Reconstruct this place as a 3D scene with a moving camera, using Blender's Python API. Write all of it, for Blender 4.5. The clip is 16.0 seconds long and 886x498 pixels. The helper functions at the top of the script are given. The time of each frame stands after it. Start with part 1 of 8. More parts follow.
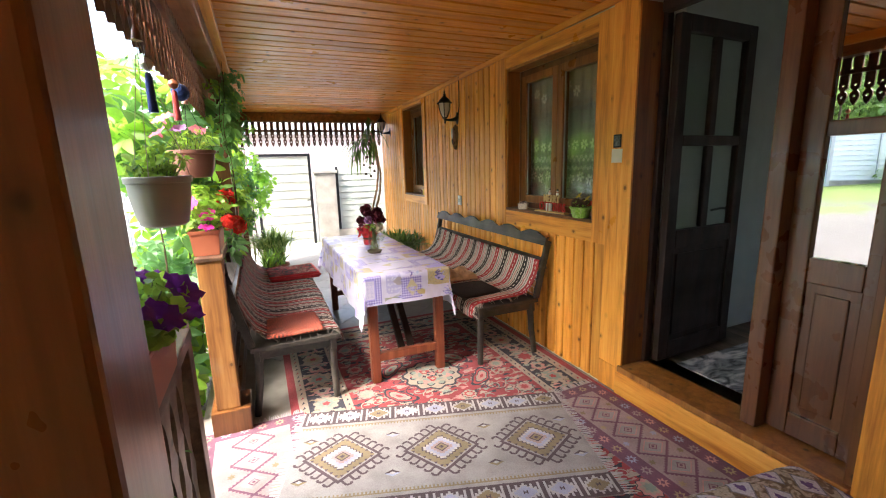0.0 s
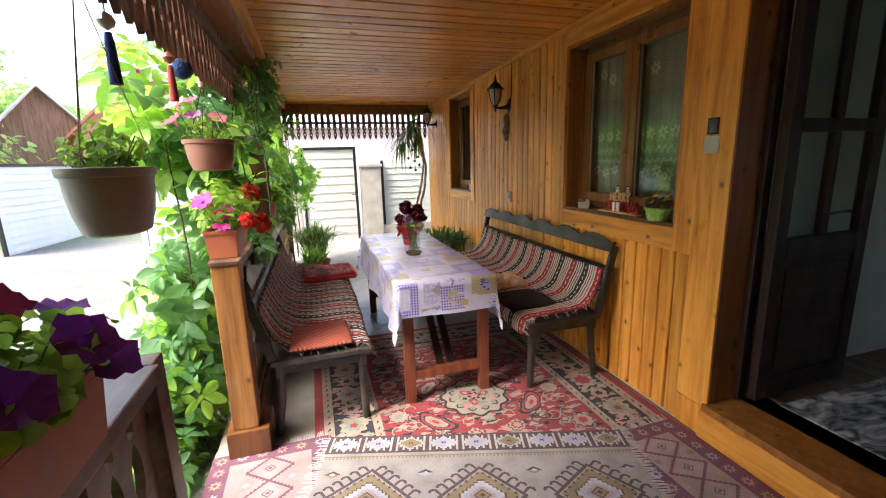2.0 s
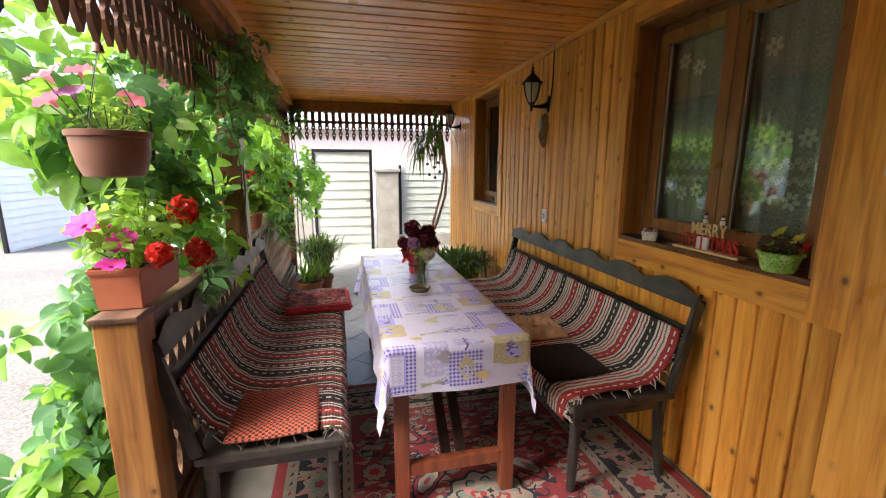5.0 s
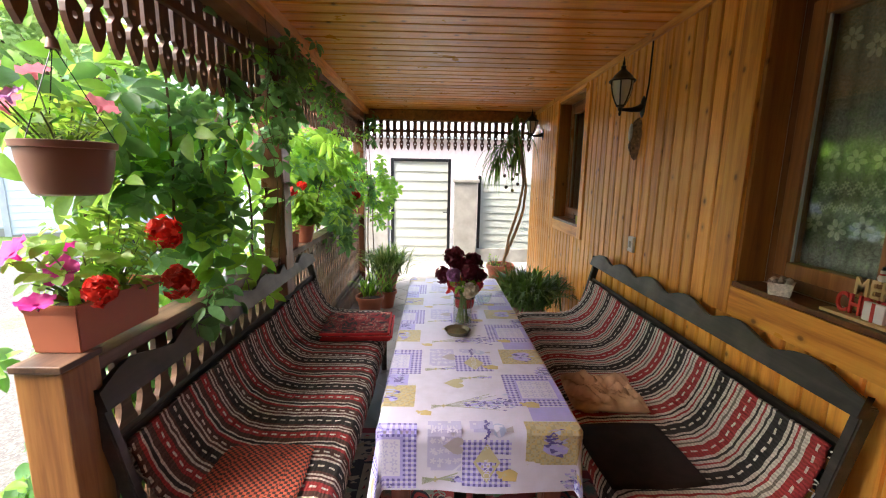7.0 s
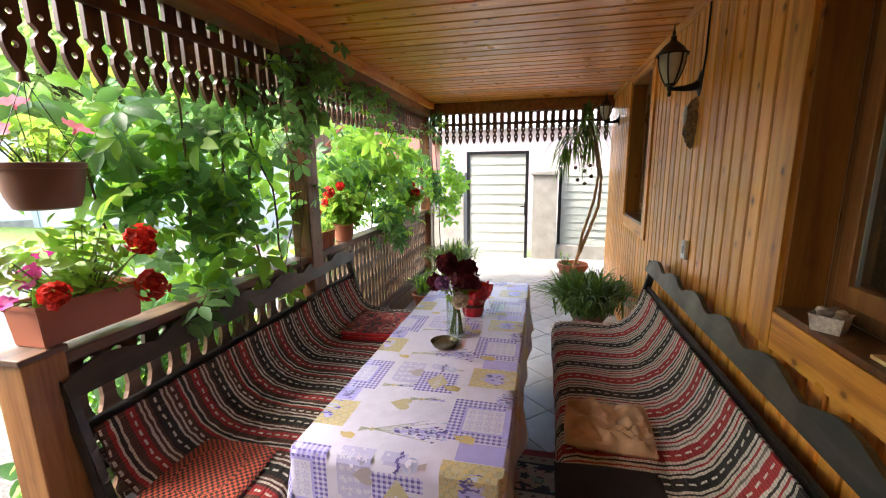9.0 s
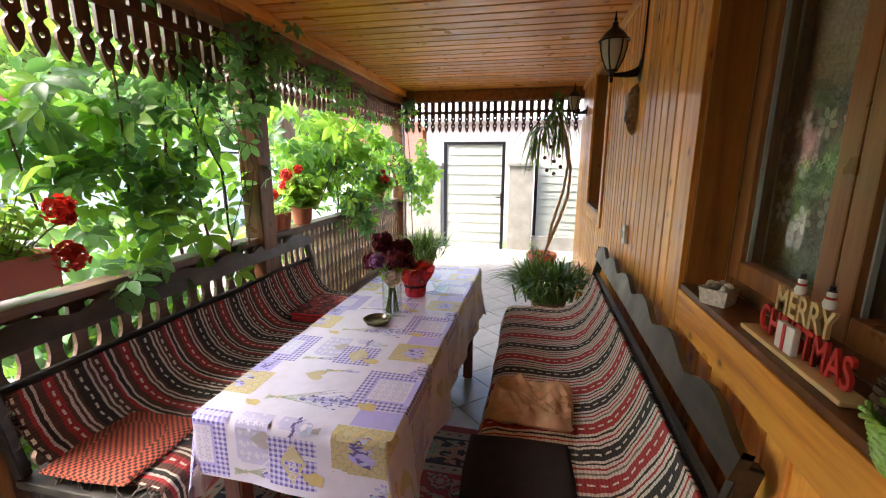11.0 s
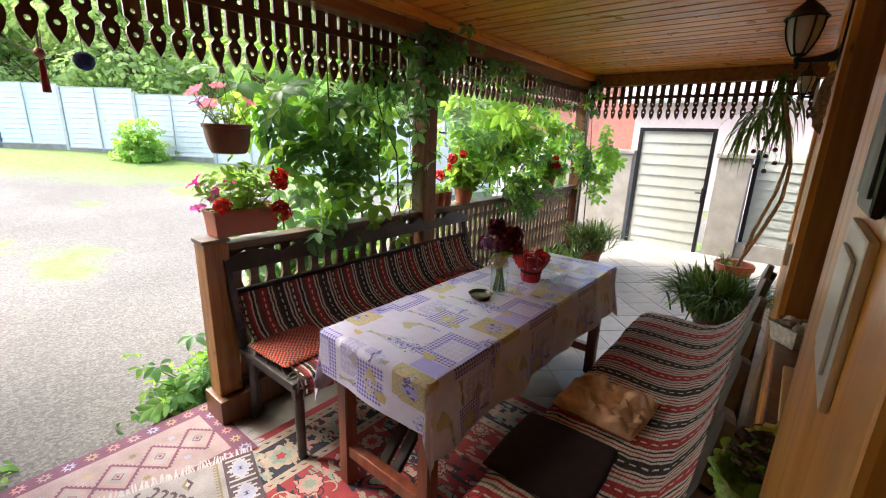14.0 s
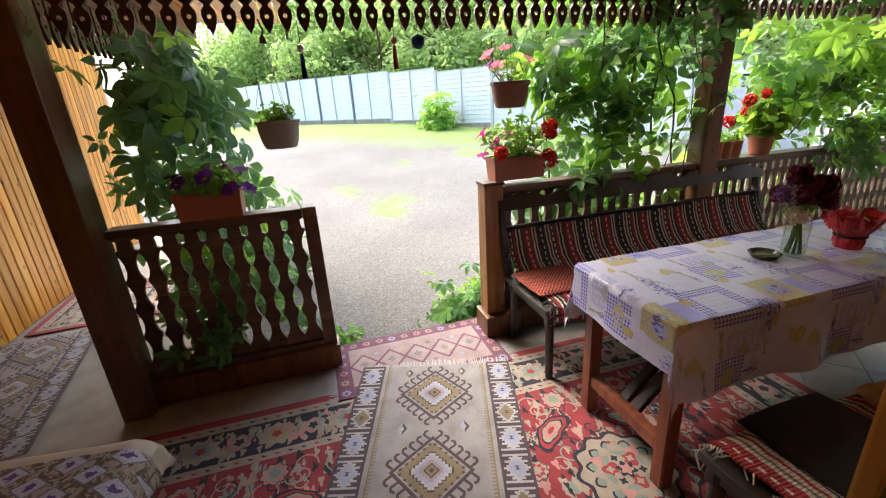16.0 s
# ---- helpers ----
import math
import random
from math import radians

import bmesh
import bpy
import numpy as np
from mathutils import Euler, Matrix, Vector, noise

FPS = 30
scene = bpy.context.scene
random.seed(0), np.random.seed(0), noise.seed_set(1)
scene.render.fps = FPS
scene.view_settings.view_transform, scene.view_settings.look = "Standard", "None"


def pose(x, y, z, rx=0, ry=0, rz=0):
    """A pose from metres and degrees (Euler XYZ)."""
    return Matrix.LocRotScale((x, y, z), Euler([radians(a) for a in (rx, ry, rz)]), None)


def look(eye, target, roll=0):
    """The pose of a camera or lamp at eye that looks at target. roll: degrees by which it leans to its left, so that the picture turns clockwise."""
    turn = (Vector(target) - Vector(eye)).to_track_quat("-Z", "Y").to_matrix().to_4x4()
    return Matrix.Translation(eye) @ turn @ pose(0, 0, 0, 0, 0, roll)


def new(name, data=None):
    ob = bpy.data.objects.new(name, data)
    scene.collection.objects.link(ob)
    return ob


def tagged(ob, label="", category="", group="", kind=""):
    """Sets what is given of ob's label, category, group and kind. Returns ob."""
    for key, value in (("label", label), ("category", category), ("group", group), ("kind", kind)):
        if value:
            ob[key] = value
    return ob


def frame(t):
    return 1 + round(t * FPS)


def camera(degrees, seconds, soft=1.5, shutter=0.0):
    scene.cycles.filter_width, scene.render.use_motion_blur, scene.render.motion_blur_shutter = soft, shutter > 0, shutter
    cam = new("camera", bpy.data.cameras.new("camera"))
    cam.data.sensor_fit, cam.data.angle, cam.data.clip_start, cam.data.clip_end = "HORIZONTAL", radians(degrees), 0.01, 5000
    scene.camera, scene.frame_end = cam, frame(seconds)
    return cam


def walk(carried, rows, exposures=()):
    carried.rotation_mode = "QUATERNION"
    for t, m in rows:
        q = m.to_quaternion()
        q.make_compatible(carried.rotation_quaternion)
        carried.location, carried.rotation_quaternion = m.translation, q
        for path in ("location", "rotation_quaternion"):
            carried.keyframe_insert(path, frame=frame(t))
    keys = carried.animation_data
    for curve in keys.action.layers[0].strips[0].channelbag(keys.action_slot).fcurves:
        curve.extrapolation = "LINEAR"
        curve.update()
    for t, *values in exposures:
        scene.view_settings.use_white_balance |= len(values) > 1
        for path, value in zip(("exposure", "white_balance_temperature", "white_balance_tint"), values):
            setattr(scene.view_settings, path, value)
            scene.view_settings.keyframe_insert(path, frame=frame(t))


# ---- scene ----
cam = camera(92.6, 16.0, 1.1)
PATH = [
    (0, (0.388, 0.577, 1.46), (1.158, 2.381, 1.072), -1.7),
    (0.5, (0.4, 0.608, 1.457), (1.111, 2.436, 1.064), -1.7),
    (1, (0.482, 0.666, 1.452), (1.132, 2.514, 1.05), -1.6),
    (1.5, (0.512, 0.778, 1.441), (1.127, 2.638, 1.036), -1.5),
    (2, (0.536, 0.925, 1.446), (1.098, 2.801, 1.039), -1.7),
    (2.5, (0.619, 1.029, 1.446), (1.1, 2.928, 1.039), -1.7),
    (3, (0.703, 1.119, 1.444), (1.144, 3.027, 1.039), -1.5),
    (3.2, (0.718, 1.168, 1.436), (1.165, 3.076, 1.039), -1.6),
    (5.3, (0.809, 1.75, 1.476), (1.261, 3.661, 1.098), 0.5),
    (5.5, (0.823, 1.828, 1.481), (1.233, 3.75, 1.109), 0.6),
    (6, (0.838, 1.907, 1.491), (1.13, 3.852, 1.129), 1.1),
    (6.5, (0.987, 1.965, 1.504), (1.148, 3.927, 1.153), 1.2),
    (7, (1.093, 2.042, 1.507), (1.137, 4.011, 1.159), 1.0),
    (7.5, (1.173, 2.176, 1.527), (1.089, 4.144, 1.18), 0.4),
    (8, (1.31, 2.248, 1.528), (1.086, 4.205, 1.179), 0.3),
    (8.2, (1.377, 2.23, 1.542), (1.091, 4.177, 1.18), -0.1),
    (10.3, (1.821, 2.234, 1.553), (1.295, 4.122, 1.154), -0.5),
    (10.5, (1.829, 2.243, 1.512), (1.346, 4.145, 1.125), -0.1),
    (11, (1.871, 2.255, 1.489), (1.458, 4.166, 1.071), 0.2),
    (11.5, (1.985, 2.28, 1.508), (1.544, 4.178, 1.057), 0.9),
    (12, (2.106, 2.295, 1.56), (1.553, 4.158, 1.087), 1.8),
    (12.5, (2.161, 2.258, 1.592), (1.457, 4.071, 1.124), 1.9),
    (13, (2.214, 2.278, 1.569), (1.336, 4.013, 1.105), 2.3),
    (13.5, (2.272, 2.271, 1.564), (1.214, 3.897, 1.077), 2.4),
    (14, (2.329, 2.247, 1.561), (1.108, 3.742, 1.039), 1.9),
    (14.5, (2.361, 2.208, 1.558), (0.999, 3.563, 1.001), 1.1),
    (15, (2.385, 2.155, 1.543), (0.866, 3.306, 0.936), -0.1),
    (15.5, (2.427, 2.132, 1.512), (0.745, 3.002, 0.87), -1.3),
    (16, (2.481, 2.131, 1.504), (0.663, 2.632, 0.837), -3.6),
]
walk(cam, [(t, look(eye, target, roll)) for t, eye, target, roll in PATH], [(0.0, 3.5), (1.5, 3.15), (3.0, 2.9), (7.0, 2.95), (11.0, 3.2), (12.3, 3.2), (13.5, 2.75), (14.5, 2.6), (16.0, 2.55)])

# ---- light: a bright overcast sky with a soft sun over the yard ----
world = bpy.data.worlds.new("sky")
scene.world = world
world.use_nodes = True
wn = world.node_tree.nodes
sky = wn.new("ShaderNodeTexSky")
sky.sky_type, sky.sun_disc = "NISHITA", False
sky.sun_elevation, sky.sun_rotation = radians(52), radians(250)
sky.air_density, sky.dust_density, sky.ozone_density = 1.0, 5.0, 1.0
wn["Background"].inputs["Strength"].default_value = 0.15
world.node_tree.links.new(sky.outputs["Color"], wn["Background"].inputs["Color"])
sun = new("sun", bpy.data.lights.new("sun", "SUN"))
sun.data.energy, sun.data.angle, sun.data.color = 0.6, radians(25), (1.0, 0.96, 0.9)
SUN_AZ = radians(250)
sun.matrix_world = look((0, 0, 20), (-20 * math.sin(SUN_AZ) * math.cos(radians(52)), -20 * math.cos(SUN_AZ) * math.cos(radians(52)), 20 - 20 * math.sin(radians(52))))


# ---- helpers of this scene ----
def thing(name, label, category, group="", kind="", loc=(0, 0, 0), rz=0):
    ob = new(name)
    ob.empty_display_size = 0.05
    ob.matrix_basis = pose(*loc, 0, 0, rz)
    return tagged(ob, label, category, group, kind)


def finish(bm, name, mats, smooth=False):
    me = bpy.data.meshes.new(name)
    bmesh.ops.recalc_face_normals(bm, faces=bm.faces[:])
    bm.to_mesh(me)
    bm.free()
    for m in (mats if isinstance(mats, (list, tuple)) else [mats]):
        me.materials.append(m)
    if smooth:
        for p in me.polygons:
            p.use_smooth = True
        me.set_sharp_from_angle(angle=radians(40))
    return me


def part(name, bm, material, parent=None, label="", smooth=False):
    ob = new(name, finish(bm, name, material, smooth))
    ob.parent = parent
    return tagged(ob, label)


def piece(name, me, parent, m):
    ob = new(name, me)
    ob.parent = parent
    ob.matrix_basis = m
    return ob


def single(name, bm, material, label, category, group="", kind="", loc=(0, 0, 0), rz=0, smooth=False):
    ob = new(name, finish(bm, name, material, smooth))
    ob.matrix_basis = pose(*loc, 0, 0, rz)
    return tagged(ob, label, category, group, kind)


def box(bm, x0, x1, y0, y1, z0, z1, bev=0.0, mat=0):
    r = bmesh.ops.create_cube(bm, size=1.0, matrix=Matrix.LocRotScale(((x0 + x1) / 2, (y0 + y1) / 2, (z0 + z1) / 2), None, (x1 - x0, y1 - y0, z1 - z0)))
    fs = {f for v in r["verts"] for f in v.link_faces}
    for f in fs:
        f.material_index = mat
    if bev:
        es = {e for v in r["verts"] for e in v.link_edges}
        bmesh.ops.bevel(bm, geom=list(es), offset=bev, segments=2, affect="EDGES", profile=0.6)
    return bm


def bx(x0, x1, y0, y1, z0, z1, bev=0.0):
    return box(bmesh.new(), x0, x1, y0, y1, z0, z1, bev)


def beam(bm, a, b, w, h, up=(0, 0, 1), bev=0.0):
    """A bar of section w x h from a to b."""
    a, b = Vector(a), Vector(b)
    d = b - a
    z = d.normalized()
    x = Vector(up).cross(z)
    x = x.normalized() if x.length > 1e-4 else Vector((1, 0, 0))
    y = z.cross(x)
    m = Matrix((x, y, z)).transposed().to_4x4()
    m.translation = (a + b) / 2
    r = bmesh.ops.create_cube(bm, size=1.0, matrix=m @ Matrix.Diagonal((w, h, d.length, 1)))
    if bev:
        bmesh.ops.bevel(bm, geom=list({e for v in r["verts"] for e in v.link_edges}), offset=bev, segments=2, affect="EDGES")
    return bm


def lathe(bm, profile, segs=24, loc=(0, 0, 0), mat=0, wob=None):
    rings = []
    for r, z in profile:
        ring = []
        for i in range(segs):
            a = 2 * math.pi * i / segs
            k = wob(a, z) if wob else 1
            ring.append(bm.verts.new((loc[0] + r * k * math.cos(a), loc[1] + r * k * math.sin(a), loc[2] + z)))
        rings.append(ring)
    for p, q in zip(rings, rings[1:]):
        for i in range(segs):
            f = bm.faces.new((p[i], p[(i + 1) % segs], q[(i + 1) % segs], q[i]))
            f.material_index = mat
    return bm


def tube(bm, pts, r0, r1=None, segs=6, mat=0):
    """A round stem through pts, tapering from r0 to r1."""
    pts = [Vector(p) for p in pts]
    r1 = r0 if r1 is None else r1
    rings = []
    for i, p in enumerate(pts):
        d = (pts[min(i + 1, len(pts) - 1)] - pts[max(i - 1, 0)]).normalized()
        u = d.cross(Vector((0.31, 0.95, 0.07)))
        u = u.normalized() if u.length > 1e-3 else d.cross(Vector((1, 0, 0))).normalized()
        v = d.cross(u)
        r = r0 + (r1 - r0) * i / max(1, len(pts) - 1)
        rings.append([bm.verts.new(p + r * (math.cos(2 * math.pi * k / segs) * u + math.sin(2 * math.pi * k / segs) * v)) for k in range(segs)])
    for p, q in zip(rings, rings[1:]):
        for i in range(segs):
            f = bm.faces.new((p[i], p[(i + 1) % segs], q[(i + 1) % segs], q[i]))
            f.material_index = mat
    for ring in (rings[0][::-1], rings[-1]):
        bm.faces.new(ring).material_index = mat
    return bm


def plate(bm, outline, t, place, mat=0):
    """A board cut to an outline in (u, v), t thick; place(u, v, w) gives the point."""
    lo = [bm.verts.new(place(u, v, 0)) for u, v in outline]
    hi = [bm.verts.new(place(u, v, t)) for u, v in outline]
    n = len(outline)
    fs = [bm.faces.new(lo[::-1]), bm.faces.new(hi)]
    fs += [bm.faces.new((lo[i], lo[(i + 1) % n], hi[(i + 1) % n], hi[i])) for i in range(n)]
    for f in fs:
        f.material_index = mat
    return bm


# ---- materials ----
def material(name, rough=0.5, metal=0.0):
    m = bpy.data.materials.new(name)
    m.use_nodes = True
    b = m.node_tree.nodes["Principled BSDF"]
    b.inputs["Roughness"].default_value = rough
    b.inputs["Metallic"].default_value = metal
    return m, m.node_tree.nodes, m.node_tree.links, b


def ramp(nodes, stops, mode="LINEAR"):
    r = nodes.new("ShaderNodeValToRGB")
    r.color_ramp.interpolation = mode
    e = r.color_ramp.elements
    while len(e) < len(stops):
        e.new(0.5)
    for el, (p, c) in zip(e, stops):
        el.position, el.color = p, (*c, 1)
    return r


def math_node(nodes, links, op, a, b=None):
    n = nodes.new("ShaderNodeMath")
    n.operation = op
    for i, v in enumerate((a, b)):
        if v is None:
            continue
        if isinstance(v, (int, float)):
            n.inputs[i].default_value = v
        else:
            links.new(v, n.inputs[i])
    return n.outputs[0]


def noise_fac(nodes, links, scale, stretch=(1, 1, 1), detail=4, coord="Object", distort=0.0, offset=None):
    tc, mp, nz = nodes.new("ShaderNodeTexCoord"), nodes.new("ShaderNodeMapping"), nodes.new("ShaderNodeTexNoise")
    mp.inputs["Scale"].default_value = stretch
    links.new(tc.outputs[coord], mp.inputs["Vector"])
    if offset is not None:
        links.new(offset, mp.inputs["Location"])
    links.new(mp.outputs[0], nz.inputs["Vector"])
    nz.inputs["Scale"].default_value, nz.inputs["Detail"].default_value, nz.inputs["Distortion"].default_value = scale, detail, distort
    return nz.outputs["Fac"]


def bump(nodes, links, b, height, strength=0.2, dist=0.003):
    n = nodes.new("ShaderNodeBump")
    n.inputs["Strength"].default_value, n.inputs["Distance"].default_value = strength, dist
    links.new(height, n.inputs["Height"])
    links.new(n.outputs[0], b.inputs["Normal"])


def mixc(nodes, links, fac, a, b, mode="MIX"):
    n = nodes.new("ShaderNodeMix")
    n.data_type, n.blend_type = "RGBA", mode
    for sock, v in ((n.inputs["Factor"], fac), (n.inputs["A"], a), (n.inputs["B"], b)):
        if isinstance(v, (int, float)):
            sock.default_value = v
        elif isinstance(v, tuple):
            sock.default_value = (*v, 1)
        else:
            links.new(v, sock)
    return n.outputs["Result"]


def rand_offset(nodes, links):
    """A shift of the grain for each object, so that boards differ."""
    oi, cx = nodes.new("ShaderNodeObjectInfo"), nodes.new("ShaderNodeCombineXYZ")
    for i, k in enumerate((17.0, 29.0, 41.0)):
        links.new(math_node(nodes, links, "MULTIPLY", oi.outputs["Random"], k), cx.inputs[i])
    return cx.outputs[0], oi.outputs["Random"]


def wood(name, dark, mid, light, along="z", rough=0.35, coat=0.0, knots=True, vary=0.25, wear=0.0, island=False, grain=0.15):
    m, n, l, b = material(name, rough)
    st = {"x": (0.6, 9, 9), "y": (9, 0.6, 9), "z": (9, 9, 0.6)}[along]
    off, rnd = rand_offset(n, l)
    if island:
        g = n.new("ShaderNodeNewGeometry")
        rnd = g.outputs["Random Per Island"]
        cx = n.new("ShaderNodeCombineXYZ")
        for i in range(3):
            l.new(math_node(n, l, "MULTIPLY", rnd, 13.0 + 9 * i), cx.inputs[i])
        off = cx.outputs[0]
    g1 = noise_fac(n, l, 2.2, st, 5, distort=0.6, offset=off)
    g2 = noise_fac(n, l, 14, st, 6, offset=off)
    f = math_node(n, l, "ADD", math_node(n, l, "MULTIPLY", g1, 0.75), math_node(n, l, "MULTIPLY", g2, 0.25))
    r = ramp(n, [(0.3, dark), (0.5, mid), (0.68, light)])
    l.new(f, r.inputs[0])
    col = r.outputs[0]
    bright = math_node(n, l, "ADD", math_node(n, l, "MULTIPLY", rnd, vary), 1 - vary / 2)
    hs = n.new("ShaderNodeHueSaturation")
    l.new(col, hs.inputs["Color"])
    l.new(bright, hs.inputs["Value"])
    col = hs.outputs[0]
    if knots:
        ks = {"x": (6.5, 9, 9), "y": (9, 6.5, 9), "z": (9, 9, 6.5)}[along]
        tc, mp, vo = n.new("ShaderNodeTexCoord"), n.new("ShaderNodeMapping"), n.new("ShaderNodeTexVoronoi")
        mp.inputs["Scale"].default_value = ks
        l.new(off, mp.inputs["Location"])
        l.new(tc.outputs["Object"], mp.inputs["Vector"])
        l.new(mp.outputs[0], vo.inputs["Vector"])
        vo.inputs["Scale"].default_value = 1.1
        k = ramp(n, [(0.03, (1, 1, 1)), (0.08, (0.8, 0.8, 0.8)), (0.11, (0.3, 0.3, 0.3)), (0.22, (0, 0, 0))])
        l.new(vo.outputs["Distance"], k.inputs[0])
        col = mixc(n, l, math_node(n, l, "MULTIPLY", k.outputs[0], 0.9), col, tuple(c * 0.3 for c in dark))
    if wear:
        w = ramp(n, [(0.52, (0, 0, 0)), (0.7, (1, 1, 1))])
        l.new(noise_fac(n, l, 5, (1, 1, 1), 6), w.inputs[0])
        col = mixc(n, l, math_node(n, l, "MULTIPLY", w.outputs[0], wear), col, (0.33, 0.27, 0.2))
    l.new(col, b.inputs["Base Color"])
    rr = ramp(n, [(0.3, (rough * 0.75,) * 3), (0.7, (min(1, rough * 1.35),) * 3)])
    l.new(noise_fac(n, l, 6, (1, 1, 1), 4), rr.inputs[0])
    l.new(rr.outputs[0], b.inputs["Roughness"])
    b.inputs["Coat Weight"].default_value, b.inputs["Coat Roughness"].default_value = coat, 0.15
    bump(n, l, b, g2, grain, 0.002)
    return m


def plain(name, col, rough=0.5, metal=0.0, vary=0.12, scale=6, bumpy=0.1, fine=90, dirt=None):
    m, n, l, b = material(name, rough, metal)
    r = ramp(n, [(0.3, tuple(max(0, c * (1 - vary)) for c in col)), (0.7, tuple(min(1, c * (1 + vary)) for c in col))])
    l.new(noise_fac(n, l, scale, detail=6), r.inputs[0])
    col = r.outputs[0]
    if dirt:
        w = ramp(n, [(0.5, (0, 0, 0)), (0.72, (1, 1, 1))])
        l.new(noise_fac(n, l, scale * 0.45, (1, 1, 0.5), 7), w.inputs[0])
        col = mixc(n, l, math_node(n, l, "MULTIPLY", w.outputs[0], 0.6), col, dirt)
    l.new(col, b.inputs["Base Color"])
    if bumpy:
        bump(n, l, b, noise_fac(n, l, fine, detail=3), bumpy, 0.002)
    return m


def woven(name, col, vary=0.18, scale=260, rough=0.95):
    """Wool or cotton yarn: a fine weave with uneven dye."""
    m, n, l, b = material(name, rough)
    nz = noise_fac(n, l, 9, detail=5)
    r = ramp(n, [(0.3, tuple(c * (1 - vary) for c in col)), (0.7, tuple(min(1, c * (1 + vary)) for c in col))])
    l.new(nz, r.inputs[0])
    fine = noise_fac(n, l, scale, (1, 1, 1), 2)
    fr = ramp(n, [(0.3, (0.72,) * 3), (0.65, (1.1,) * 3)])
    l.new(fine, fr.inputs[0])
    l.new(mixc(n, l, 0.7, r.outputs[0], fr.outputs[0], "MULTIPLY"), b.inputs["Base Color"])
    b.inputs["Sheen Weight"].default_value = 0.15
    bump(n, l, b, fine, 0.5, 0.003)
    return m


def leafy(name, dark, light, rough=0.45, trans=0.35, glow=(0.35, 0.6, 0.05)):
    m, n, l, b = material(name, rough)
    g = n.new("ShaderNodeNewGeometry")
    oi = n.new("ShaderNodeObjectInfo")
    rnd = math_node(n, l, "FRACT", math_node(n, l, "ADD", g.outputs["Random Per Island"], oi.outputs["Random"]))
    r = ramp(n, [(0.0, dark), (1.0, light)])
    l.new(rnd, r.inputs[0])
    nz = noise_fac(n, l, 40, detail=4)
    fr = ramp(n, [(0.3, (0.75,) * 3), (0.7, (1.15,) * 3)])
    l.new(nz, fr.inputs[0])
    col = mixc(n, l, 0.8, r.outputs[0], fr.outputs[0], "MULTIPLY")
    l.new(col, b.inputs["Base Color"])
    tr = n.new("ShaderNodeBsdfTranslucent")
    l.new(mixc(n, l, 0.5, col, glow), tr.inputs["Color"])
    mx = n.new("ShaderNodeMixShader")
    mx.inputs[0].default_value = trans
    l.new(b.outputs[0], mx.inputs[1])
    l.new(tr.outputs[0], mx.inputs[2])
    l.new(mx.outputs[0], n["Material Output"].inputs["Surface"])
    bump(n, l, b, nz, 0.25, 0.002)
    return m


PINE = wood("varnished_pine", (0.44, 0.145, 0.018), (0.78, 0.34, 0.050), (0.90, 0.48, 0.10), "z", 0.36, 0.15, vary=0.3)
PINE_Y = wood("varnished_pine_trim", (0.44, 0.145, 0.018), (0.77, 0.335, 0.05), (0.88, 0.47, 0.10), "y", 0.36, 0.15)
CEIL = wood("ceiling_pine", (0.50, 0.155, 0.012), (0.74, 0.275, 0.026), (0.86, 0.39, 0.05), "x", 0.34, 0.08, vary=0.4, island=True, grain=0.05)
# mid brown for the reveal boards and threshold, darker than the casing pine
REVEAL = wood("mid_brown_reveal", (0.17, 0.062, 0.011), (0.29, 0.115, 0.022), (0.38, 0.165, 0.036), "z", 0.38, 0.12)
OLDPINE = wood("aged_pine", (0.14, 0.055, 0.016), (0.28, 0.12, 0.034), (0.40, 0.20, 0.06), "z", 0.5, 0.05, wear=0.3)
TRIM = wood("stained_reveal", (0.08, 0.028, 0.008), (0.14, 0.052, 0.014), (0.20, 0.08, 0.022), "z", 0.35, 0.2)
POST = wood("brown_post", (0.055, 0.021, 0.010), (0.115, 0.043, 0.018), (0.18, 0.07, 0.03), "z", 0.35, 0.2, vary=0.15)
BEAM = wood("brown_beam", (0.12, 0.045, 0.017), (0.25, 0.095, 0.033), (0.36, 0.15, 0.055), "y", 0.4, 0.15, vary=0.15)
FRET = wood("fretwork_brown", (0.05, 0.02, 0.010), (0.10, 0.038, 0.018), (0.17, 0.065, 0.03), "z", 0.45, 0.1, knots=False, vary=0.35)
RAIL = wood("rail_brown", (0.05, 0.026, 0.016), (0.11, 0.058, 0.035), (0.18, 0.10, 0.06), "y", 0.45, 0.1, vary=0.3, wear=0.2)
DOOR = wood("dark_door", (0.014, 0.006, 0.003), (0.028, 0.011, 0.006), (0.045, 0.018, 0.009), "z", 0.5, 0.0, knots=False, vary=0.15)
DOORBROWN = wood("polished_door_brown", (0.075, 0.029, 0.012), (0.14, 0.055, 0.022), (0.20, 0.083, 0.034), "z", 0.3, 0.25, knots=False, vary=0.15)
SASH = wood("brown_sash", (0.14, 0.053, 0.014), (0.235, 0.094, 0.025), (0.32, 0.138, 0.038), "z", 0.35, 0.2, knots=False, vary=0.15)
BENCH = wood("black_bench", (0.016, 0.014, 0.012), (0.028, 0.025, 0.022), (0.05, 0.044, 0.038), "y", 0.45, 0.1, knots=False, vary=0.2, wear=0.12)
TABLE = wood("table_leg_red", (0.12, 0.03, 0.014), (0.2, 0.055, 0.026), (0.28, 0.09, 0.04), "z", 0.4, 0.15, knots=False)
WHITEWALL = plain("room_plaster", (0.50, 0.55, 0.50), 0.8, vary=0.05)
PLASTER = plain("outer_plaster", (0.75, 0.73, 0.68), 0.9, vary=0.07, dirt=(0.5, 0.46, 0.4))
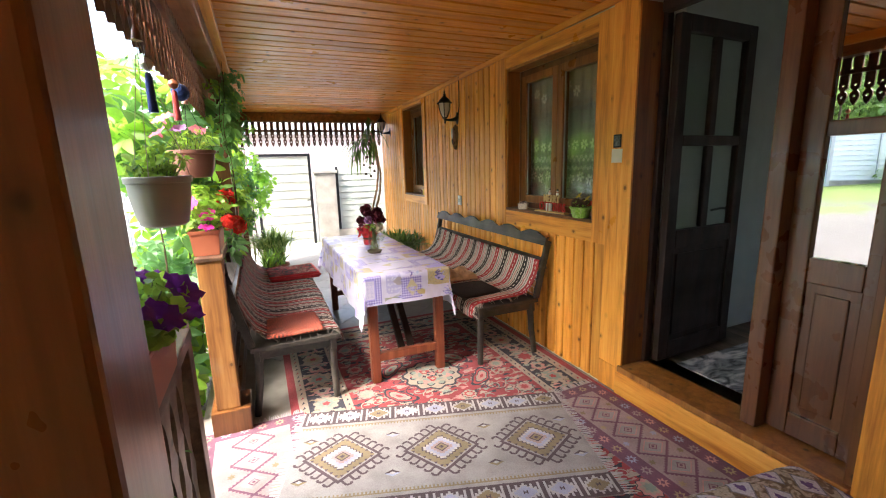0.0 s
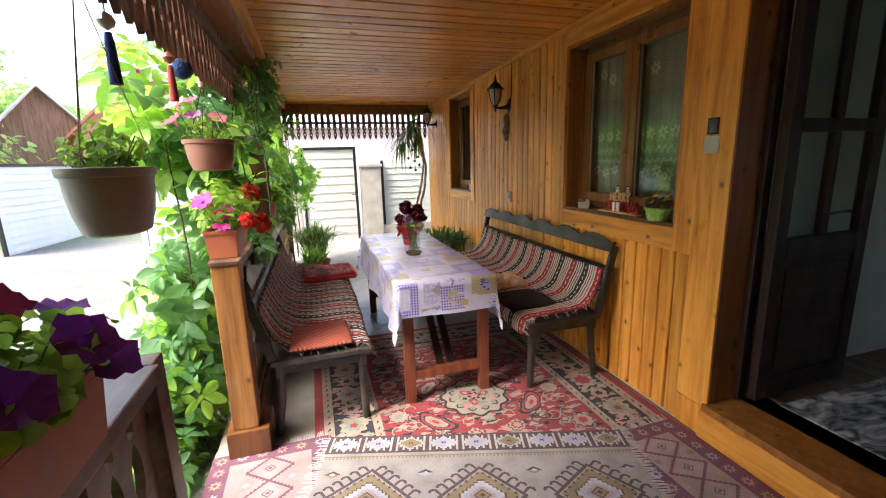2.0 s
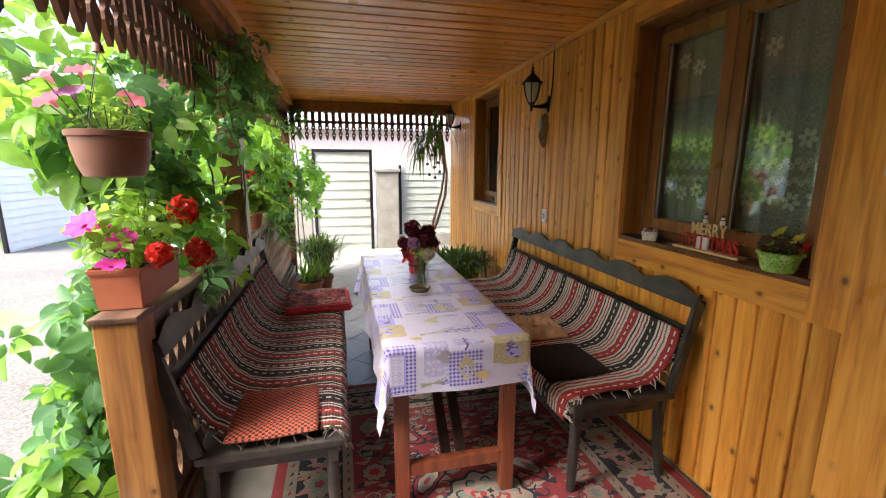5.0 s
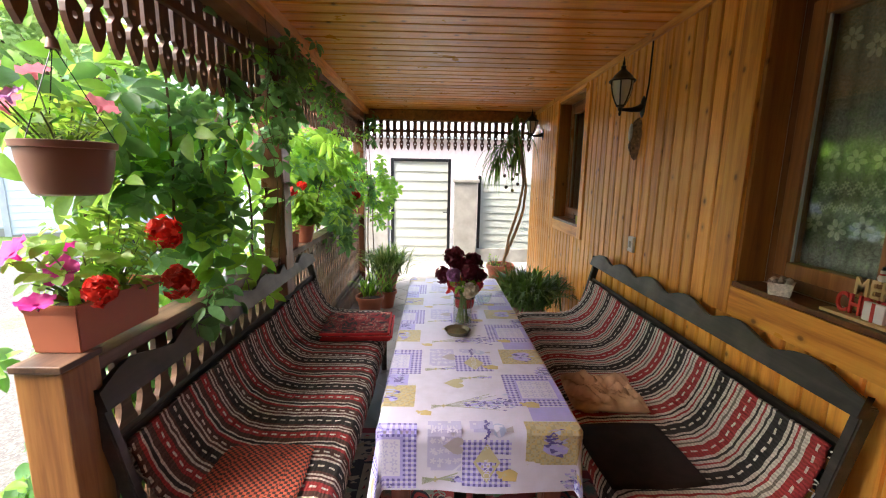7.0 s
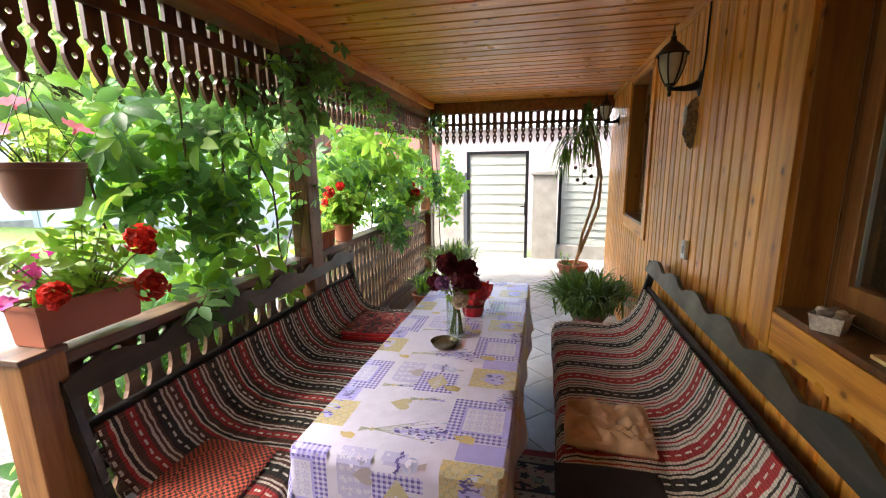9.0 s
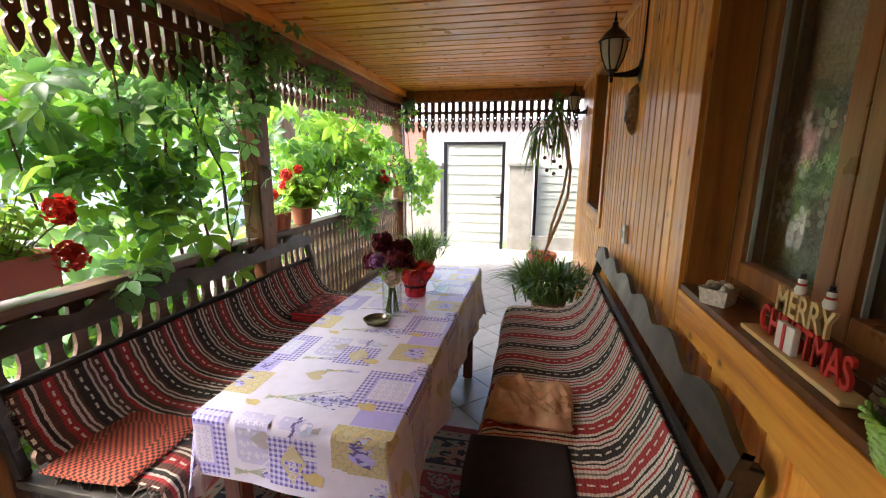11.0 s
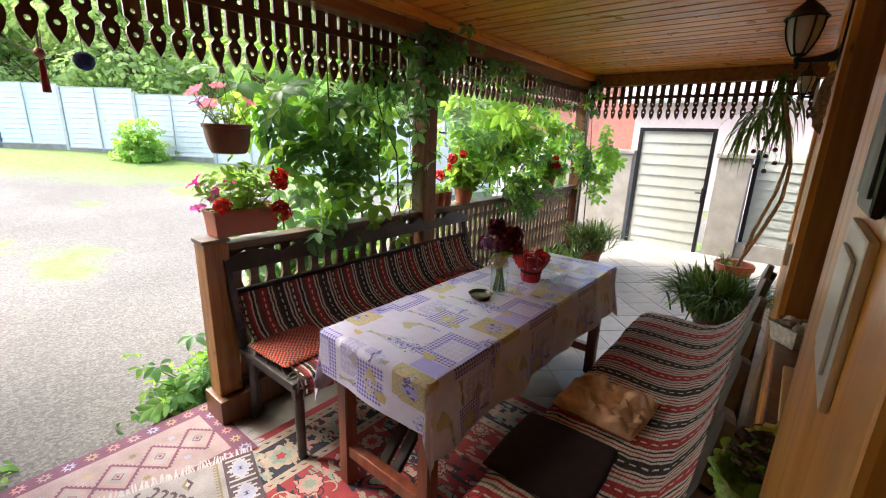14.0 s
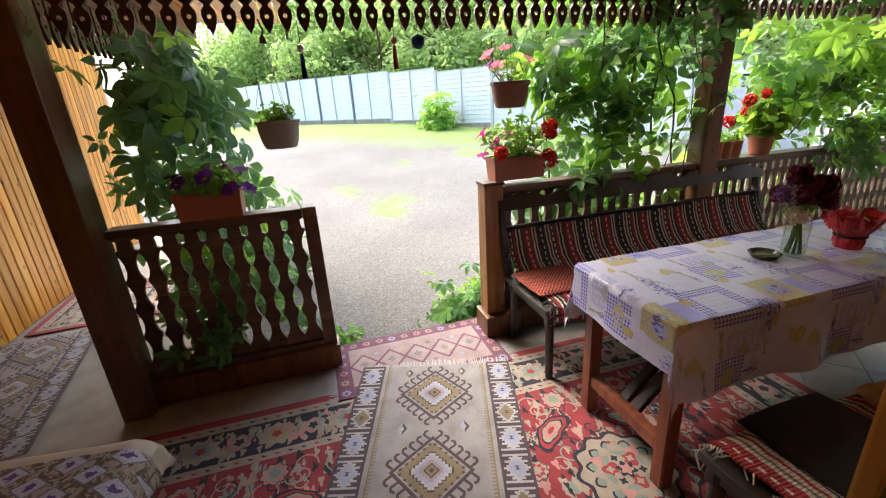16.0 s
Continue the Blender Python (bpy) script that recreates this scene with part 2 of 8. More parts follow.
TILE = plain("floor_tile", (0.25, 0.24, 0.23), 0.35, vary=0.14, scale=9, bumpy=0.06, dirt=(0.22, 0.2, 0.18))
CONCRETE = plain("concrete", (0.29, 0.275, 0.245), 0.9, vary=0.22, scale=5, bumpy=0.4, dirt=(0.24, 0.21, 0.16))
GROUT = plain("grout", (0.16, 0.15, 0.14), 0.9)
BLACKMETAL = plain("black_metal", (0.02, 0.021, 0.024), 0.4, 0.6)
FENCEWHITE = plain("white_sheet_metal", (0.64, 0.67, 0.68), 0.4, 0.0, vary=0.05, dirt=(0.66, 0.67, 0.62))
FENCEGREY = plain("grey_sheet_metal", (0.40, 0.425, 0.38), 0.45, 0.0, vary=0.08, dirt=(0.36, 0.37, 0.3))


def glass_mat(name, tint=(1, 1, 1), refl=0.0):
    m, n, l, b = material(name, 0.02)
    gl, tr, mx = n.new("ShaderNodeBsdfGlossy"), n.new("ShaderNodeBsdfTransparent"), n.new("ShaderNodeMixShader")
    gl.inputs["Roughness"].default_value = 0.01
    tr.inputs["Color"].default_value = (*tint, 1)
    fr = n.new("ShaderNodeLayerWeight")
    fr.inputs["Blend"].default_value = 0.5
    fac = math_node(n, l, "MINIMUM", math_node(n, l, "ADD", math_node(n, l, "MULTIPLY", math_node(n, l, "POWER", fr.outputs["Facing"], 5.0), 0.9), 0.042 + refl), 1.0)
    l.new(fac, mx.inputs[0])
    l.new(tr.outputs[0], mx.inputs[1])
    l.new(gl.outputs[0], mx.inputs[2])
    l.new(mx.outputs[0], n["Material Output"].inputs["Surface"])
    return m


GLASS = glass_mat("window_glass", (0.88, 0.92, 0.89), 0.045)
MIRROR_GLASS = glass_mat("reflecting_glass", (0.25, 0.27, 0.26), 0.62)
CLEAR = glass_mat("clear_glass", (0.93, 0.97, 0.95), 0.0)

# ---- plan ----
WX = 2.372            # face of the house wall
CEIL_Z = 2.37
RX0, RX1 = 0.05, 0.17  # the rail line
END_Y = 7.62


# ---- house wall with its openings ----
W1 = (2.715, 3.775, 1.06, 2.22)    # y0, y1, z0, z1 of the near window opening
W2 = (5.76, 6.56, 1.06, 2.25)
DR = (1.27, 2.43, 0.17, 2.32)
house = thing("wall_house", "house wall clad in varnished knotty pine boards", "wall", kind="structure")
bm = bmesh.new()
cuts = [DR, W1, W2]
ys = [-0.47, DR[0], DR[1], W1[0], W1[1], W2[0], W2[1], 7.72]
for y0, y1 in zip(ys, ys[1:]):
    op = next((c for c in cuts if c[0] == y0 and c[1] == y1), None)
    for z0, z1 in ([(-0.15, op[2]), (op[3], 2.6)] if op else [(-0.15, 2.6)]):
        box(bm, WX + 0.018, WX + 0.36, y0, y1, z0, z1)
part("wall_core", bm, PLASTER, house)


def board_mesh(w, h):
    bm = bmesh.new()
    g, e = 0.0055, 0.006
    prof = [(0, 0), (0, 0.001), (g, 0.001), (g + 0.0006, 0.0125), (g + e, 0.017), (w - g - e, 0.017), (w - g - 0.0006, 0.0125), (w - g, 0.001), (w, 0.001), (w, 0)]
    lo = [bm.verts.new((-x, y, 0)) for y, x in prof]
    hi = [bm.verts.new((-x, y, h)) for y, x in prof]
    for i in range(len(prof) - 1):
        bm.faces.new((lo[i], lo[i + 1], hi[i + 1], hi[i]))
    bm.faces.new(lo)
    bm.faces.new(hi[::-1])
    return finish(bm, "board", PINE)


PITCH = 0.098
board_cache = {}


def boards(y0, y1, z0, z1, parent, place):
    n = max(1, round((y1 - y0) / PITCH))
    w = (y1 - y0) / n
    for i in range(n):
        key = (round(w, 4), round(z1 - z0, 3))
        if key not in board_cache:
            board_cache[key] = board_mesh(*key)
        piece("board", board_cache[key], parent, place(y0 + i * w, z0))


def on_house(y, z):
    return pose(WX + 0.018, y, z)


LOW, TOP = 0.0, CEIL_Z - 0.02
boards(-0.45, DR[0] - 0.14, LOW, TOP, house, on_house)
boards(2.60, 3.87, LOW, 0.985, house, on_house)
boards(3.87, 5.66, LOW, TOP, house, on_house)
boards(5.66, 6.66, LOW, 0.985, house, on_house)
boards(6.66, 7.72, LOW, TOP, house, on_house)


def window(name, o, casing, sashes, label):
    y0, y1, z0, z1 = o
    c = casing
    w = thing(name, label, "window", kind="structure")
    top = min(z1 + c, CEIL_Z - 0.05)
    part("casing_side", bx(WX - 0.012, WX + 0.02, y0 - c, y0, z0 - c, top, 0.003), PINE, w)
    part("casing_side", bx(WX - 0.012, WX + 0.02, y1, y1 + c, z0 - c, top, 0.003), PINE, w)
    part("casing_top", bx(WX - 0.010, WX + 0.02, y0 + 0.001, y1 - 0.001, z1, top, 0.003), PINE_Y, w)
    part("casing_bottom", bx(WX - 0.010, WX + 0.02, y0 + 0.001, y1 - 0.001, z0 - c, z0, 0.003), PINE_Y, w)
    d = WX + 0.12
    part("window_sill", bx(WX - 0.006, d, y0 + 0.002, y1 - 0.002, z0 + 0.001, z0 + 0.022, 0.003), TRIM, w, "dark stained sill board")
    part("reveal", bx(WX + 0.004, d, y0 + 0.001, y0 + 0.02, z0 + 0.024, z1 - 0.002), REVEAL, w, "mid brown pine reveal board")
    part("reveal", bx(WX + 0.004, d, y1 - 0.02, y1 - 0.001, z0 + 0.024, z1 - 0.002), REVEAL, w, "mid brown pine reveal board")
    part("reveal", bx(WX + 0.004, d, y0 + 0.021, y1 - 0.021, z1 - 0.02, z1 - 0.001), REVEAL, w, "mid brown pine reveal board")
    a0, a1, b0, b1 = y0 + 0.02, y1 - 0.02, z0 + 0.024, z1 - 0.02
    fr = bmesh.new()
    for q in ((a0, a0 + 0.045, b0, b1), (a1 - 0.045, a1, b0, b1), (a0 + 0.046, a1 - 0.046, b0, b0 + 0.045), (a0 + 0.046, a1 - 0.046, b1 - 0.045, b1)):
        box(fr, d, d + 0.06, *q, bev=0.004)
    part("window_frame", fr, TRIM, w, "dark brown window frame")
    n = sashes
    sw = (a1 - a0 - 0.09) / n
    for i in range(n):
        s0, s1 = a0 + 0.045 + i * sw, a0 + 0.045 + (i + 1) * sw
        sb = bmesh.new()
        for q in ((s0 + 0.002, s0 + 0.062, b0 + 0.047, b1 - 0.047), (s1 - 0.062, s1 - 0.002, b0 + 0.047, b1 - 0.047), (s0 + 0.063, s1 - 0.063, b0 + 0.047, b0 + 0.107), (s0 + 0.063, s1 - 0.063, b1 - 0.107, b1 - 0.047)):
            box(sb, d - 0.012, d + 0.045, *q, bev=0.006)
        sash = part("sash", sb, SASH, w, "brown window sash")
        g = part("pane", bx(d + 0.015, d + 0.02, s0 + 0.061, s1 - 0.061, b0 + 0.105, b1 - 0.105), GLASS, sash, "clear glass pane")
        g.visible_shadow = False
        gk = bmesh.new()
        for q in ((s0 + 0.062, s0 + 0.068, b0 + 0.107, b1 - 0.107), (s1 - 0.068, s1 - 0.062, b0 + 0.107, b1 - 0.107)):
            box(gk, d + 0.004, d + 0.0145, *q)
        part("gasket", gk, SPACER, sash, "grey glazing gasket")
    return w


SPACER = plain("grey_gasket", (0.30, 0.32, 0.30), 0.5)
window("window_1", W1, 0.125, 2, "wide two-sash window with brown frame and pine casing")
window("window_2", W2, 0.095, 1, "narrow dark window with pine casing, ajar")

# ---- doorway ----
door = thing("door_1", "dark wooden double door, one leaf open inwards", "door", kind="structure")
part("casing_side", bx(WX - 0.012, WX + 0.003, 2.412, 2.598, 0.165, CEIL_Z - 0.003, 0.003), PINE, door, "wide pine casing board")
part("casing_foot", bx(WX - 0.012, WX + 0.02, 2.412, 2.598, 0.0, 0.163, 0.003), PINE, door)
part("casing_side", bx(WX - 0.012, WX + 0.02, DR[0] - 0.138, DR[0], 0.165, CEIL_Z - 0.003, 0.003), PINE, door, "wide pine casing board")
part("casing_top", bx(WX - 0.010, WX + 0.02, DR[0] + 0.001, 2.411, DR[3] - 0.02, CEIL_Z - 0.003, 0.003), PINE_Y, door)
part("riser", bx(WX - 0.03, WX + 0.02, DR[0] - 0.14, 2.44, 0.0, 0.15, 0.006), PINE_Y, door, "pine board on the door step")
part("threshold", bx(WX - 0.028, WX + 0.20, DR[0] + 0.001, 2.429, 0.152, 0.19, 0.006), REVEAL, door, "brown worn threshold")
part("reveal", bx(WX + 0.004, WX + 0.165, 2.413, 2.429, 0.191, DR[3] - 0.021, 0.002), REVEAL, door, "mid brown pine reveal board")
part("reveal", bx(WX + 0.0, WX + 0.12, DR[0] + 0.001, DR[0] + 0.03, 0.191, DR[3] - 0.021, 0.002), TRIM, door)
fr = bmesh.new()
box(fr, WX + 0.166, WX + 0.215, 2.388, 2.429, 0.191, 2.30, 0.006)
box(fr, WX + 0.121, WX + 0.19, DR[0] + 0.001, 1.30, 0.191, 2.30, 0.006)
box(fr, WX + 0.121, WX + 0.19, 1.301, 2.387, 2.24, 2.30, 0.006)
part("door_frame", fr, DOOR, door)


def leaf(parent, w, h, mat, glass, handle, panes):
    """A panelled leaf in its own x (along) and z; y is the thickness."""
    fr = bmesh.new()
    s = 0.085
    t = 0.045
    low, mid = 0.72, 1.33
    for q in ((0, s, 0, h), (w - s, w, 0, h), (s + 0.001, w - s - 0.001, 0, 0.11), (s + 0.001, w - s - 0.001, low, low + 0.11), (s + 0.001, w - s - 0.001, mid, mid + 0.06), (s + 0.001, w - s - 0.001, h - 0.09, h)):
        box(fr, q[0], q[1], 0, t, q[2], q[3], bev=0.006)
    if panes == 2:
        box(fr, w / 2 - 0.03, w / 2 + 0.03, 0.006, t - 0.006, low + 0.112, mid - 0.001, bev=0.008)
        box(fr, w / 2 - 0.03, w / 2 + 0.03, 0.006, t - 0.006, mid + 0.061, h - 0.091, bev=0.008)
    a = part("stiles_and_rails", fr, mat, parent)
    a_list = [a]
    p = bmesh.new()
    box(p, s - 0.01, w - s + 0.01, 0.014, t - 0.014, 0.10, low + 0.01)
    box(p, s + 0.035, w - s - 0.035, 0.006, t - 0.006, 0.15, low - 0.04, bev=0.007)
    a_list.append(part("panel", p, mat, parent))
    step = (w - 2 * s) / panes
    for i in range(panes):
        for z0, z1 in ((low + 0.1, mid + 0.01), (mid + 0.05, h - 0.08)):
            g = part("pane", bx(s + i * step + 0.004, s + (i + 1) * step - 0.004, 0.019, 0.025, z0, z1), glass, parent, "glass pane")
            g.visible_shadow = False
            a_list.append(g)
    if handle:
        hb = bmesh.new()
        box(hb, w - 0.06, w - 0.025, t, t + 0.006, 0.80, 1.02, 0.002)
        tube(hb, [(w - 0.043, t, 0.92), (w - 0.043, t + 0.045, 0.92), (w - 0.07, t + 0.05, 0.918), (w - 0.15, t + 0.05, 0.912)], 0.009, 0.008, 8)
        a_list.append(part("handle", hb, BLACKMETAL, parent, "black lever handle", True))
    return a_list


for o in leaf(door, 0.36, 2.03, DOORBROWN, MIRROR_GLASS, False, 1):
    o.matrix_basis = pose(WX + 0.13, 1.302, 0.20, 0, 0, 90) @ pose(0, -0.045, 0)
part("mullion", bx(WX + 0.06, WX + 0.15, 1.664, 1.735, 0.192, 2.239, 0.008), DOORBROWN, door, "brown polished door stile")
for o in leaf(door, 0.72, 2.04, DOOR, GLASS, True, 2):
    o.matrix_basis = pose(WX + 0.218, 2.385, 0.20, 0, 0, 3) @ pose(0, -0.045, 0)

# ---- room behind the door and the windows ----
room = thing("wall_room", "plain pale green plastered room walls", "wall", kind="structure")
part("wall_back", bx(5.6, 5.7, -0.5, 7.7, 0.0, 2.8), WHITEWALL, room)
part("wall_far", bx(2.74, 5.59, 7.6, 7.7, 0.0, 2.8), WHITEWALL, room)
# added opening, out of view, to let daylight into the room
bm = bx(2.74, 4.5, -0.5, -0.4, 0.0, 2.8)
for q in ((5.1, 5.59, 0.0, 2.8), (4.5, 5.1, 0.0, 1.2), (4.5, 5.1, 2.0, 2.8)):
    box(bm, q[0], q[1], -0.5, -0.4, q[2], q[3])
part("wall_near", bm, WHITEWALL, room, "room wall with an added opening, out of view, for daylight")
part("partition", bx(2.735, 4.2, 2.55, 2.62, 0.17, 2.55), WHITEWALL, room)
part("skirting", bx(5.57, 5.598, -0.39, 7.59, 0.171, 0.27), DOOR, room)
single("ceiling_room", bx(2.73, 5.7, -0.5, 7.7, 2.552, 2.65), WHITEWALL, "plain white room ceiling", "ceiling", kind="structure")
ROOMFLOOR = wood("room_laminate", (0.08, 0.055, 0.035), (0.16, 0.11, 0.07), (0.24, 0.17, 0.11), "y", 0.4, 0.0, knots=False, island=True)
bm = bmesh.new()
for i in range(16):
    for j in range(7):
        box(bm, 2.575 + i * 0.19, 2.573 + (i + 1) * 0.19, max(-0.4, -0.4 + j * 1.2 - (i % 3) * 0.3), -0.402 + (j + 1) * 1.2 - (i % 3) * 0.3, 0.10, 0.17, 0)
single("floor_room", bm, ROOMFLOOR, "dark brown laminate floor of the room", "floor", kind="structure")

# ---- porch ceiling: narrow boards laid across ----
bm = bmesh.new()
n = 64
y0, y1 = -0.5, 7.72
bw = (y1 - y0) / n
for i in range(n):
    a = y0 + i * bw
    prof = [(0.008, 0.024), (0.0085, 0.004), (0.012, 0.0), (bw - 0.012, 0.0), (bw - 0.0085, 0.004), (bw - 0.008, 0.024)]
    lo = [bm.verts.new((0.02, a + u, CEIL_Z + v)) for u, v in prof]
    hi = [bm.verts.new((WX + 0.017, a + u, CEIL_Z + v)) for u, v in prof]
    for k in range(5):
        bm.faces.new((lo[k], lo[k + 1], hi[k + 1], hi[k]))
    if i < 20:
        lo = [bm.verts.new((-3.0, a + u, CEIL_Z + v)) for u, v in prof]
        hi = [bm.verts.new((0.0195, a + u, CEIL_Z + v)) for u, v in prof]
        for k in range(5):
            bm.faces.new((lo[k], lo[k + 1], hi[k + 1], hi[k]))
box(bm, 0.0, WX + 0.017, y0, y1, CEIL_Z + 0.0235, CEIL_Z + 0.07)
box(bm, -3.05, -0.002, y0, 1.2, CEIL_Z + 0.0235, CEIL_Z + 0.07)
FALL = pose(0, 3.0, CEIL_Z, -0.86) @ pose(0, -3.0, -CEIL_Z)
ceil = single("ceiling", bm, CEIL, "glossy varnished board ceiling of the porch", "ceiling", kind="structure")
ceil.matrix_basis = FALL
ROOF = plain("roof_sheet", (0.30, 0.10, 0.08), 0.6)
single("roof", box(bx(-0.35, 6.0, 1.05, 8.1, 2.66, 2.74), -3.1, 6.0, -0.9, 1.048, 2.66, 2.74), ROOF, "sheet metal roof over porch and house", "roof", kind="structure")

# ---- posts and beams ----
def post(x0, x1, y0, y1, z1, label, name="post", mat=None):
    p = thing(name, label, "post", "porch posts")
    part("shaft", bx(x0, x1, y0, y1, 0.0, z1, 0.008), mat or POST, p)
    return p


post(0.080, 0.265, 0.95, 1.09, 2.249, "thick glossy brown corner post of the porch")
post(0.055, 0.185, 4.62, 4.76, 2.194, "brown wooden porch post overgrown with vine")
post(0.055, 0.185, END_Y - 0.06, END_Y + 0.08, 2.150, "brown wooden porch post at the far end")
stub = thing("post", "short pine end post of the railing on a wooden block", "post", "short rail posts")
part("shaft", bx(RX0, RX1, 3.045, 3.165, 0.155, 1.0, 0.005), OLDPINE, stub)
part("cap", bx(RX0 - 0.006, RX1 + 0.006, 3.037, 3.172, 1.001, 1.02, 0.004), RAIL, stub, "weathered brown cap board")
part("foot_block", bx(RX0 - 0.03, RX1 + 0.05, 3.02, 3.25, 0.0, 0.153, 0.006), TRIM, stub, "brown wooden block under the post")
stub = thing("post", "short brown end post of the railing by the step", "post", "short rail posts")
part("shaft", bx(RX0 + 0.02, RX1 - 0.03, 2.005, 2.078, 0.155, 1.0, 0.005), RAIL, stub)
beams = thing("beam", "brown eaves beam along the open side of the porch", "beam", kind="structure")
part("eaves_beam", bx(0.055, 0.205, 0.90, END_Y + 0.1, 2.222, CEIL_Z - 0.003, 0.008), BEAM, beams)
part("wing_beam", bx(-3.0, 0.053, 0.96, 1.10, 2.222, CEIL_Z - 0.003, 0.008), BEAM, beams)
part("end_beam", bx(0.206, WX - 0.002, END_Y - 0.06, END_Y + 0.08, 2.235, CEIL_Z - 0.003, 0.008), BEAM, beams)
part("inner_batten", bx(0.206, 0.26, 0.91, END_Y - 0.07, 2.30, CEIL_Z - 0.004, 0.004), PINE_Y, beams, "light pine batten")
beams.matrix_basis = FALL
part("top_trim", bx(WX - 0.022, WX, DR[0] - 0.14, 7.72, CEIL_Z - 0.045, CEIL_Z - 0.003, 0.004), PINE_Y, house).matrix_basis = FALL


def half_outline(widths, z0, holes, side):
    """Half of a fretted board: outer edge from the widths by height, round holes on the middle line."""
    pts = [(side * w, z) for z, w in widths]
    mid = []
    for hz, r in sorted(holes):
        mid += [(side * r * math.sin(math.pi * k / 8), hz - r * math.cos(math.pi * k / 8)) for k in range(9)]
    mid = [(0, widths[0][0])] + mid + [(0, widths[-1][0])] if widths[0][1] > 1e-4 else mid + [(0, widths[-1][0])]
    return pts + mid[::-1]


def slat_mesh(h, w):
    hw = w / 2
    widths = [(0.0, 0.0), (0.018, 0.010), (0.028, 0.017), (0.05, hw * 0.8), (0.075, hw), (0.10, hw * 0.94), (0.118, hw * 0.45), (0.126, hw * 0.45), (0.142, hw), (0.175, hw), (h, hw)]
    bm = bmesh.new()
    for s in (1, -1):
        plate(bm, half_outline(widths, 0, [(0.075, 0.010), (0.165, 0.009)], s), 0.018, lambda u, v, q: (q - 0.009, u, v))
    return finish(bm, "slat", FRET)


def valance(name, y0, y1, z0, z1, x, pitch, label, across=False, width=0.062):
    v = thing(name, label, "fretwork", "porch fretwork")
    me = slat_mesh(z1 - z0, width)
    n = int((y1 - y0) / pitch)
    for i in range(n):
        c = y0 + (i + 0.5) * (y1 - y0) / n
        dz = random.uniform(-0.004, 0.004)
        piece("slat", me, v, pose(c, x, z0 + dz, 0, 0, 90) if across else pose(x, c, z0 + dz, random.uniform(-0.6, 0.6), 0, random.uniform(-2, 2)))
    for za, zb in ((z1 - 0.05, z1), (z0 + (z1 - z0) * 0.55, z0 + (z1 - z0) * 0.55 + 0.035)):
        q = (y0, y1, x + 0.011, x + 0.033) if across else (x + 0.011, x + 0.033, y0, y1)
        part("batten", bx(*q, za, zb, 0.003), FRET, v)
    return v


valance("fretwork_valance", 1.13, 4.61, 1.845, 2.30, 0.085, 0.082, "dark brown fretwork boards hanging from the eaves")
valance("fretwork_valance", 4.77, END_Y - 0.07, 1.87, 2.30, 0.085, 0.080, "dark brown fretwork boards hanging from the eaves")
valance("fretwork_valance", 0.19, WX - 0.03, 1.80, 2.21, END_Y + 0.0, 0.083, "dark brown fretwork boards across the porch end", True, 0.05)
valance("fretwork_valance", -2.9, 0.04, 1.845, 2.30, 1.03, 0.082, "dark brown fretwork boards of the porch wing", True)


def baluster_mesh(h, pitch):
    """A wide board; its notched edges leave a chain of bulb-shaped openings to the next."""
    gap = [(0.0, 0.0), (0.06, 0.0)]
    for c in (0.165, 0.37, 0.575, 0.775):
        gap += [(c - 0.09, 0.07), (c - 0.06, 0.19), (c - 0.02, 0.265), (c + 0.03, 0.25), (c + 0.07, 0.16), (c + 0.092, 0.07)]
    gap += [(0.88, 0.0), (0.895, 0.0), (0.905, 0.15), (0.965, 0.19), (0.975, 0.0), (1.0, 0.0)]
    edge = [(pitch * (0.494 - g), z * h) for z, g in gap]
    bm = bmesh.new()
    plate(bm, edge + [(-u, z) for u, z in edge[::-1]], 0.02, lambda u, v, q: (q - 0.01, u, v))
    return finish(bm, "baluster", RAIL)


def railing(y0, y1, top, pitch, label, z0=0.19):
    r = thing("railing", label, "railing", "porch railings")
    part("top_rail", bx(RX0 - 0.005, RX1 - 0.015, y0, y1, top - 0.04, top, 0.005), RAIL, r)
    part("bottom_rail", bx(RX0 + 0.015, RX1 - 0.03, y0, y1, 0.155, z0, 0.004), RAIL, r)
    n = int((y1 - y0) / pitch)
    me = baluster_mesh(top - 0.041 - z0, (y1 - y0) / n)
    for i in range(n):
        piece("baluster", me, r, pose(0.105, y0 + (i + 0.5) * (y1 - y0) / n, z0 + 0.0005, 0, 0, random.uniform(-0.5, 0.5)))
    return r


railing(1.093, 2.003, 1.0, 0.096, "dark brown railing with fretted board balusters")
railing(3.168, 4.617, 0.985, 0.096, "dark brown railing with fretted boards behind a bench")
railing(4.763, END_Y - 0.063, 0.985, 0.076, "reddish brown railing with narrow fretted boards")
sill = thing("sill_beam", "brown timber beam along the porch edge", "beam", kind="structure")
part("beam_length", bx(RX0 - 0.01, RX1, 1.092, 2.09, 0.0, 0.153, 0.006), TRIM, sill)
part("beam_length", bx(RX0, RX1 - 0.005, 3.252, 4.617, 0.0, 0.153, 0.006), TRIM, sill)
part("beam_length", bx(RX0, RX1 - 0.005, 4.763, END_Y - 0.063, 0.0, 0.153, 0.006), TRIM, sill)

# ---- porch floor ----
fl = single("floor", box(box(bx(-0.06, WX, -0.5, 8.7, -0.14, -0.008), -4.0, -0.061, -0.5, 1.15, -0.14, -0.008), WX, 2.56, DR[0], DR[1], -0.14, 0.1), CONCRETE, "tiled concrete porch floor", "floor", kind="structure")

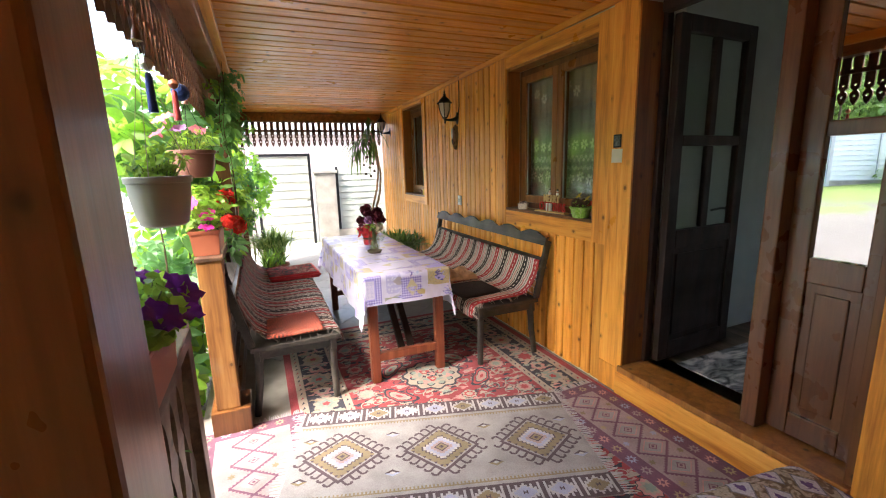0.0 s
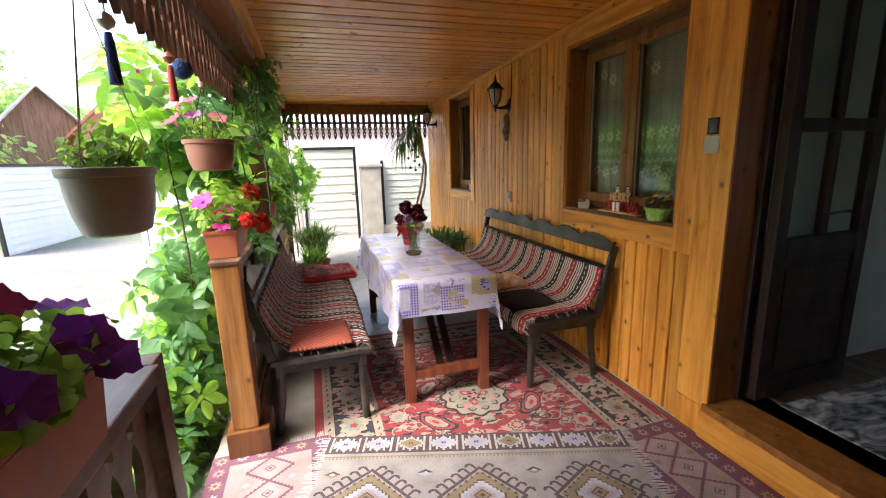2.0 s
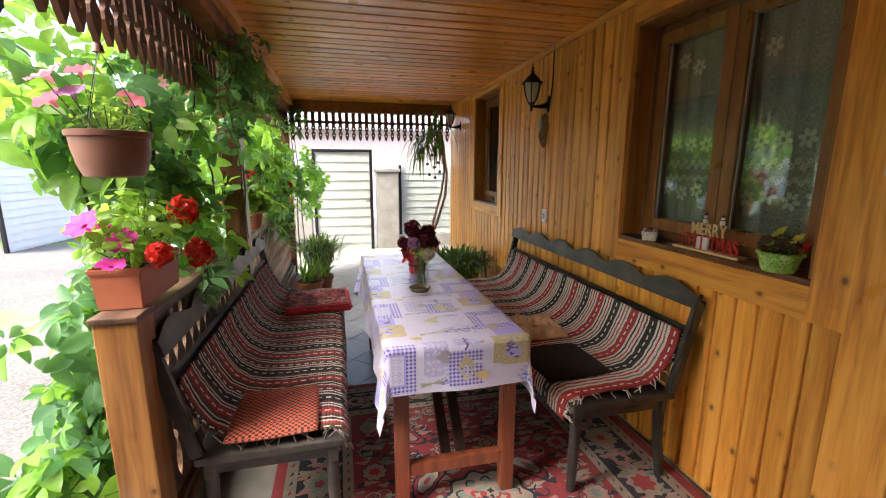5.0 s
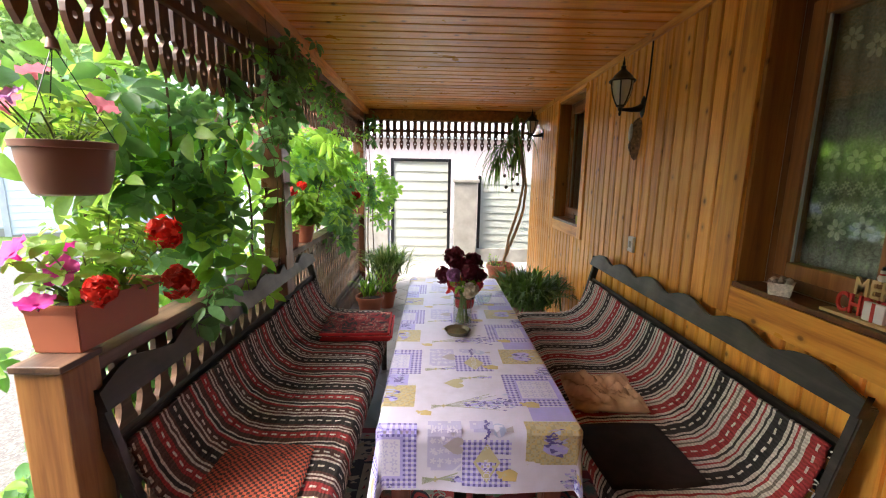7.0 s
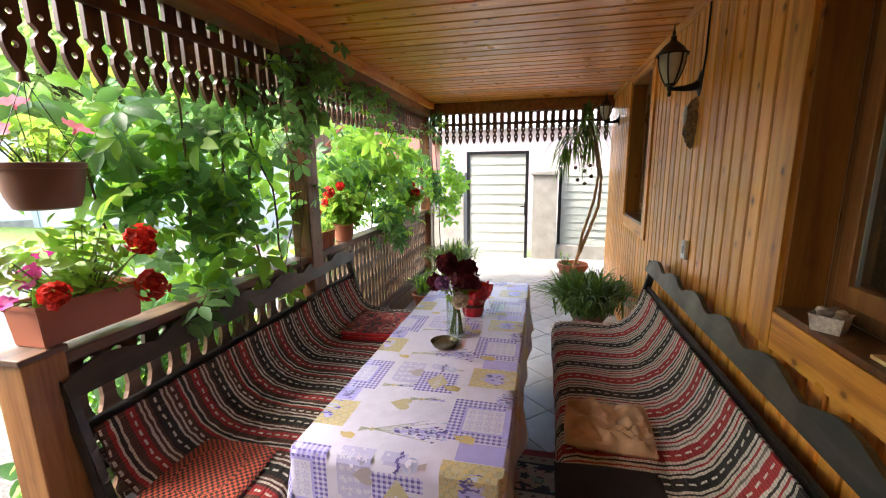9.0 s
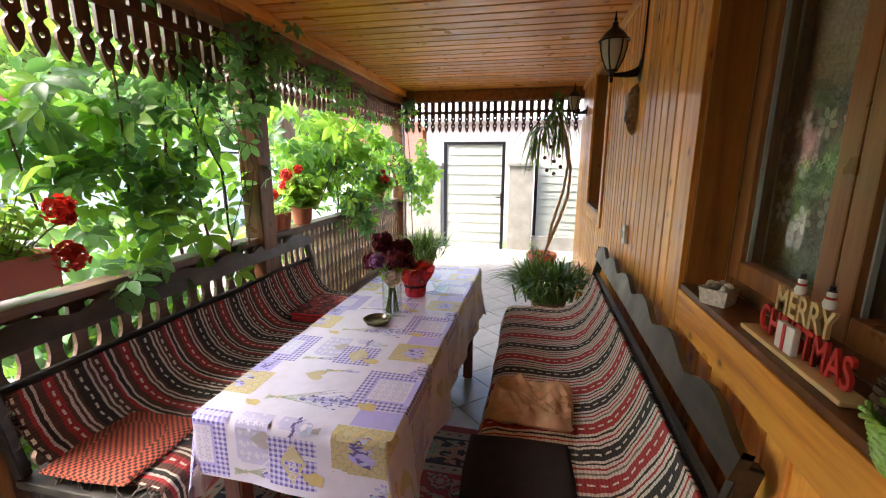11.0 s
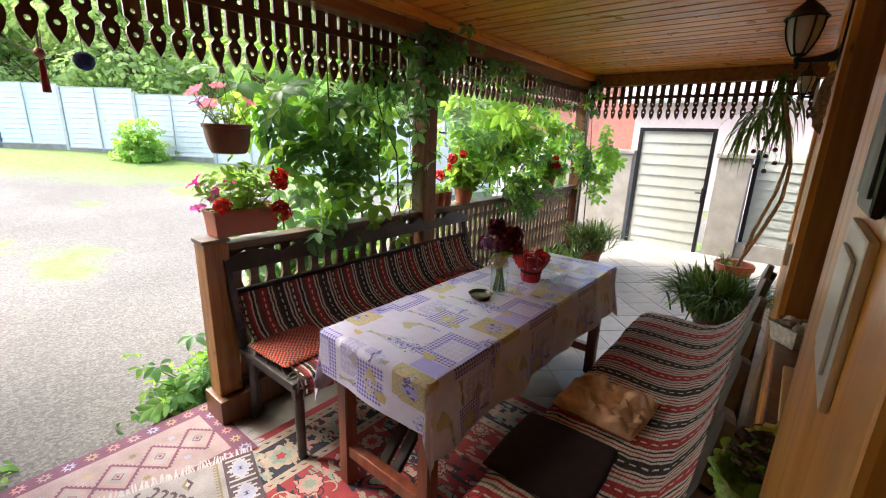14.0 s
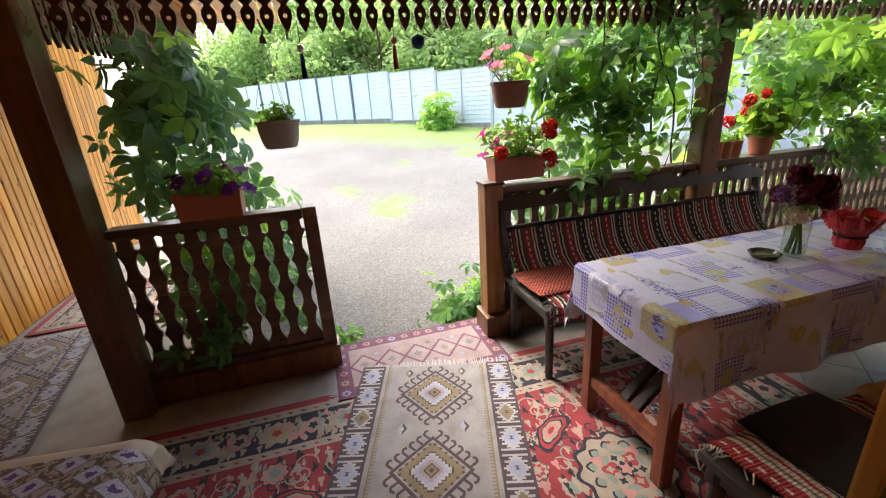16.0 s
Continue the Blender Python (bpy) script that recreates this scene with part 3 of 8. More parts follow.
# ---- the wing of the porch behind the corner post ----
wing = thing("wall_wing", "pine board walls around the porch wing", "wall", kind="structure")
part("wall_core", bx(-4.1, WX - 0.1, -0.55, -0.272, -0.15, 2.6), PLASTER, wing)
boards(-4.0, WX - 0.02, LOW, TOP, wing, lambda y, z: pose(y, -0.27, z, 0, 0, -90))

# tiles laid on the diagonal
tile_me = finish(bx(-0.148, 0.148, -0.148, 0.148, 0, 0.008, 0.002), "tile", TILE)
for i in range(-4, 34):
    for j in range(-20, 24):
        x, y = 0.2 + (i - j) * 0.2121, 3.5 + (i + j) * 0.2121 * 1.0
        if 0.36 < x < WX - 0.2 and 4.0 < y < 8.35:
            piece("tile", tile_me, fl, pose(x, y, -0.0078, random.uniform(-0.15, 0.15), random.uniform(-0.15, 0.15), 45))

# ---- yard ----
def ground_z(x, y):
    def ease(v):
        v = min(1, max(0, v))
        return v * v * (3 - 2 * v)
    z = -0.13 + 0.88 * ease((-x - 2.5) / 14.0)
    d = 0.72 * (x + 16.5) + 0.69 * (y - 4.6)   # beyond the fence line this is negative
    out = min(x + 24 - 1.0 * (y + 2), 60)
    hill = max(0, -(0.6 * (x + 14) - 0.8 * (y - 7.2)) - 5.5)
    z += 11.0 * ease(hill / 30) * ease((4.0 - 0.68 * y - x) / 12) + 0.05 * noise.noise((x * 0.35, y * 0.35, 0)) * ease((-x - 1) / 3)
    return z


GRAVEL_M, n, l, b = material("gravel_and_grass", 0.95)
tc = n.new("ShaderNodeTexCoord")
vo = n.new("ShaderNodeTexVoronoi")
l.new(tc.outputs["Object"], vo.inputs["Vector"])
vo.inputs["Scale"].default_value = 75
st = ramp(n, [(0.0, (0.085, 0.083, 0.079)), (0.5, (0.135, 0.132, 0.126)), (1.0, (0.22, 0.214, 0.203))])
l.new(vo.outputs["Color"], st.inputs[0])
big = ramp(n, [(0.35, (0.80, 0.79, 0.77)), (0.65, (1.05, 1.04, 1.02))])
l.new(noise_fac(n, l, 0.6, detail=6), big.inputs[0])
stone = mixc(n, l, 1.0, st.outputs[0], big.outputs[0], "MULTIPLY")
gr = ramp(n, [(0.3, (0.09, 0.15, 0.03)), (0.7, (0.17, 0.25, 0.055))])
l.new(noise_fac(n, l, 12, detail=8), gr.inputs[0])
sep = n.new("ShaderNodeSeparateXYZ")
l.new(tc.outputs["Object"], sep.inputs[0])
# grass far off by the fence and in patches
fx = math_node(n, l, "ADD", math_node(n, l, "MULTIPLY", sep.outputs["X"], -0.62), math_node(n, l, "MULTIPLY", sep.outputs["Y"], 0.45))
far = ramp(n, [(0.40, (0, 0, 0)), (0.46, (1, 1, 1))])
l.new(math_node(n, l, "ADD", math_node(n, l, "MULTIPLY", fx, 0.045), math_node(n, l, "MULTIPLY", noise_fac(n, l, 0.9, detail=5), 0.10)), far.inputs[0])
pat = ramp(n, [(0.585, (0, 0, 0)), (0.65, (1, 1, 1))])
l.new(noise_fac(n, l, 0.55, detail=7), pat.inputs[0])
gm = math_node(n, l, "MAXIMUM", far.outputs[0], math_node(n, l, "MULTIPLY", pat.outputs[0], 0.8))
l.new(mixc(n, l, gm, stone, gr.outputs[0]), b.inputs["Base Color"])
bump(n, l, b, vo.outputs["Distance"], 0.35, 0.008)

bm = bmesh.new()
xs = [-400, -200, -110, -70] + [-50 + i * 1.0 for i in range(50)] + [0.4, 3, 9, 30, 120, 400]
ysv = [-400, -150, -60, -30] + [-16 + i * 1.0 for i in range(50)] + [40, 60, 110, 200, 400]
grid = [[bm.verts.new((x, y, ground_z(max(x, -50), min(max(y, -20), 40)))) for y in ysv] for x in xs]
for i in range(len(xs) - 1):
    for j in range(len(ysv) - 1):
        bm.faces.new((grid[i][j], grid[i + 1][j], grid[i + 1][j + 1], grid[i][j + 1]))
single("ground", bm, GRAVEL_M, "gravel yard with grass patches rising to a hillside", "ground", kind="structure", smooth=True)
PAVE = plain("pale_concrete", (0.30, 0.285, 0.27), 0.85, vary=0.1, scale=3, bumpy=0.25, dirt=(0.36, 0.35, 0.3))
single("pavement", bx(-0.6, 2.9, 8.0, 9.42, -0.145, -0.012), PAVE, "pale concrete path to the garden gate", "pavement", kind="structure")


def sheet_panel(bm, w, h, rows, depth=0.02):
    """Overlapping horizontal lamellas in x and z."""
    for i in range(rows):
        z0, z1 = h * i / rows, h * (i + 1) / rows
        vs = [bm.verts.new(p) for p in ((0, -depth, z0), (w, -depth, z0), (w, -0.004, z1 - 0.004), (0, -0.004, z1 - 0.004), (0, 0, z0), (w, 0, z0), (w, 0, z1), (0, 0, z1))]
        for q in ((0, 1, 2, 3), (4, 5, 6, 7), (0, 1, 5, 4), (3, 2, 6, 7), (0, 3, 7, 4), (1, 2, 6, 5)):
            bm.faces.new([vs[k] for k in q])
    return bm


def lamella_mesh(w, h, mat):
    return finish(sheet_panel(bmesh.new(), w, h, 1), "lamella", mat)


def gate(loc, rz, w, h, rows, label, mat, name="garden_gate", lock=True):
    g = thing(name, label, "gate", loc=loc, rz=rz)
    fr = bmesh.new()
    for q in ((0, 0.05, 0, h), (w - 0.05, w, 0, h), (0.051, w - 0.051, 0, 0.05), (0.051, w - 0.051, h - 0.05, h)):
        box(fr, q[0], q[1], -0.03, 0.03, q[2], q[3], bev=0.004)
    part("gate_frame", fr, BLACKMETAL, g, "black steel frame")
    me = lamella_mesh(w - 0.104, (h - 0.104) / rows, mat)
    for i in range(rows):
        piece("lamella", me, g, pose(0.052, 0.008, 0.052 + i * (h - 0.104) / rows))
    if lock:
        lk = bx(w - 0.06, w - 0.015, -0.055, -0.031, h * 0.44, h * 0.56, 0.004)
        tube(lk, [(w - 0.035, -0.05, h * 0.52), (w - 0.035, -0.09, h * 0.52), (w - 0.13, -0.095, h * 0.52)], 0.01, 0.009, 8)
        part("lock", lk, BLACKMETAL, g, "black lock with lever", True)
    return g


gate((0.349, 9.36, -0.10), 0, 1.02, 1.86, 11, "pale sheet metal garden gate in a black frame", FENCEGREY)


def pillar(x0, x1, y0, y1, z1, label):
    p = thing("gate_pillar", label, "pillar", "gate pillars", loc=((x0 + x1) / 2, (y0 + y1) / 2, -0.14))
    w, d, h = (x1 - x0) / 2, (y1 - y0) / 2, z1 + 0.14
    part("shaft", bx(-w, w, -d, d, 0, h - 0.06, 0.01), CONCRETE, p)
    part("cap", bx(-w - 0.03, w + 0.03, -d - 0.03, d + 0.03, h - 0.059, h, 0.012), CONCRETE, p, "pale concrete cap")


pillar(1.44, 1.83, 9.33, 9.62, 1.43, "rendered concrete gate pillar with a cap")
pillar(-0.15, 0.30, 9.33, 9.62, 1.42, "rendered concrete gate pillar with a cap")
low = single("garden_wall", bx(1.84, 6.0, 9.40, 9.58, -0.14, 0.22, 0.01), CONCRETE, "low concrete wall under the street fence", "wall", kind="structure")
low = single("garden_wall", bx(-1.1, -0.16, 9.44, 9.6, -0.14, 1.36, 0.01), CONCRETE, "rendered concrete wall beside the garden gate", "wall", kind="structure")


def fence_run(a, b, n, label, mat, h=1.95, blue=False):
    a, b = Vector(a), Vector(b)
    d = (b - a) / n
    rz = math.degrees(math.atan2(d.y, d.x))
    for i in range(n):
        p = a + d * i
        z = min(ground_z(p.x, p.y), ground_z(p.x + d.x, p.y + d.y))
        f = thing("fence_panel", label, "fence", "yard fence", loc=(p.x, p.y, z), rz=rz)
        w = d.length
        fr = bmesh.new()
        box(fr, 0, 0.10, -0.05, 0.05, -0.1, h + 0.03, 0.005)
        part("post", fr, DARKPOST if blue else FENCEPOST, f)
        part("base", bx(0.102, w - 0.002, -0.04, 0.04, -0.2, 0.16), CONCRETE, f)
        fr2 = bmesh.new()
        for q in ((0.102, w - 0.002, h - 0.03, h), (0.102, w - 0.002, 0.162, 0.19), (w / 2 - 0.02, w / 2 + 0.02, 0.191, h - 0.031)):
            box(fr2, q[0], q[1], -0.05, -0.024, q[2], q[3])
        part("frame", fr2, FENCEPOST, f)
        me = lamella_mesh(w - 0.106, (h - 0.16) / 12, mat)
        for k in range(12):
            piece("lamella", me, f, pose(0.104, 0.0, 0.162 + k * (h - 0.165) / 12))


DARKPOST = plain("dark_fence_post", (0.10, 0.12, 0.16), 0.5)
FENCEPOST = plain("grey_fence_post", (0.45, 0.47, 0.48), 0.5)
BLUISH = plain("bluish_sheet_metal", (0.66, 0.74, 0.80), 0.4, vary=0.05)
fence_run((-24.5, -2.8), (-15.2, 5.2), 6, "bluish white sheet metal fence panel between dark posts", BLUISH, blue=True)
fence_run((-15.2, 5.2), (-5.6, 12.0), 5, "white sheet metal fence panel between grey posts", FENCEWHITE)
gate((-5.0, 10.6, -0.22), 85, 2.5, 1.85, 12, "white sheet metal driveway gate leaf standing open", FENCEWHITE, "driveway_gate", False)
fence_run((-2.5, 9.8), (-1.1, 9.55), 1, "white sheet metal fence panel beside the garden wall", FENCEWHITE, 1.7)
street = thing("street_fence", "pale sheet metal street fence on a low wall", "fence", loc=(1.85, 9.5, 0.222))
me = lamella_mesh(4.1, 0.125, FENCEGREY)
for i in range(10):
    piece("lamella", me, street, pose(0, 0, i * 0.125))
part("post", bx(0.0, 0.05, -0.045, -0.021, 0, 1.27), BLACKMETAL, street)


GH = 1.36


# ---- buildings over the street and beside the yard ----
def house_far(loc, rz, w, d, h, rise, wall_m, roof_m, label, windows=1, planks=False):
    g = thing("barn" if planks else "neighbour_house", label, "building", loc=loc, rz=rz)
    bm = bmesh.new()
    box(bm, -w / 2, w / 2, -d / 2, d / 2, 0, h)
    for s in (-d / 2, d / 2 - 0.02):
        vs = [bm.verts.new(p) for p in ((-w / 2, s, h + 0.001), (w / 2, s, h + 0.001), (0, s, h + rise), (-w / 2, s + 0.02, h + 0.001), (w / 2, s + 0.02, h + 0.001), (0, s + 0.02, h + rise))]
        for q in ((0, 1, 2), (3, 5, 4), (0, 2, 5, 3), (1, 4, 5, 2), (0, 3, 4, 1)):
            bm.faces.new([vs[k] for k in q])
    part("wall", bm, wall_m, g)
    for s in (-1, 1):
        rb = bmesh.new()
        o = 0.35
        a, e = Vector((s * (w / 2 + o), 0, h - rise * o / (w / 2))), Vector((0, 0, h + rise))
        n = Vector((rise * s, 0, w / 2)).normalized() * 0.08
        vs = [bm2 for bm2 in (rb.verts.new(p) for p in [(q.x + k.x, y, q.z + k.z) for y in (-d / 2 - 0.4, d / 2 + 0.4) for q, k in ((a, Vector()), (e, Vector()), (e, n), (a, n))])]
        for q in ((0, 1, 2, 3), (7, 6, 5, 4), (0, 4, 5, 1), (1, 5, 6, 2), (2, 6, 7, 3), (3, 7, 4, 0)):
            rb.faces.new([vs[k] for k in q])
        part("roof", rb, roof_m, g)
    for i in range(windows):
        wx = -w / 2 + (i + 0.5) * w / windows
        wf = part("window", bx(wx - 0.45, wx + 0.45, -d / 2 - 0.04, -d / 2 - 0.004, 0.9, 2.0, 0.01), FENCEPOST, g, "white framed window")
        part("pane", bx(wx - 0.38, wx + 0.38, -d / 2 - 0.05, -d / 2 - 0.042, 0.97, 1.93), DARKGLASS, wf)
    return g


yw = thing("yard_gate", "grey steel grille gate beside a concrete wall", "gate", loc=(-6.19, 16.05, -0.22), rz=6)
part("gate_wall", bx(-1.3, -0.02, -0.1, 0.1, 0, 1.38, 0.02), CONCRETE, yw, "low rendered wall")
gf = bmesh.new()
for q in ((0, 0.05, 0, 1.0), (1.15, 1.2, 0, 1.0), (0.051, 1.149, 0.06, 0.1), (0.051, 1.149, 0.93, 0.97)):
    box(gf, q[0], q[1], -0.02, 0.02, q[2] * GH, q[3] * GH)
part("gate_frame", gf, FENCEPOST, yw)
bar = finish(bx(-0.009, 0.009, -0.009, 0.009, 0.10 * GH, 0.93 * GH), "bar", FENCEPOST)
for i in range(11):
    piece("bar", bar, yw, pose(0.12 + i * 0.095, 0, 0))
DARKGLASS = plain("dark_pane", (0.03, 0.035, 0.04), 0.1, bumpy=0)
REDWALL = plain("red_painted_wall", (0.60, 0.25, 0.21), 0.85, vary=0.1, dirt=(0.4, 0.2, 0.16))
PINKWALL = plain("pink_plaster", (0.58, 0.46, 0.43), 0.85, vary=0.08)
TIN = plain("tin_roof", (0.45, 0.50, 0.53), 0.4, 0.5, vary=0.15)
WHITEROOF = plain("pale_roof_sheet", (0.70, 0.70, 0.70), 0.5, 0.1, vary=0.08)
REDROOF = plain("red_roof", (0.42, 0.16, 0.12), 0.7)
OLDWOOD = wood("weathered_planks", (0.10, 0.075, 0.055), (0.19, 0.14, 0.10), (0.28, 0.21, 0.16), "z", 0.85, knots=False)
house_far((-6.4, 24.9, -0.3), 12, 4.7, 7, 3.15, 2.45, REDWALL, REDROOF, "red painted farm building with overhanging roof")
house_far((-12.7, 27.9, -0.2), 33, 3.2, 7, 3.5, 1.85, OLDWOOD, TIN, "weathered plank barn with a tin roof", 0, True)
house_far((4.6, 18.5, -0.2), 90, 7, 12, 2.9, 1.8, PINKWALL, WHITEROOF, "pale pink street house with a light sheet roof", 1)

# ---- carpets: flat woven figures, each colour a thin layer on the ground weave ----
WOOL = {
    "red": woven("wool_red", (0.33, 0.035, 0.04)), "navy": woven("wool_navy", (0.018, 0.018, 0.035)), "cream": woven("wool_cream", (0.265, 0.25, 0.245)),
    "pink": woven("wool_pink", (0.46, 0.22, 0.20)), "green": woven("wool_green", (0.20, 0.26, 0.22)), "gold": woven("wool_gold", (0.34, 0.26, 0.15)),
    "white": woven("wool_white", (0.37, 0.355, 0.36)), "brown": woven("wool_brown", (0.07, 0.045, 0.055)), "blue": woven("wool_blue", (0.29, 0.31, 0.43)),
    "plum": woven("wool_plum", (0.14, 0.05, 0.09)), "rose": woven("wool_rose", (0.30, 0.225, 0.22)), "olive": woven("wool_olive", (0.20, 0.155, 0.085)),
    "teal": woven("wool_teal", (0.10, 0.28, 0.27)), "ivory": woven("wool_ivory", (0.34, 0.285, 0.225)), "crimson": woven("wool_crimson", (0.27, 0.028, 0.036)),
}
WKEYS = list(WOOL)


class Carpet:
    """A carpet in its own u, v metres from one corner."""

    def __init__(self, w, d, ground, thick=0.007):
        self.bm, self.w, self.d, self.t = bmesh.new(), w, d, thick
        self.laid = 0
        box(self.bm, 0, w, 0, d, 0, thick, mat=WKEYS.index(ground))

    def poly(self, pts, col, layer=1):
        self.laid = (self.laid + 1) % 180
        z = self.t + 0.0006 * layer + 0.000003 * self.laid
        f = self.bm.faces.new([self.bm.verts.new((u, v, z)) for u, v in pts])
        f.material_index = WKEYS.index(col)

    def rect(self, u0, u1, v0, v1, col, layer=1):
        self.poly([(u0, v0), (u1, v0), (u1, v1), (u0, v1)], col, layer)

    def ring(self, u0, u1, v0, v1, t, col, layer=1):
        self.rect(u0, u1, v0, v0 + t, col, layer)
        self.rect(u0, u1, v1 - t, v1, col, layer)
        self.rect(u0, u0 + t, v0 + t, v1 - t, col, layer)
        self.rect(u1 - t, u1, v0 + t, v1 - t, col, layer)

    def star(self, u, v, r, n, deep, col, layer=1, turn=0.0, sx=1.0, sy=1.0):
        k = 2 * n
        self.poly([(u + sx * r * (1 if i % 2 == 0 else deep) * math.cos(turn + math.pi * i / n), v + sy * r * (1 if i % 2 == 0 else deep) * math.sin(turn + math.pi * i / n)) for i in range(k)], col, layer)

    def petal(self, u, v, r, n, amp, col, layer=1, turn=0.0, sx=1.0, sy=1.0):
        m = n * 6
        self.poly([(u + sx * r * (1 + amp * math.cos(n * a)) * math.cos(a + turn), v + sy * r * (1 + amp * math.cos(n * a)) * math.sin(a + turn)) for a in (2 * math.pi * i / m for i in range(m))], col, layer)

    def diamond(self, u, v, a, b, col, layer=1, steps=0):
        if not steps:
            return self.poly([(u + a, v), (u, v + b), (u - a, v), (u, v - b)], col, layer)
        pts = []
        for s, (sx, sy) in enumerate(((1, 1), (-1, 1), (-1, -1), (1, -1))):
            q = []
            for i in range(steps):
                q += [(a * (1 - i / steps), b * i / steps), (a * (1 - i / steps), b * (i + 1) / steps)]
            q = q if s % 2 == 0 else [(x, y) for x, y in q][::-1]
            pts += [(u + sx * x, v + sy * y) for x, y in q]
        self.poly(pts, col, layer)

    def line(self, pts, t, col, layer=1):
        for (a, b), (c, d) in zip(pts, pts[1:]):
            l = math.hypot(c - a, d - b) or 1
            nx, ny = -(d - b) / l * t / 2, (c - a) / l * t / 2
            self.poly([(a + nx, b + ny), (c + nx, d + ny), (c - nx, d - ny), (a - nx, b - ny)], col, layer)

    def fringe(self, ends, length=0.06, col="white"):
        rnd = random.Random(5)
        for v0, s in ends:
            n = int(self.w_fringe / 0.011)
            for i in range(n):
                a = (i + 0.5) * self.w_fringe / n
                dx = rnd.uniform(-0.012, 0.012)
                l = length * rnd.uniform(0.75, 1.1) * s
                z0 = self.t * 0.6
                pts = [(v0, a - 0.004, z0), (v0, a + 0.004, z0), (v0 + l, a + dx + 0.003, 0.002), (v0 + l, a + dx - 0.003, 0.002)]
                f = self.bm.faces.new([self.bm.verts.new(p) for p in pts])
                f.material_index = WKEYS.index(col)

    def done(self, name, label, loc, rz=0):
        return single(name, self.bm, [WOOL[k] for k in WKEYS], label, "rug", "porch rugs", loc=loc, rz=rz)


def kilim_star(c, u, v, s, col):
    """A stepped star in a box."""
    for k, half in enumerate((1.08, 0.55, 0.95, 0.62, 1.08, 0.62, 0.95, 0.55, 1.08)):
        a = u + (k - 4) * s * 0.33
        c.rect(a - s * 0.11, a + s * 0.11, v - s * half, v + s * half, "white", 2)
    c.diamond(u, v, s * 1.25, s * 0.85, "white", 3, 4)
    c.diamond(u, v, s * 1.0, s * 0.70, col, 4, 4)
    c.rect(u - s * 0.16, u + s * 0.16, v - s * 0.07, v + s * 0.07, "brown", 5)
    c.rect(u - s * 0.2, u - s * 0.1, v - s * 0.2, v + s * 0.2, "brown", 5)
    c.rect(u + s * 0.1, u + s * 0.2, v - s * 0.2, v + s * 0.2, "brown", 5)


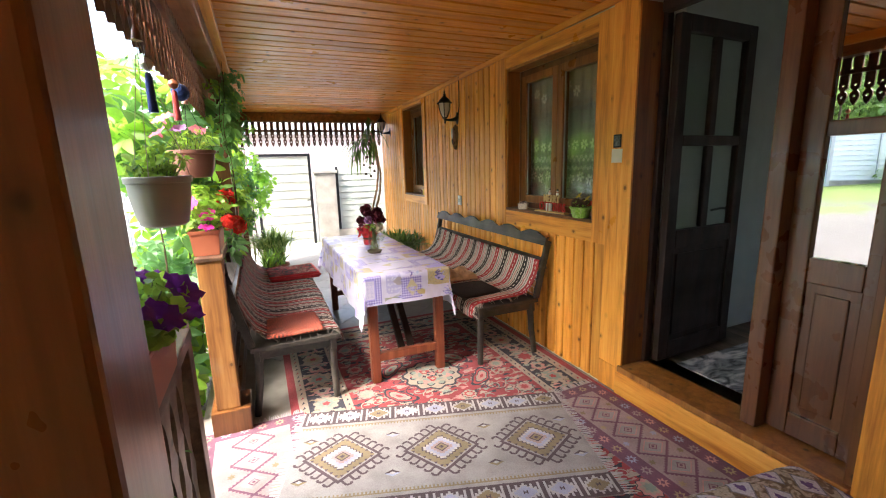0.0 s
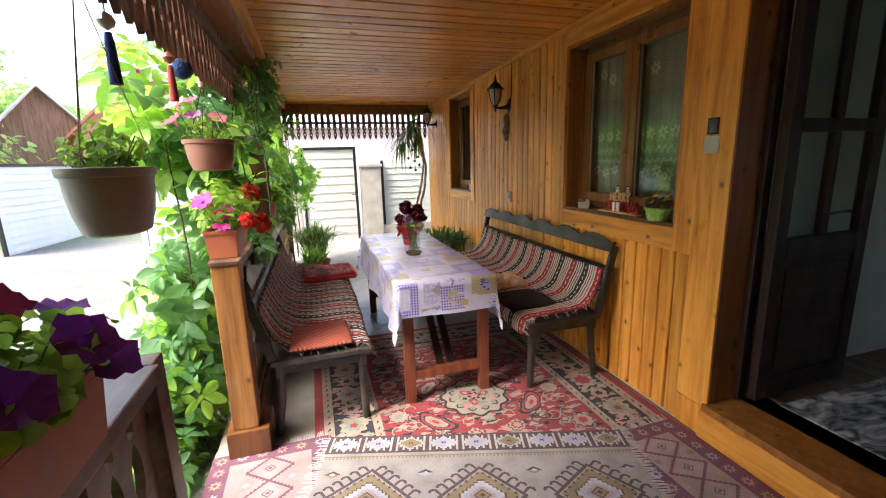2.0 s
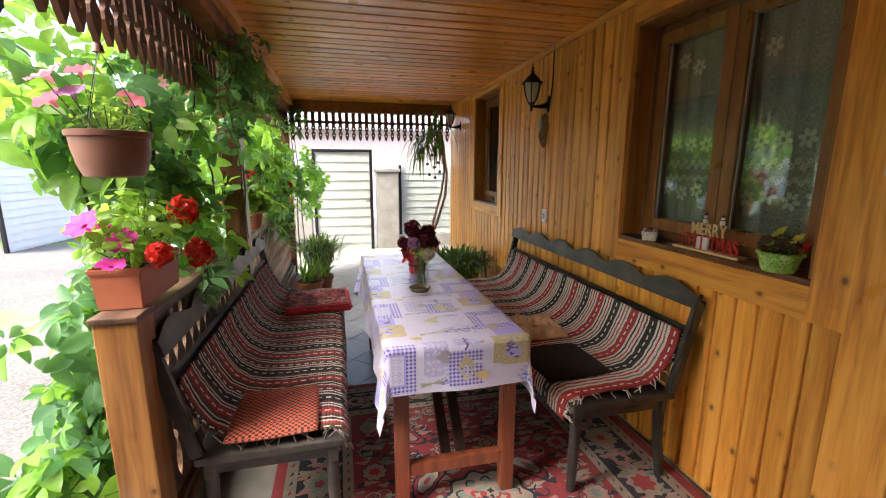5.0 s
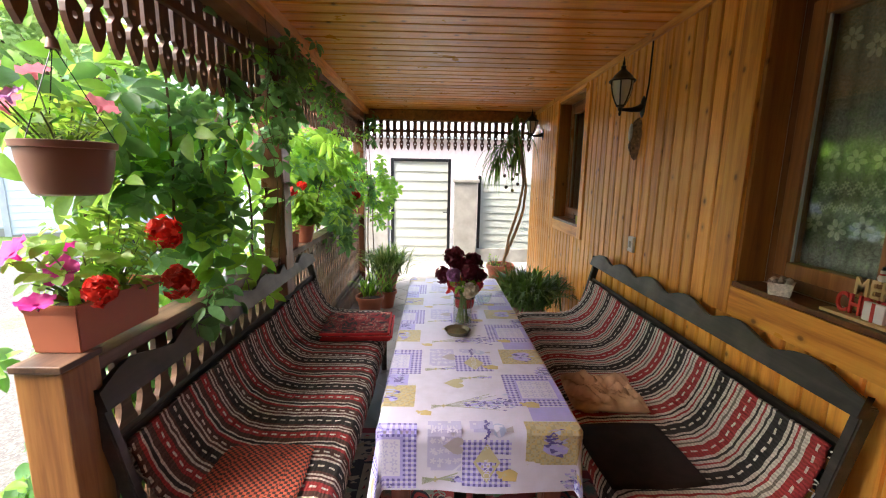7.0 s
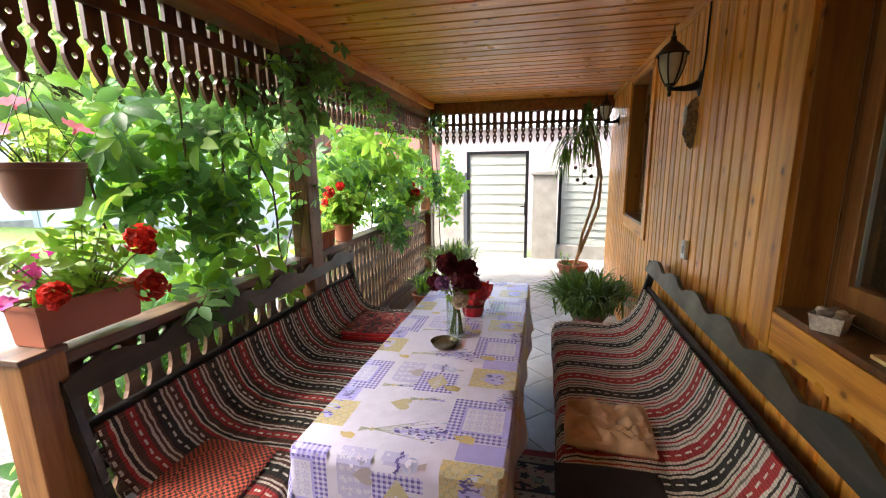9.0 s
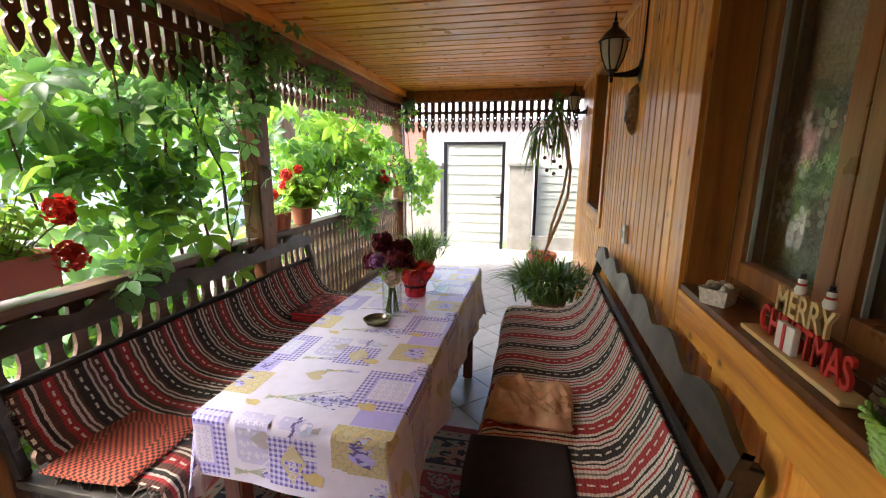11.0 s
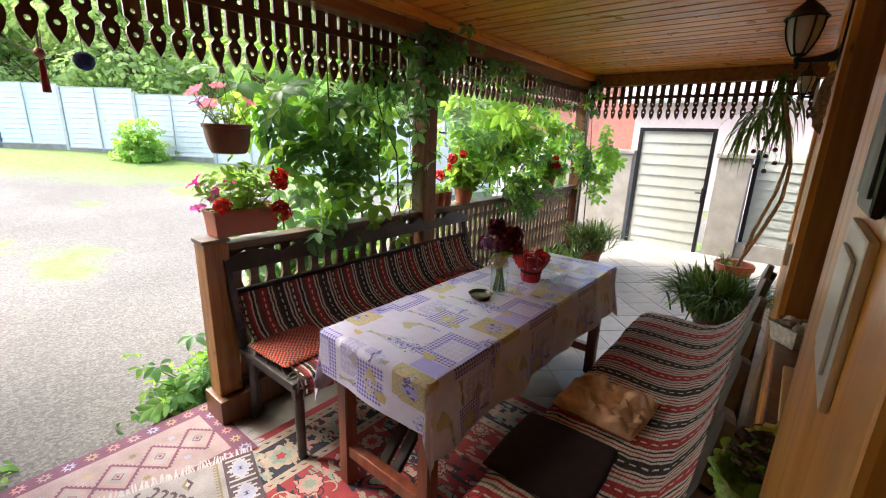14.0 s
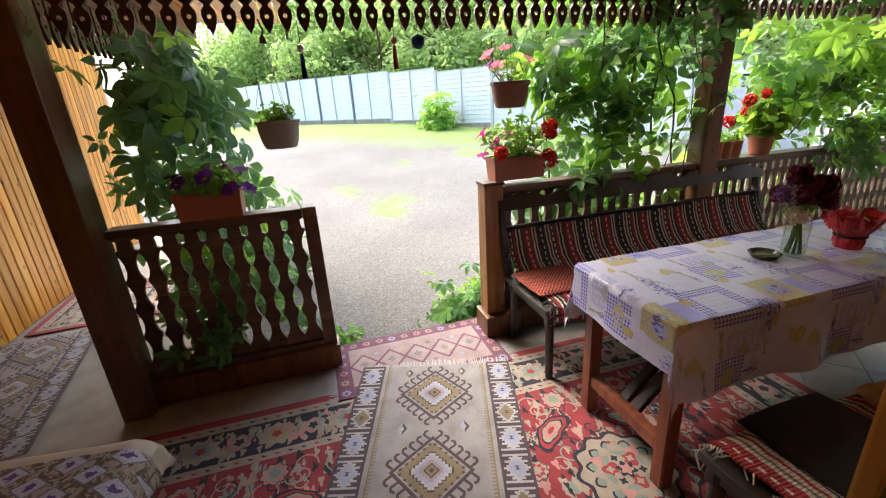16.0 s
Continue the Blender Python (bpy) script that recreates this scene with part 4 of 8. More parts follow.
def persian(w, d):
    c = Carpet(w, d, "crimson", 0.008)
    rnd = random.Random(3)
    b = 0.05
    c.ring(b, w - b, b, d - b, 0.055, "ivory", 1)
    # small hooks on the narrow cream bands
    def band(t0, pitch, size):
        for along, lim in ((True, w), (False, d)):
            n = int((lim - 2 * t0) / pitch)
            for i in range(n):
                a = t0 + (i + 0.5) * (lim - 2 * t0) / n
                for side in (0, 1):
                    o = t0 if side == 0 else (d if along else w) - t0
                    pts = [(-size, -size * 0.5), (-size * 0.2, size * 0.55), (size, size * 0.2), (size * 0.2, -size * 0.1)]
                    c.poly([((a + p, o + q) if along else (o + q, a + p)) for p, q in pts], "navy" if i % 3 else "red", 2)
    band(b + 0.027, 0.062, 0.018)
    b2 = b + 0.055
    c.ring(b2, w - b2, b2, d - b2, 0.21, "navy", 1)
    t0 = b2 + 0.105
    for along, lim in ((True, w), (False, d)):
        n = int((lim - 2 * t0) / 0.17)
        for i in range(n + 1):
            a = t0 + i * (lim - 2 * t0) / n
            for side in (0, 1):
                o = t0 if side == 0 else (d if along else w) - t0
                P = (a, o) if along else (o, a)
                big = i % 2 == 0
                c.petal(*P, 0.074 if big else 0.050, 9 if big else 6, 0.12, "ivory" if big else "pink", 2, rnd.random(), 1.15 if along else 1, 1 if along else 1.15)
                c.petal(*P, 0.050 if big else 0.033, 7, 0.16, rnd.choice(["green", "gold", "red"]) if big else "ivory", 3, rnd.random())
                c.petal(*P, 0.022, 5, 0.2, "red" if big else "navy", 4)
                for k in range(26):
                    da, do = rnd.uniform(0.02, 0.15), rnd.uniform(-0.085, 0.085)
                    Q = (P[0] + (da if along else do), P[1] + (do if along else da))
                    ang = rnd.uniform(0, 6.28)
                    c.petal(*Q, rnd.uniform(0.009, 0.021), 3, 0.35, rnd.choice(["ivory", "ivory", "ivory", "green", "pink", "gold"]), 2, ang, 1.5, 0.7)
    b3 = b2 + 0.21
    c.ring(b3, w - b3, b3, d - b3, 0.05, "ivory", 1)
    band(b3 + 0.025, 0.058, 0.016)
    b4 = b3 + 0.05
    # field: mirrored flowers, leaves and a chain of medallions
    def four(fn, u, v):
        for su in (1, -1):
            for sv in (1, -1):
                fn(w / 2 + su * u, d / 2 + sv * v, su, sv)
    hw, hd = w / 2 - b4, d / 2 - b4
    def rosette(x, y, r, cols, turn=0.0):
        """A scalloped flower of rings, dark outline first."""
        c.petal(x, y, r * 1.1, 9, 0.10, "navy", 3, turn)
        for k, col in enumerate(cols):
            c.petal(x, y, r * (1 - 0.27 * k), 9 - k, 0.10 + 0.05 * k, col, 4 + k, turn + 0.3 * k)

    def leafy_palmette(x, y, a, l, su, sv, fill):
        """A curled leaf with a dark rim, a coloured vein field and a pale edge."""
        ca, sa = math.cos(a), math.sin(a)
        for k, (g, col) in enumerate(((1.0, "navy"), (0.84, "red"), (0.66, "navy"), (0.58, "ivory"), (0.40, fill), (0.2, "red"))):
            pts = []
            for i in range(22):
                q = 2 * math.pi * i / 22
                p0, q0 = l * g * math.cos(q), 0.42 * l * g * math.sin(q) * (1 + 0.12 * math.cos(7 * q))
                q0 += 0.22 * p0 * p0 / l
                pts.append((x + su * (ca * p0 - sa * q0), y + sv * (sa * p0 + ca * q0)))
            c.poly(pts, col, 3 + k)

    def scroll(x, y, a, r, su, sv, col, t=0.007):
        pts = [(r * (1 - 0.075 * k) * math.cos(a + 0.52 * k), r * (1 - 0.075 * k) * math.sin(a + 0.52 * k)) for k in range(11)]
        c.line([(x + su * p, y + sv * q) for p, q in pts], t, col, 2)

    for v in [i * 0.74 for i in range(int(hd / 0.74) + 1)]:
        for s in ((1, -1) if v else (1,)):
            V = d / 2 + s * v
            if abs(V - d / 2) > hd - 0.2:
                continue
            c.petal(w / 2, V, 0.205, 11, 0.07, "navy", 2)
            c.petal(w / 2, V, 0.188, 11, 0.07, "ivory", 3)
            c.petal(w / 2, V, 0.150, 11, 0.10, "navy", 4, 0.28)
            c.petal(w / 2, V, 0.138, 11, 0.12, "green", 5, 0.28)
            for k in range(11):
                a = 2 * math.pi * k / 11
                c.petal(w / 2 + 0.118 * math.cos(a), V + 0.118 * math.sin(a), 0.026, 3, 0.3, ["ivory", "pink", "ivory"][k % 3], 6, a)
            for k in range(6):
                a = math.pi * k / 3 + 0.2
                c.petal(w / 2 + 0.062 * math.cos(a), V + 0.062 * math.sin(a), 0.034, 3, 0.25, ["red", "ivory"][k % 2], 7, a)
                c.petal(w / 2 + 0.066 * math.cos(a), V + 0.066 * math.sin(a), 0.014, 4, 0.3, ["ivory", "navy"][k % 2], 8, a)
            c.petal(w / 2, V, 0.036, 6, 0.25, "navy", 9)
            c.petal(w / 2, V, 0.024, 5, 0.25, "pink", 10)
    k = 0
    v = 0.19
    while v < hd - 0.16:
        four(lambda x, y, su, sv: leafy_palmette(x, y, 0.9 if k % 2 else 2.3, 0.135, su, sv, ["green", "pink"][k % 2]), 0.30 if k % 2 else 0.25, v)
        four(lambda x, y, su, sv: rosette(x, y, 0.055, (["ivory", "pink", "red"], ["pink", "ivory", "green"])[k % 2]), hw - 0.10, v + 0.12)
        four(lambda x, y, su, sv: rosette(x, y, 0.046, ["ivory", "red", "ivory"], 0.4), 0.12, v + 0.20)
        k += 1
        v += 0.37
    for i in range(70):
        u, v, a, r = rnd.uniform(0.05, hw - 0.07), rnd.uniform(0.03, hd - 0.07), rnd.random() * 6, rnd.uniform(0.035, 0.075)
        col = rnd.choice(["navy", "ivory", "ivory", "green"])
        four(lambda x, y, su, sv: scroll(x, y, a, r, su, sv, col), u, v)
    for i in range(420):
        u, v = rnd.uniform(0.0, hw - 0.02), rnd.uniform(0.0, hd - 0.02)
        r, col, tn, sx = rnd.uniform(0.008, 0.020), rnd.choice(["ivory", "ivory", "pink", "navy", "green", "ivory", "navy"]), rnd.random() * 6, rnd.uniform(1.2, 2.2)
        four(lambda x, y, su, sv: c.petal(x, y, r, 3, 0.33, col, 1, tn * su * sv, sx, 0.8), u, v)
    return c


persian(1.90, 3.85).done("rug", "red Persian style carpet with navy floral border", (0.43, 0.50, 0.001))


def cream_kilim(w=1.52, d=0.86):
    c = Carpet(w, d, "cream", 0.006)
    c.w_fringe = d
    bw = 0.135
    for v0 in (0.0, d - bw):
        c.rect(0, w, v0, v0 + bw, "brown", 1)
        n = 9
        for i in range(n):
            kilim_star(c, (i + 0.5) * w / n, v0 + bw / 2, 0.052, "olive" if i % 3 == 2 else "blue")
        for i in range(n + 1):
            c.rect(i * w / n - 0.006, i * w / n + 0.006, v0, v0 + bw, "brown", 4)
    for v0, s in ((bw + 0.012, 1), (d - bw - 0.012, -1)):
        c.rect(0, w, v0 - 0.004 + (0.012 if s > 0 else -0.012), v0 + 0.004 + (0.012 if s > 0 else -0.012), "olive", 1)
        n = 84
        for i in range(n):
            u = (i + 0.5) * w / n
            c.rect(u - 0.004, u + 0.004, v0 + s * 0.016, v0 + s * 0.030, "olive", 1) if s > 0 else c.rect(u - 0.004, u + 0.004, v0 - 0.030, v0 - 0.016, "olive", 1)
    for k in range(3):
        u, v = (k + 0.5) * w / 3, d / 2
        a, b = 0.20, 0.185
        c.diamond(u, v, a, b, "brown", 1)
        c.diamond(u, v, a - 0.023, b - 0.021, "cream", 2)
        c.diamond(u, v, a - 0.038, b - 0.035, "olive", 3)
        for q in range(4):
            sx, sy = ((1, 1), (-1, 1), (-1, -1), (1, -1))[q]
            for i in range(6):
                f = (i + 0.5) / 6
                pu, pv = u + sx * a * (1 - f), v + sy * b * f
                nx, ny = sx * 0.66, sy * 0.75
                c.line([(pu, pv), (pu + nx * 0.038, pv + ny * 0.038), (pu + nx * 0.038 + sx * 0.024, pv + ny * 0.032 - sy * 0.004), (pu + nx * 0.027 + sx * 0.028, pv + ny * 0.010)], 0.0125, "brown", 2)
                gu, gv = u + sx * (a - 0.04) * (1 - f), v + sy * (b - 0.038) * f
                c.star(gu, gv, 0.011, 3, 0.5, "brown", 4, turn=1.57 * sy)
        c.diamond(u, v, 0.104, 0.095, "brown", 5, 6)
        c.diamond(u, v, 0.095, 0.086, "white", 6, 6)
        c.diamond(u, v, 0.080, 0.071, "blue", 7, 5)
        c.diamond(u, v, 0.056, 0.049, "rose", 8, 4)
        c.diamond(u, v, 0.040, 0.036, "brown", 9)
        c.diamond(u, v, 0.032, 0.028, "olive", 10)
        c.diamond(u, v, 0.014, 0.012, "brown", 11)
    for k in range(4):
        for s in (-1, 1):
            u = min(max(k * w / 3, 0.07), w - 0.07)
            v = d / 2 + s * 0.15
            for dv, col in ((-0.024, "olive" if (k + s) % 2 else "blue"), (0.024, "brown")):
                c.poly([(u - 0.04, v), (u, v + dv), (u + 0.04, v)][::(1 if dv > 0 else -1)], col, 1)
            c.diamond(u, v, 0.016, 0.01, "white", 2)
    c.fringe([(0, -1), (w, 1)])
    return c


cream_kilim().done("rug", "cream flat-woven kilim with three diamonds and fringes", (0.27, 2.205, 0.0145), -17)


def pink_kilim(w, d, turned=False):
    c = Carpet(w, d, "plum", 0.005)
    c.w_fringe = d
    b = 0.09
    c.rect(b, w - b, b, d - b, "rose", 1)
    for along, lim, other in ((True, w, d), (False, d, w)):
        n = max(2, int(lim / 0.085))
        for i in range(n):
            a = (i + 0.5) * lim / n
            for o in (b / 2, other - b / 2):
                P = (a, o) if along else (o, a)
                col = ["blue", "gold", "pink", "rose"][i % 4]
                c.star(*P, 0.032, 8, 0.5, col, 2)
                c.star(*P, 0.014, 4, 0.6, "plum", 3)
    rows = 1
    n = max(1, round((w - 2 * b) / 0.165))
    for r_ in range(rows):
        v = b + (r_ + 0.5) * (d - 2 * b) / rows
        for i in range(n):
            u = b + (i + 0.5) * (w - 2 * b) / n
            a = (w - 2 * b) / n / 2
            a2 = min(0.105, (d - 2 * b) / rows / 2)
            c.diamond(u, v, a + 0.004, a2 + 0.004, "plum", 2, 7)
            c.diamond(u, v, a - 0.007, a2 - 0.009, "rose", 3)
            c.diamond(u, v, a - 0.026, a2 - 0.032, "pink", 4)
            c.diamond(u, v, a - 0.031, a2 - 0.039, "cream", 5)
            c.diamond(u, v, 0.026, 0.028, "plum", 6)
            c.diamond(u, v, 0.020, 0.021, "rose", 7)
            c.diamond(u, v, 0.009, 0.010, "plum", 8)
            for s in (-1, 1):
                q = (u + a, v + s * a2 * 0.95)
                if b + 0.02 < q[0] < w - b - 0.02:
                    c.star(*q, 0.022, 6, 0.5, ["blue", "gold", "olive"][(i + r_) % 3], 2)
    c.fringe([(0, -1), (w, 1)], 0.05)
    return c


pink_kilim(1.02, 0.56).done("rug", "pink and plum kilim mat on the step to the yard", (0.51, 2.045, 0.0105), 90.5)
pink_kilim(1.75, 0.43).done("rug", "pink and plum kilim runner along the house wall", (2.345, 0.83, 0.0105), 91.5)
cream_kilim(1.42, 0.60).done("rug", "cream kilim lying in the porch wing", (0.35, 0.57, 0.010), 189)
persian(0.95, 1.0).done("rug", "red patterned carpet in the porch wing", (-2.06, -0.22, 0.001), 2)

# ---- table with its cloth ----
TX0, TX1, TY0, TY1, TZ = 0.955, 1.52, 3.185, 4.985, 0.772
table = thing("table", "long wooden table with reddish legs and stretchers", "table", loc=((TX0 + TX1) / 2, (TY0 + TY1) / 2, 0.009))
hw, hl = (TX1 - TX0) / 2, (TY1 - TY0) / 2
part("tabletop", bx(-hw, hw, -hl, hl, 0.725, TZ - 0.013, 0.005), TABLE, table)
for sx in (-1, 1):
    for sy in (-1, 1):
        bm = bmesh.new()
        beam(bm, (sx * (hw - 0.045), sy * (hl - 0.06), 0.0), (sx * (hw - 0.045), sy * (hl - 0.06), 0.724), 0.06, 0.06, (0, 1, 0), 0.005)
        part("leg", bm, TABLE, table)
for sy in (-1, 1):
    part("stretcher", bx(-hw + 0.076, hw - 0.076, sy * (hl - 0.06) - 0.022, sy * (hl - 0.06) + 0.022, 0.15, 0.205, 0.004), TABLE, table)
    for sx in (-1, 1):
        part("brace", beam(bmesh.new(), (sx * 0.035, sy * (hl - 0.09), 0.19), (sx * 0.035, sy * 0.30, 0.70), 0.03, 0.045, (1, 0, 0), 0.003), DOOR, table, "dark diagonal brace")
part("apron", bx(-hw + 0.02, -hw + 0.04, -hl + 0.1, hl - 0.1, 0.66, 0.724), TABLE, table)
part("apron", bx(hw - 0.04, hw - 0.02, -hl + 0.1, hl - 0.1, 0.66, 0.724), TABLE, table)

CL = {}
for k, col in (("white", (0.62, 0.615, 0.80)), ("lilac", (0.40, 0.38, 0.80)), ("violet", (0.12, 0.10, 0.38)), ("beige", (0.50, 0.46, 0.30)), ("pale", (0.47, 0.47, 0.74)), ("grey", (0.42, 0.39, 0.46)), ("green", (0.32, 0.36, 0.30)), ("yellow", (0.55, 0.44, 0.20)), ("burlap", (0.40, 0.36, 0.22)), ("blue", (0.42, 0.50, 0.74))):
    CL[k] = plain("oilcloth_" + k, col, 0.33, vary=0.05, scale=25, bumpy=0.12, fine=350)
    CL[k].node_tree.nodes["Principled BSDF"].inputs["Coat Weight"].default_value = 0.15
CK = list(CL)
OU, OV = 0.30, 0.20   # overhang at the sides and at the ends


def drape(u, v, lift=0.0):
    lift *= 0.3
    """The cloth: u, v from the table's middle; past the edge it hangs in soft folds."""
    cu, cv = max(-hw, min(hw, u)), max(-hl, min(hl, v))
    du, dv = u - cu, v - cv
    r = math.hypot(du, dv)
    z = TZ + 0.0012 * noise.noise((u * 5, v * 5, 1))
    if r < 1e-6:
        return Vector((u, v, z + lift))
    dx, dy = du / r, dv / r
    s = v if abs(dx) > abs(dy) else u
    both = min(1.0, 4 * abs(dx * dy))
    flare = 0.08 * r + 0.07 * r * both + 0.045 * r / 0.25 * noise.noise((s * 4.5, 3.1 if abs(dx) > 0.5 else 7.7, dx + 2 * dy))
    e = min(r, 0.02)
    out = e * 0.7 + max(0.012, flare)
    drop = max(0, r - 0.008)
    return Vector((cu + dx * (out + lift), cv + dy * (out + lift), z - drop + lift * (1 if r < 0.01 else 0)))


bm = bmesh.new()
us = [-hw - OU + i * 0.022 for i in range(int((2 * hw + 2 * OU) / 0.022) + 2)]
vs = [-hl - OV + i * 0.025 for i in range(int((2 * hl + 2 * OV) / 0.025) + 2)]
us[-1], vs[-1] = hw + OU, hl + OV
g = [[bm.verts.new(drape(u, v)) for v in vs] for u in us]
for i in range(len(us) - 1):
    for j in range(len(vs) - 1):
        bm.faces.new((g[i][j], g[i][j + 1], g[i + 1][j + 1], g[i + 1][j]))


def inside(u, v, m=0.004):
    return abs(u) < hw + OU - m and abs(v) < hl + OV - m


def patch(u0, v0, w, h, cell, fn, lift=0.0012):
    for i in range(max(1, round(w / cell))):
        for j in range(max(1, round(h / cell))):
            k = fn(i, j)
            q = [(u0 + (i + a) * cell, v0 + (j + b) * cell) for a, b in ((0, 0), (1, 0), (1, 1), (0, 1))]
            if k and all(inside(*p) for p in q):
                f = bm.faces.new([bm.verts.new(drape(*p, lift)) for p in q])
                f.material_index = CK.index(k)


def blob(pts, k, lift=0.002):
    if all(inside(*p) for p in pts):
        f = bm.faces.new([bm.verts.new(drape(*p, lift)) for p in pts])
        f.material_index = CK.index(k)


def heart(u, v, s, k, lift=0.0021):
    blob([(u + s * 0.062 * 16 * math.sin(a) ** 3 / 16, v + s * 0.0045 * (13 * math.cos(a) - 5 * math.cos(2 * a) - 2 * math.cos(3 * a) - math.cos(4 * a))) for a in (2 * math.pi * i / 18 for i in range(18))], k, lift)


def petals(u, v, r, n, k, lift, turn=0.0, sx=1.0, sy=1.0, amp=0.3):
    blob([(u + sx * r * (1 + amp * math.cos(n * a)) * math.cos(a + turn), v + sy * r * (1 + amp * math.cos(n * a)) * math.sin(a + turn)) for a in (2 * math.pi * i / (n * 5) for i in range(n * 5))], k, lift)


check = lambda i, j: ("violet" if (i % 2 == 0 and j % 2 == 0) else "lilac" if (i % 2 == 0 or j % 2 == 0) else None)
crnd = random.Random(11)
TW, TH, DROP = 0.515, 0.535, 0.22
cu = bpy.data.curves.new("word", "FONT")
cu.body, cu.size, cu.align_x, cu.resolution_u = "PROVENCE", 0.03, "CENTER", 2
tmp = bpy.data.objects.new("word", cu)
scene.collection.objects.link(tmp)
word = bpy.data.meshes.new_from_object(tmp.evaluated_get(bpy.context.evaluated_depsgraph_get()))
bpy.data.objects.remove(tmp)


def word_on(u, v):
    """The word reads along -v, its letters upright towards +u."""
    pts = [(u + p.co.y - 0.010, v - p.co.x * 0.72) for p in word.vertices]
    if all(inside(*p) for p in pts):
        w_ = [bm.verts.new(drape(*p, 0.0036)) for p in pts]
        for p in word.polygons:
            f = bm.faces.new([w_[i] for i in p.vertices])
            f.material_index = CK.index("white")


def sprig(u, v, length, n, seed_w=0.05):
    """Lavender tied at (u, v), its flower heads length away along u."""
    tail = math.copysign(0.045, length)
    for q in range(11):
        a = (q - 5) / 5
        e = (u + length * (0.52 + 0.3 * crnd.random()), v + a * seed_w + 0.12 * length)
        blob([(u - tail, v - a * 0.012 - 0.006), (u - tail, v - a * 0.012 - 0.0045), (e[0], e[1] + 0.001), (e[0], e[1] - 0.001)], "green", 0.0012 + 0.0001 * q)
    for q in range(n):
        a = 0.28 + 0.72 * crnd.random()
        s_ = crnd.gauss(0, 0.45)
        petals(u + length * a, v + s_ * seed_w * a + 0.12 * length * a, crnd.uniform(0.0028, 0.0058), 3, crnd.choice(["violet", "violet", "lilac", "blue", "lilac"]), 0.0018 + 0.0002 * (q % 6), crnd.random() * 6, 1.6, 0.8)
    petals(u - 0.006, v, 0.008, 4, "beige", 0.0034)


def lace(u, v, w, h, k, lift):
    """Scrolls of pale lace in a square."""
    for i in range(4):
        for j in range(4):
            x, y = u + (i + 0.5) * w / 4, v + (j + 0.5) * h / 4
            petals(x, y, w * 0.085, 5, k, lift, i * 0.7 + j, amp=0.5)
            petals(x, y, w * 0.035, 4, "white", lift + 0.0004, j)


def sachet(u, v, s):
    blob([(u - 0.016 * s, v - 0.014 * s), (u + 0.020 * s, v - 0.017 * s), (u + 0.024 * s, v + 0.006 * s), (u + 0.004 * s, v + 0.017 * s), (u - 0.014 * s, v + 0.012 * s)], "yellow", 0.0032)
    petals(u - 0.020 * s, v + 0.004, 0.009 * s, 3, "yellow", 0.0036, 0.4, 1.2, 1, 0.4)
    petals(u - 0.010 * s, v + 0.001, 0.0045 * s, 4, "beige", 0.0042)


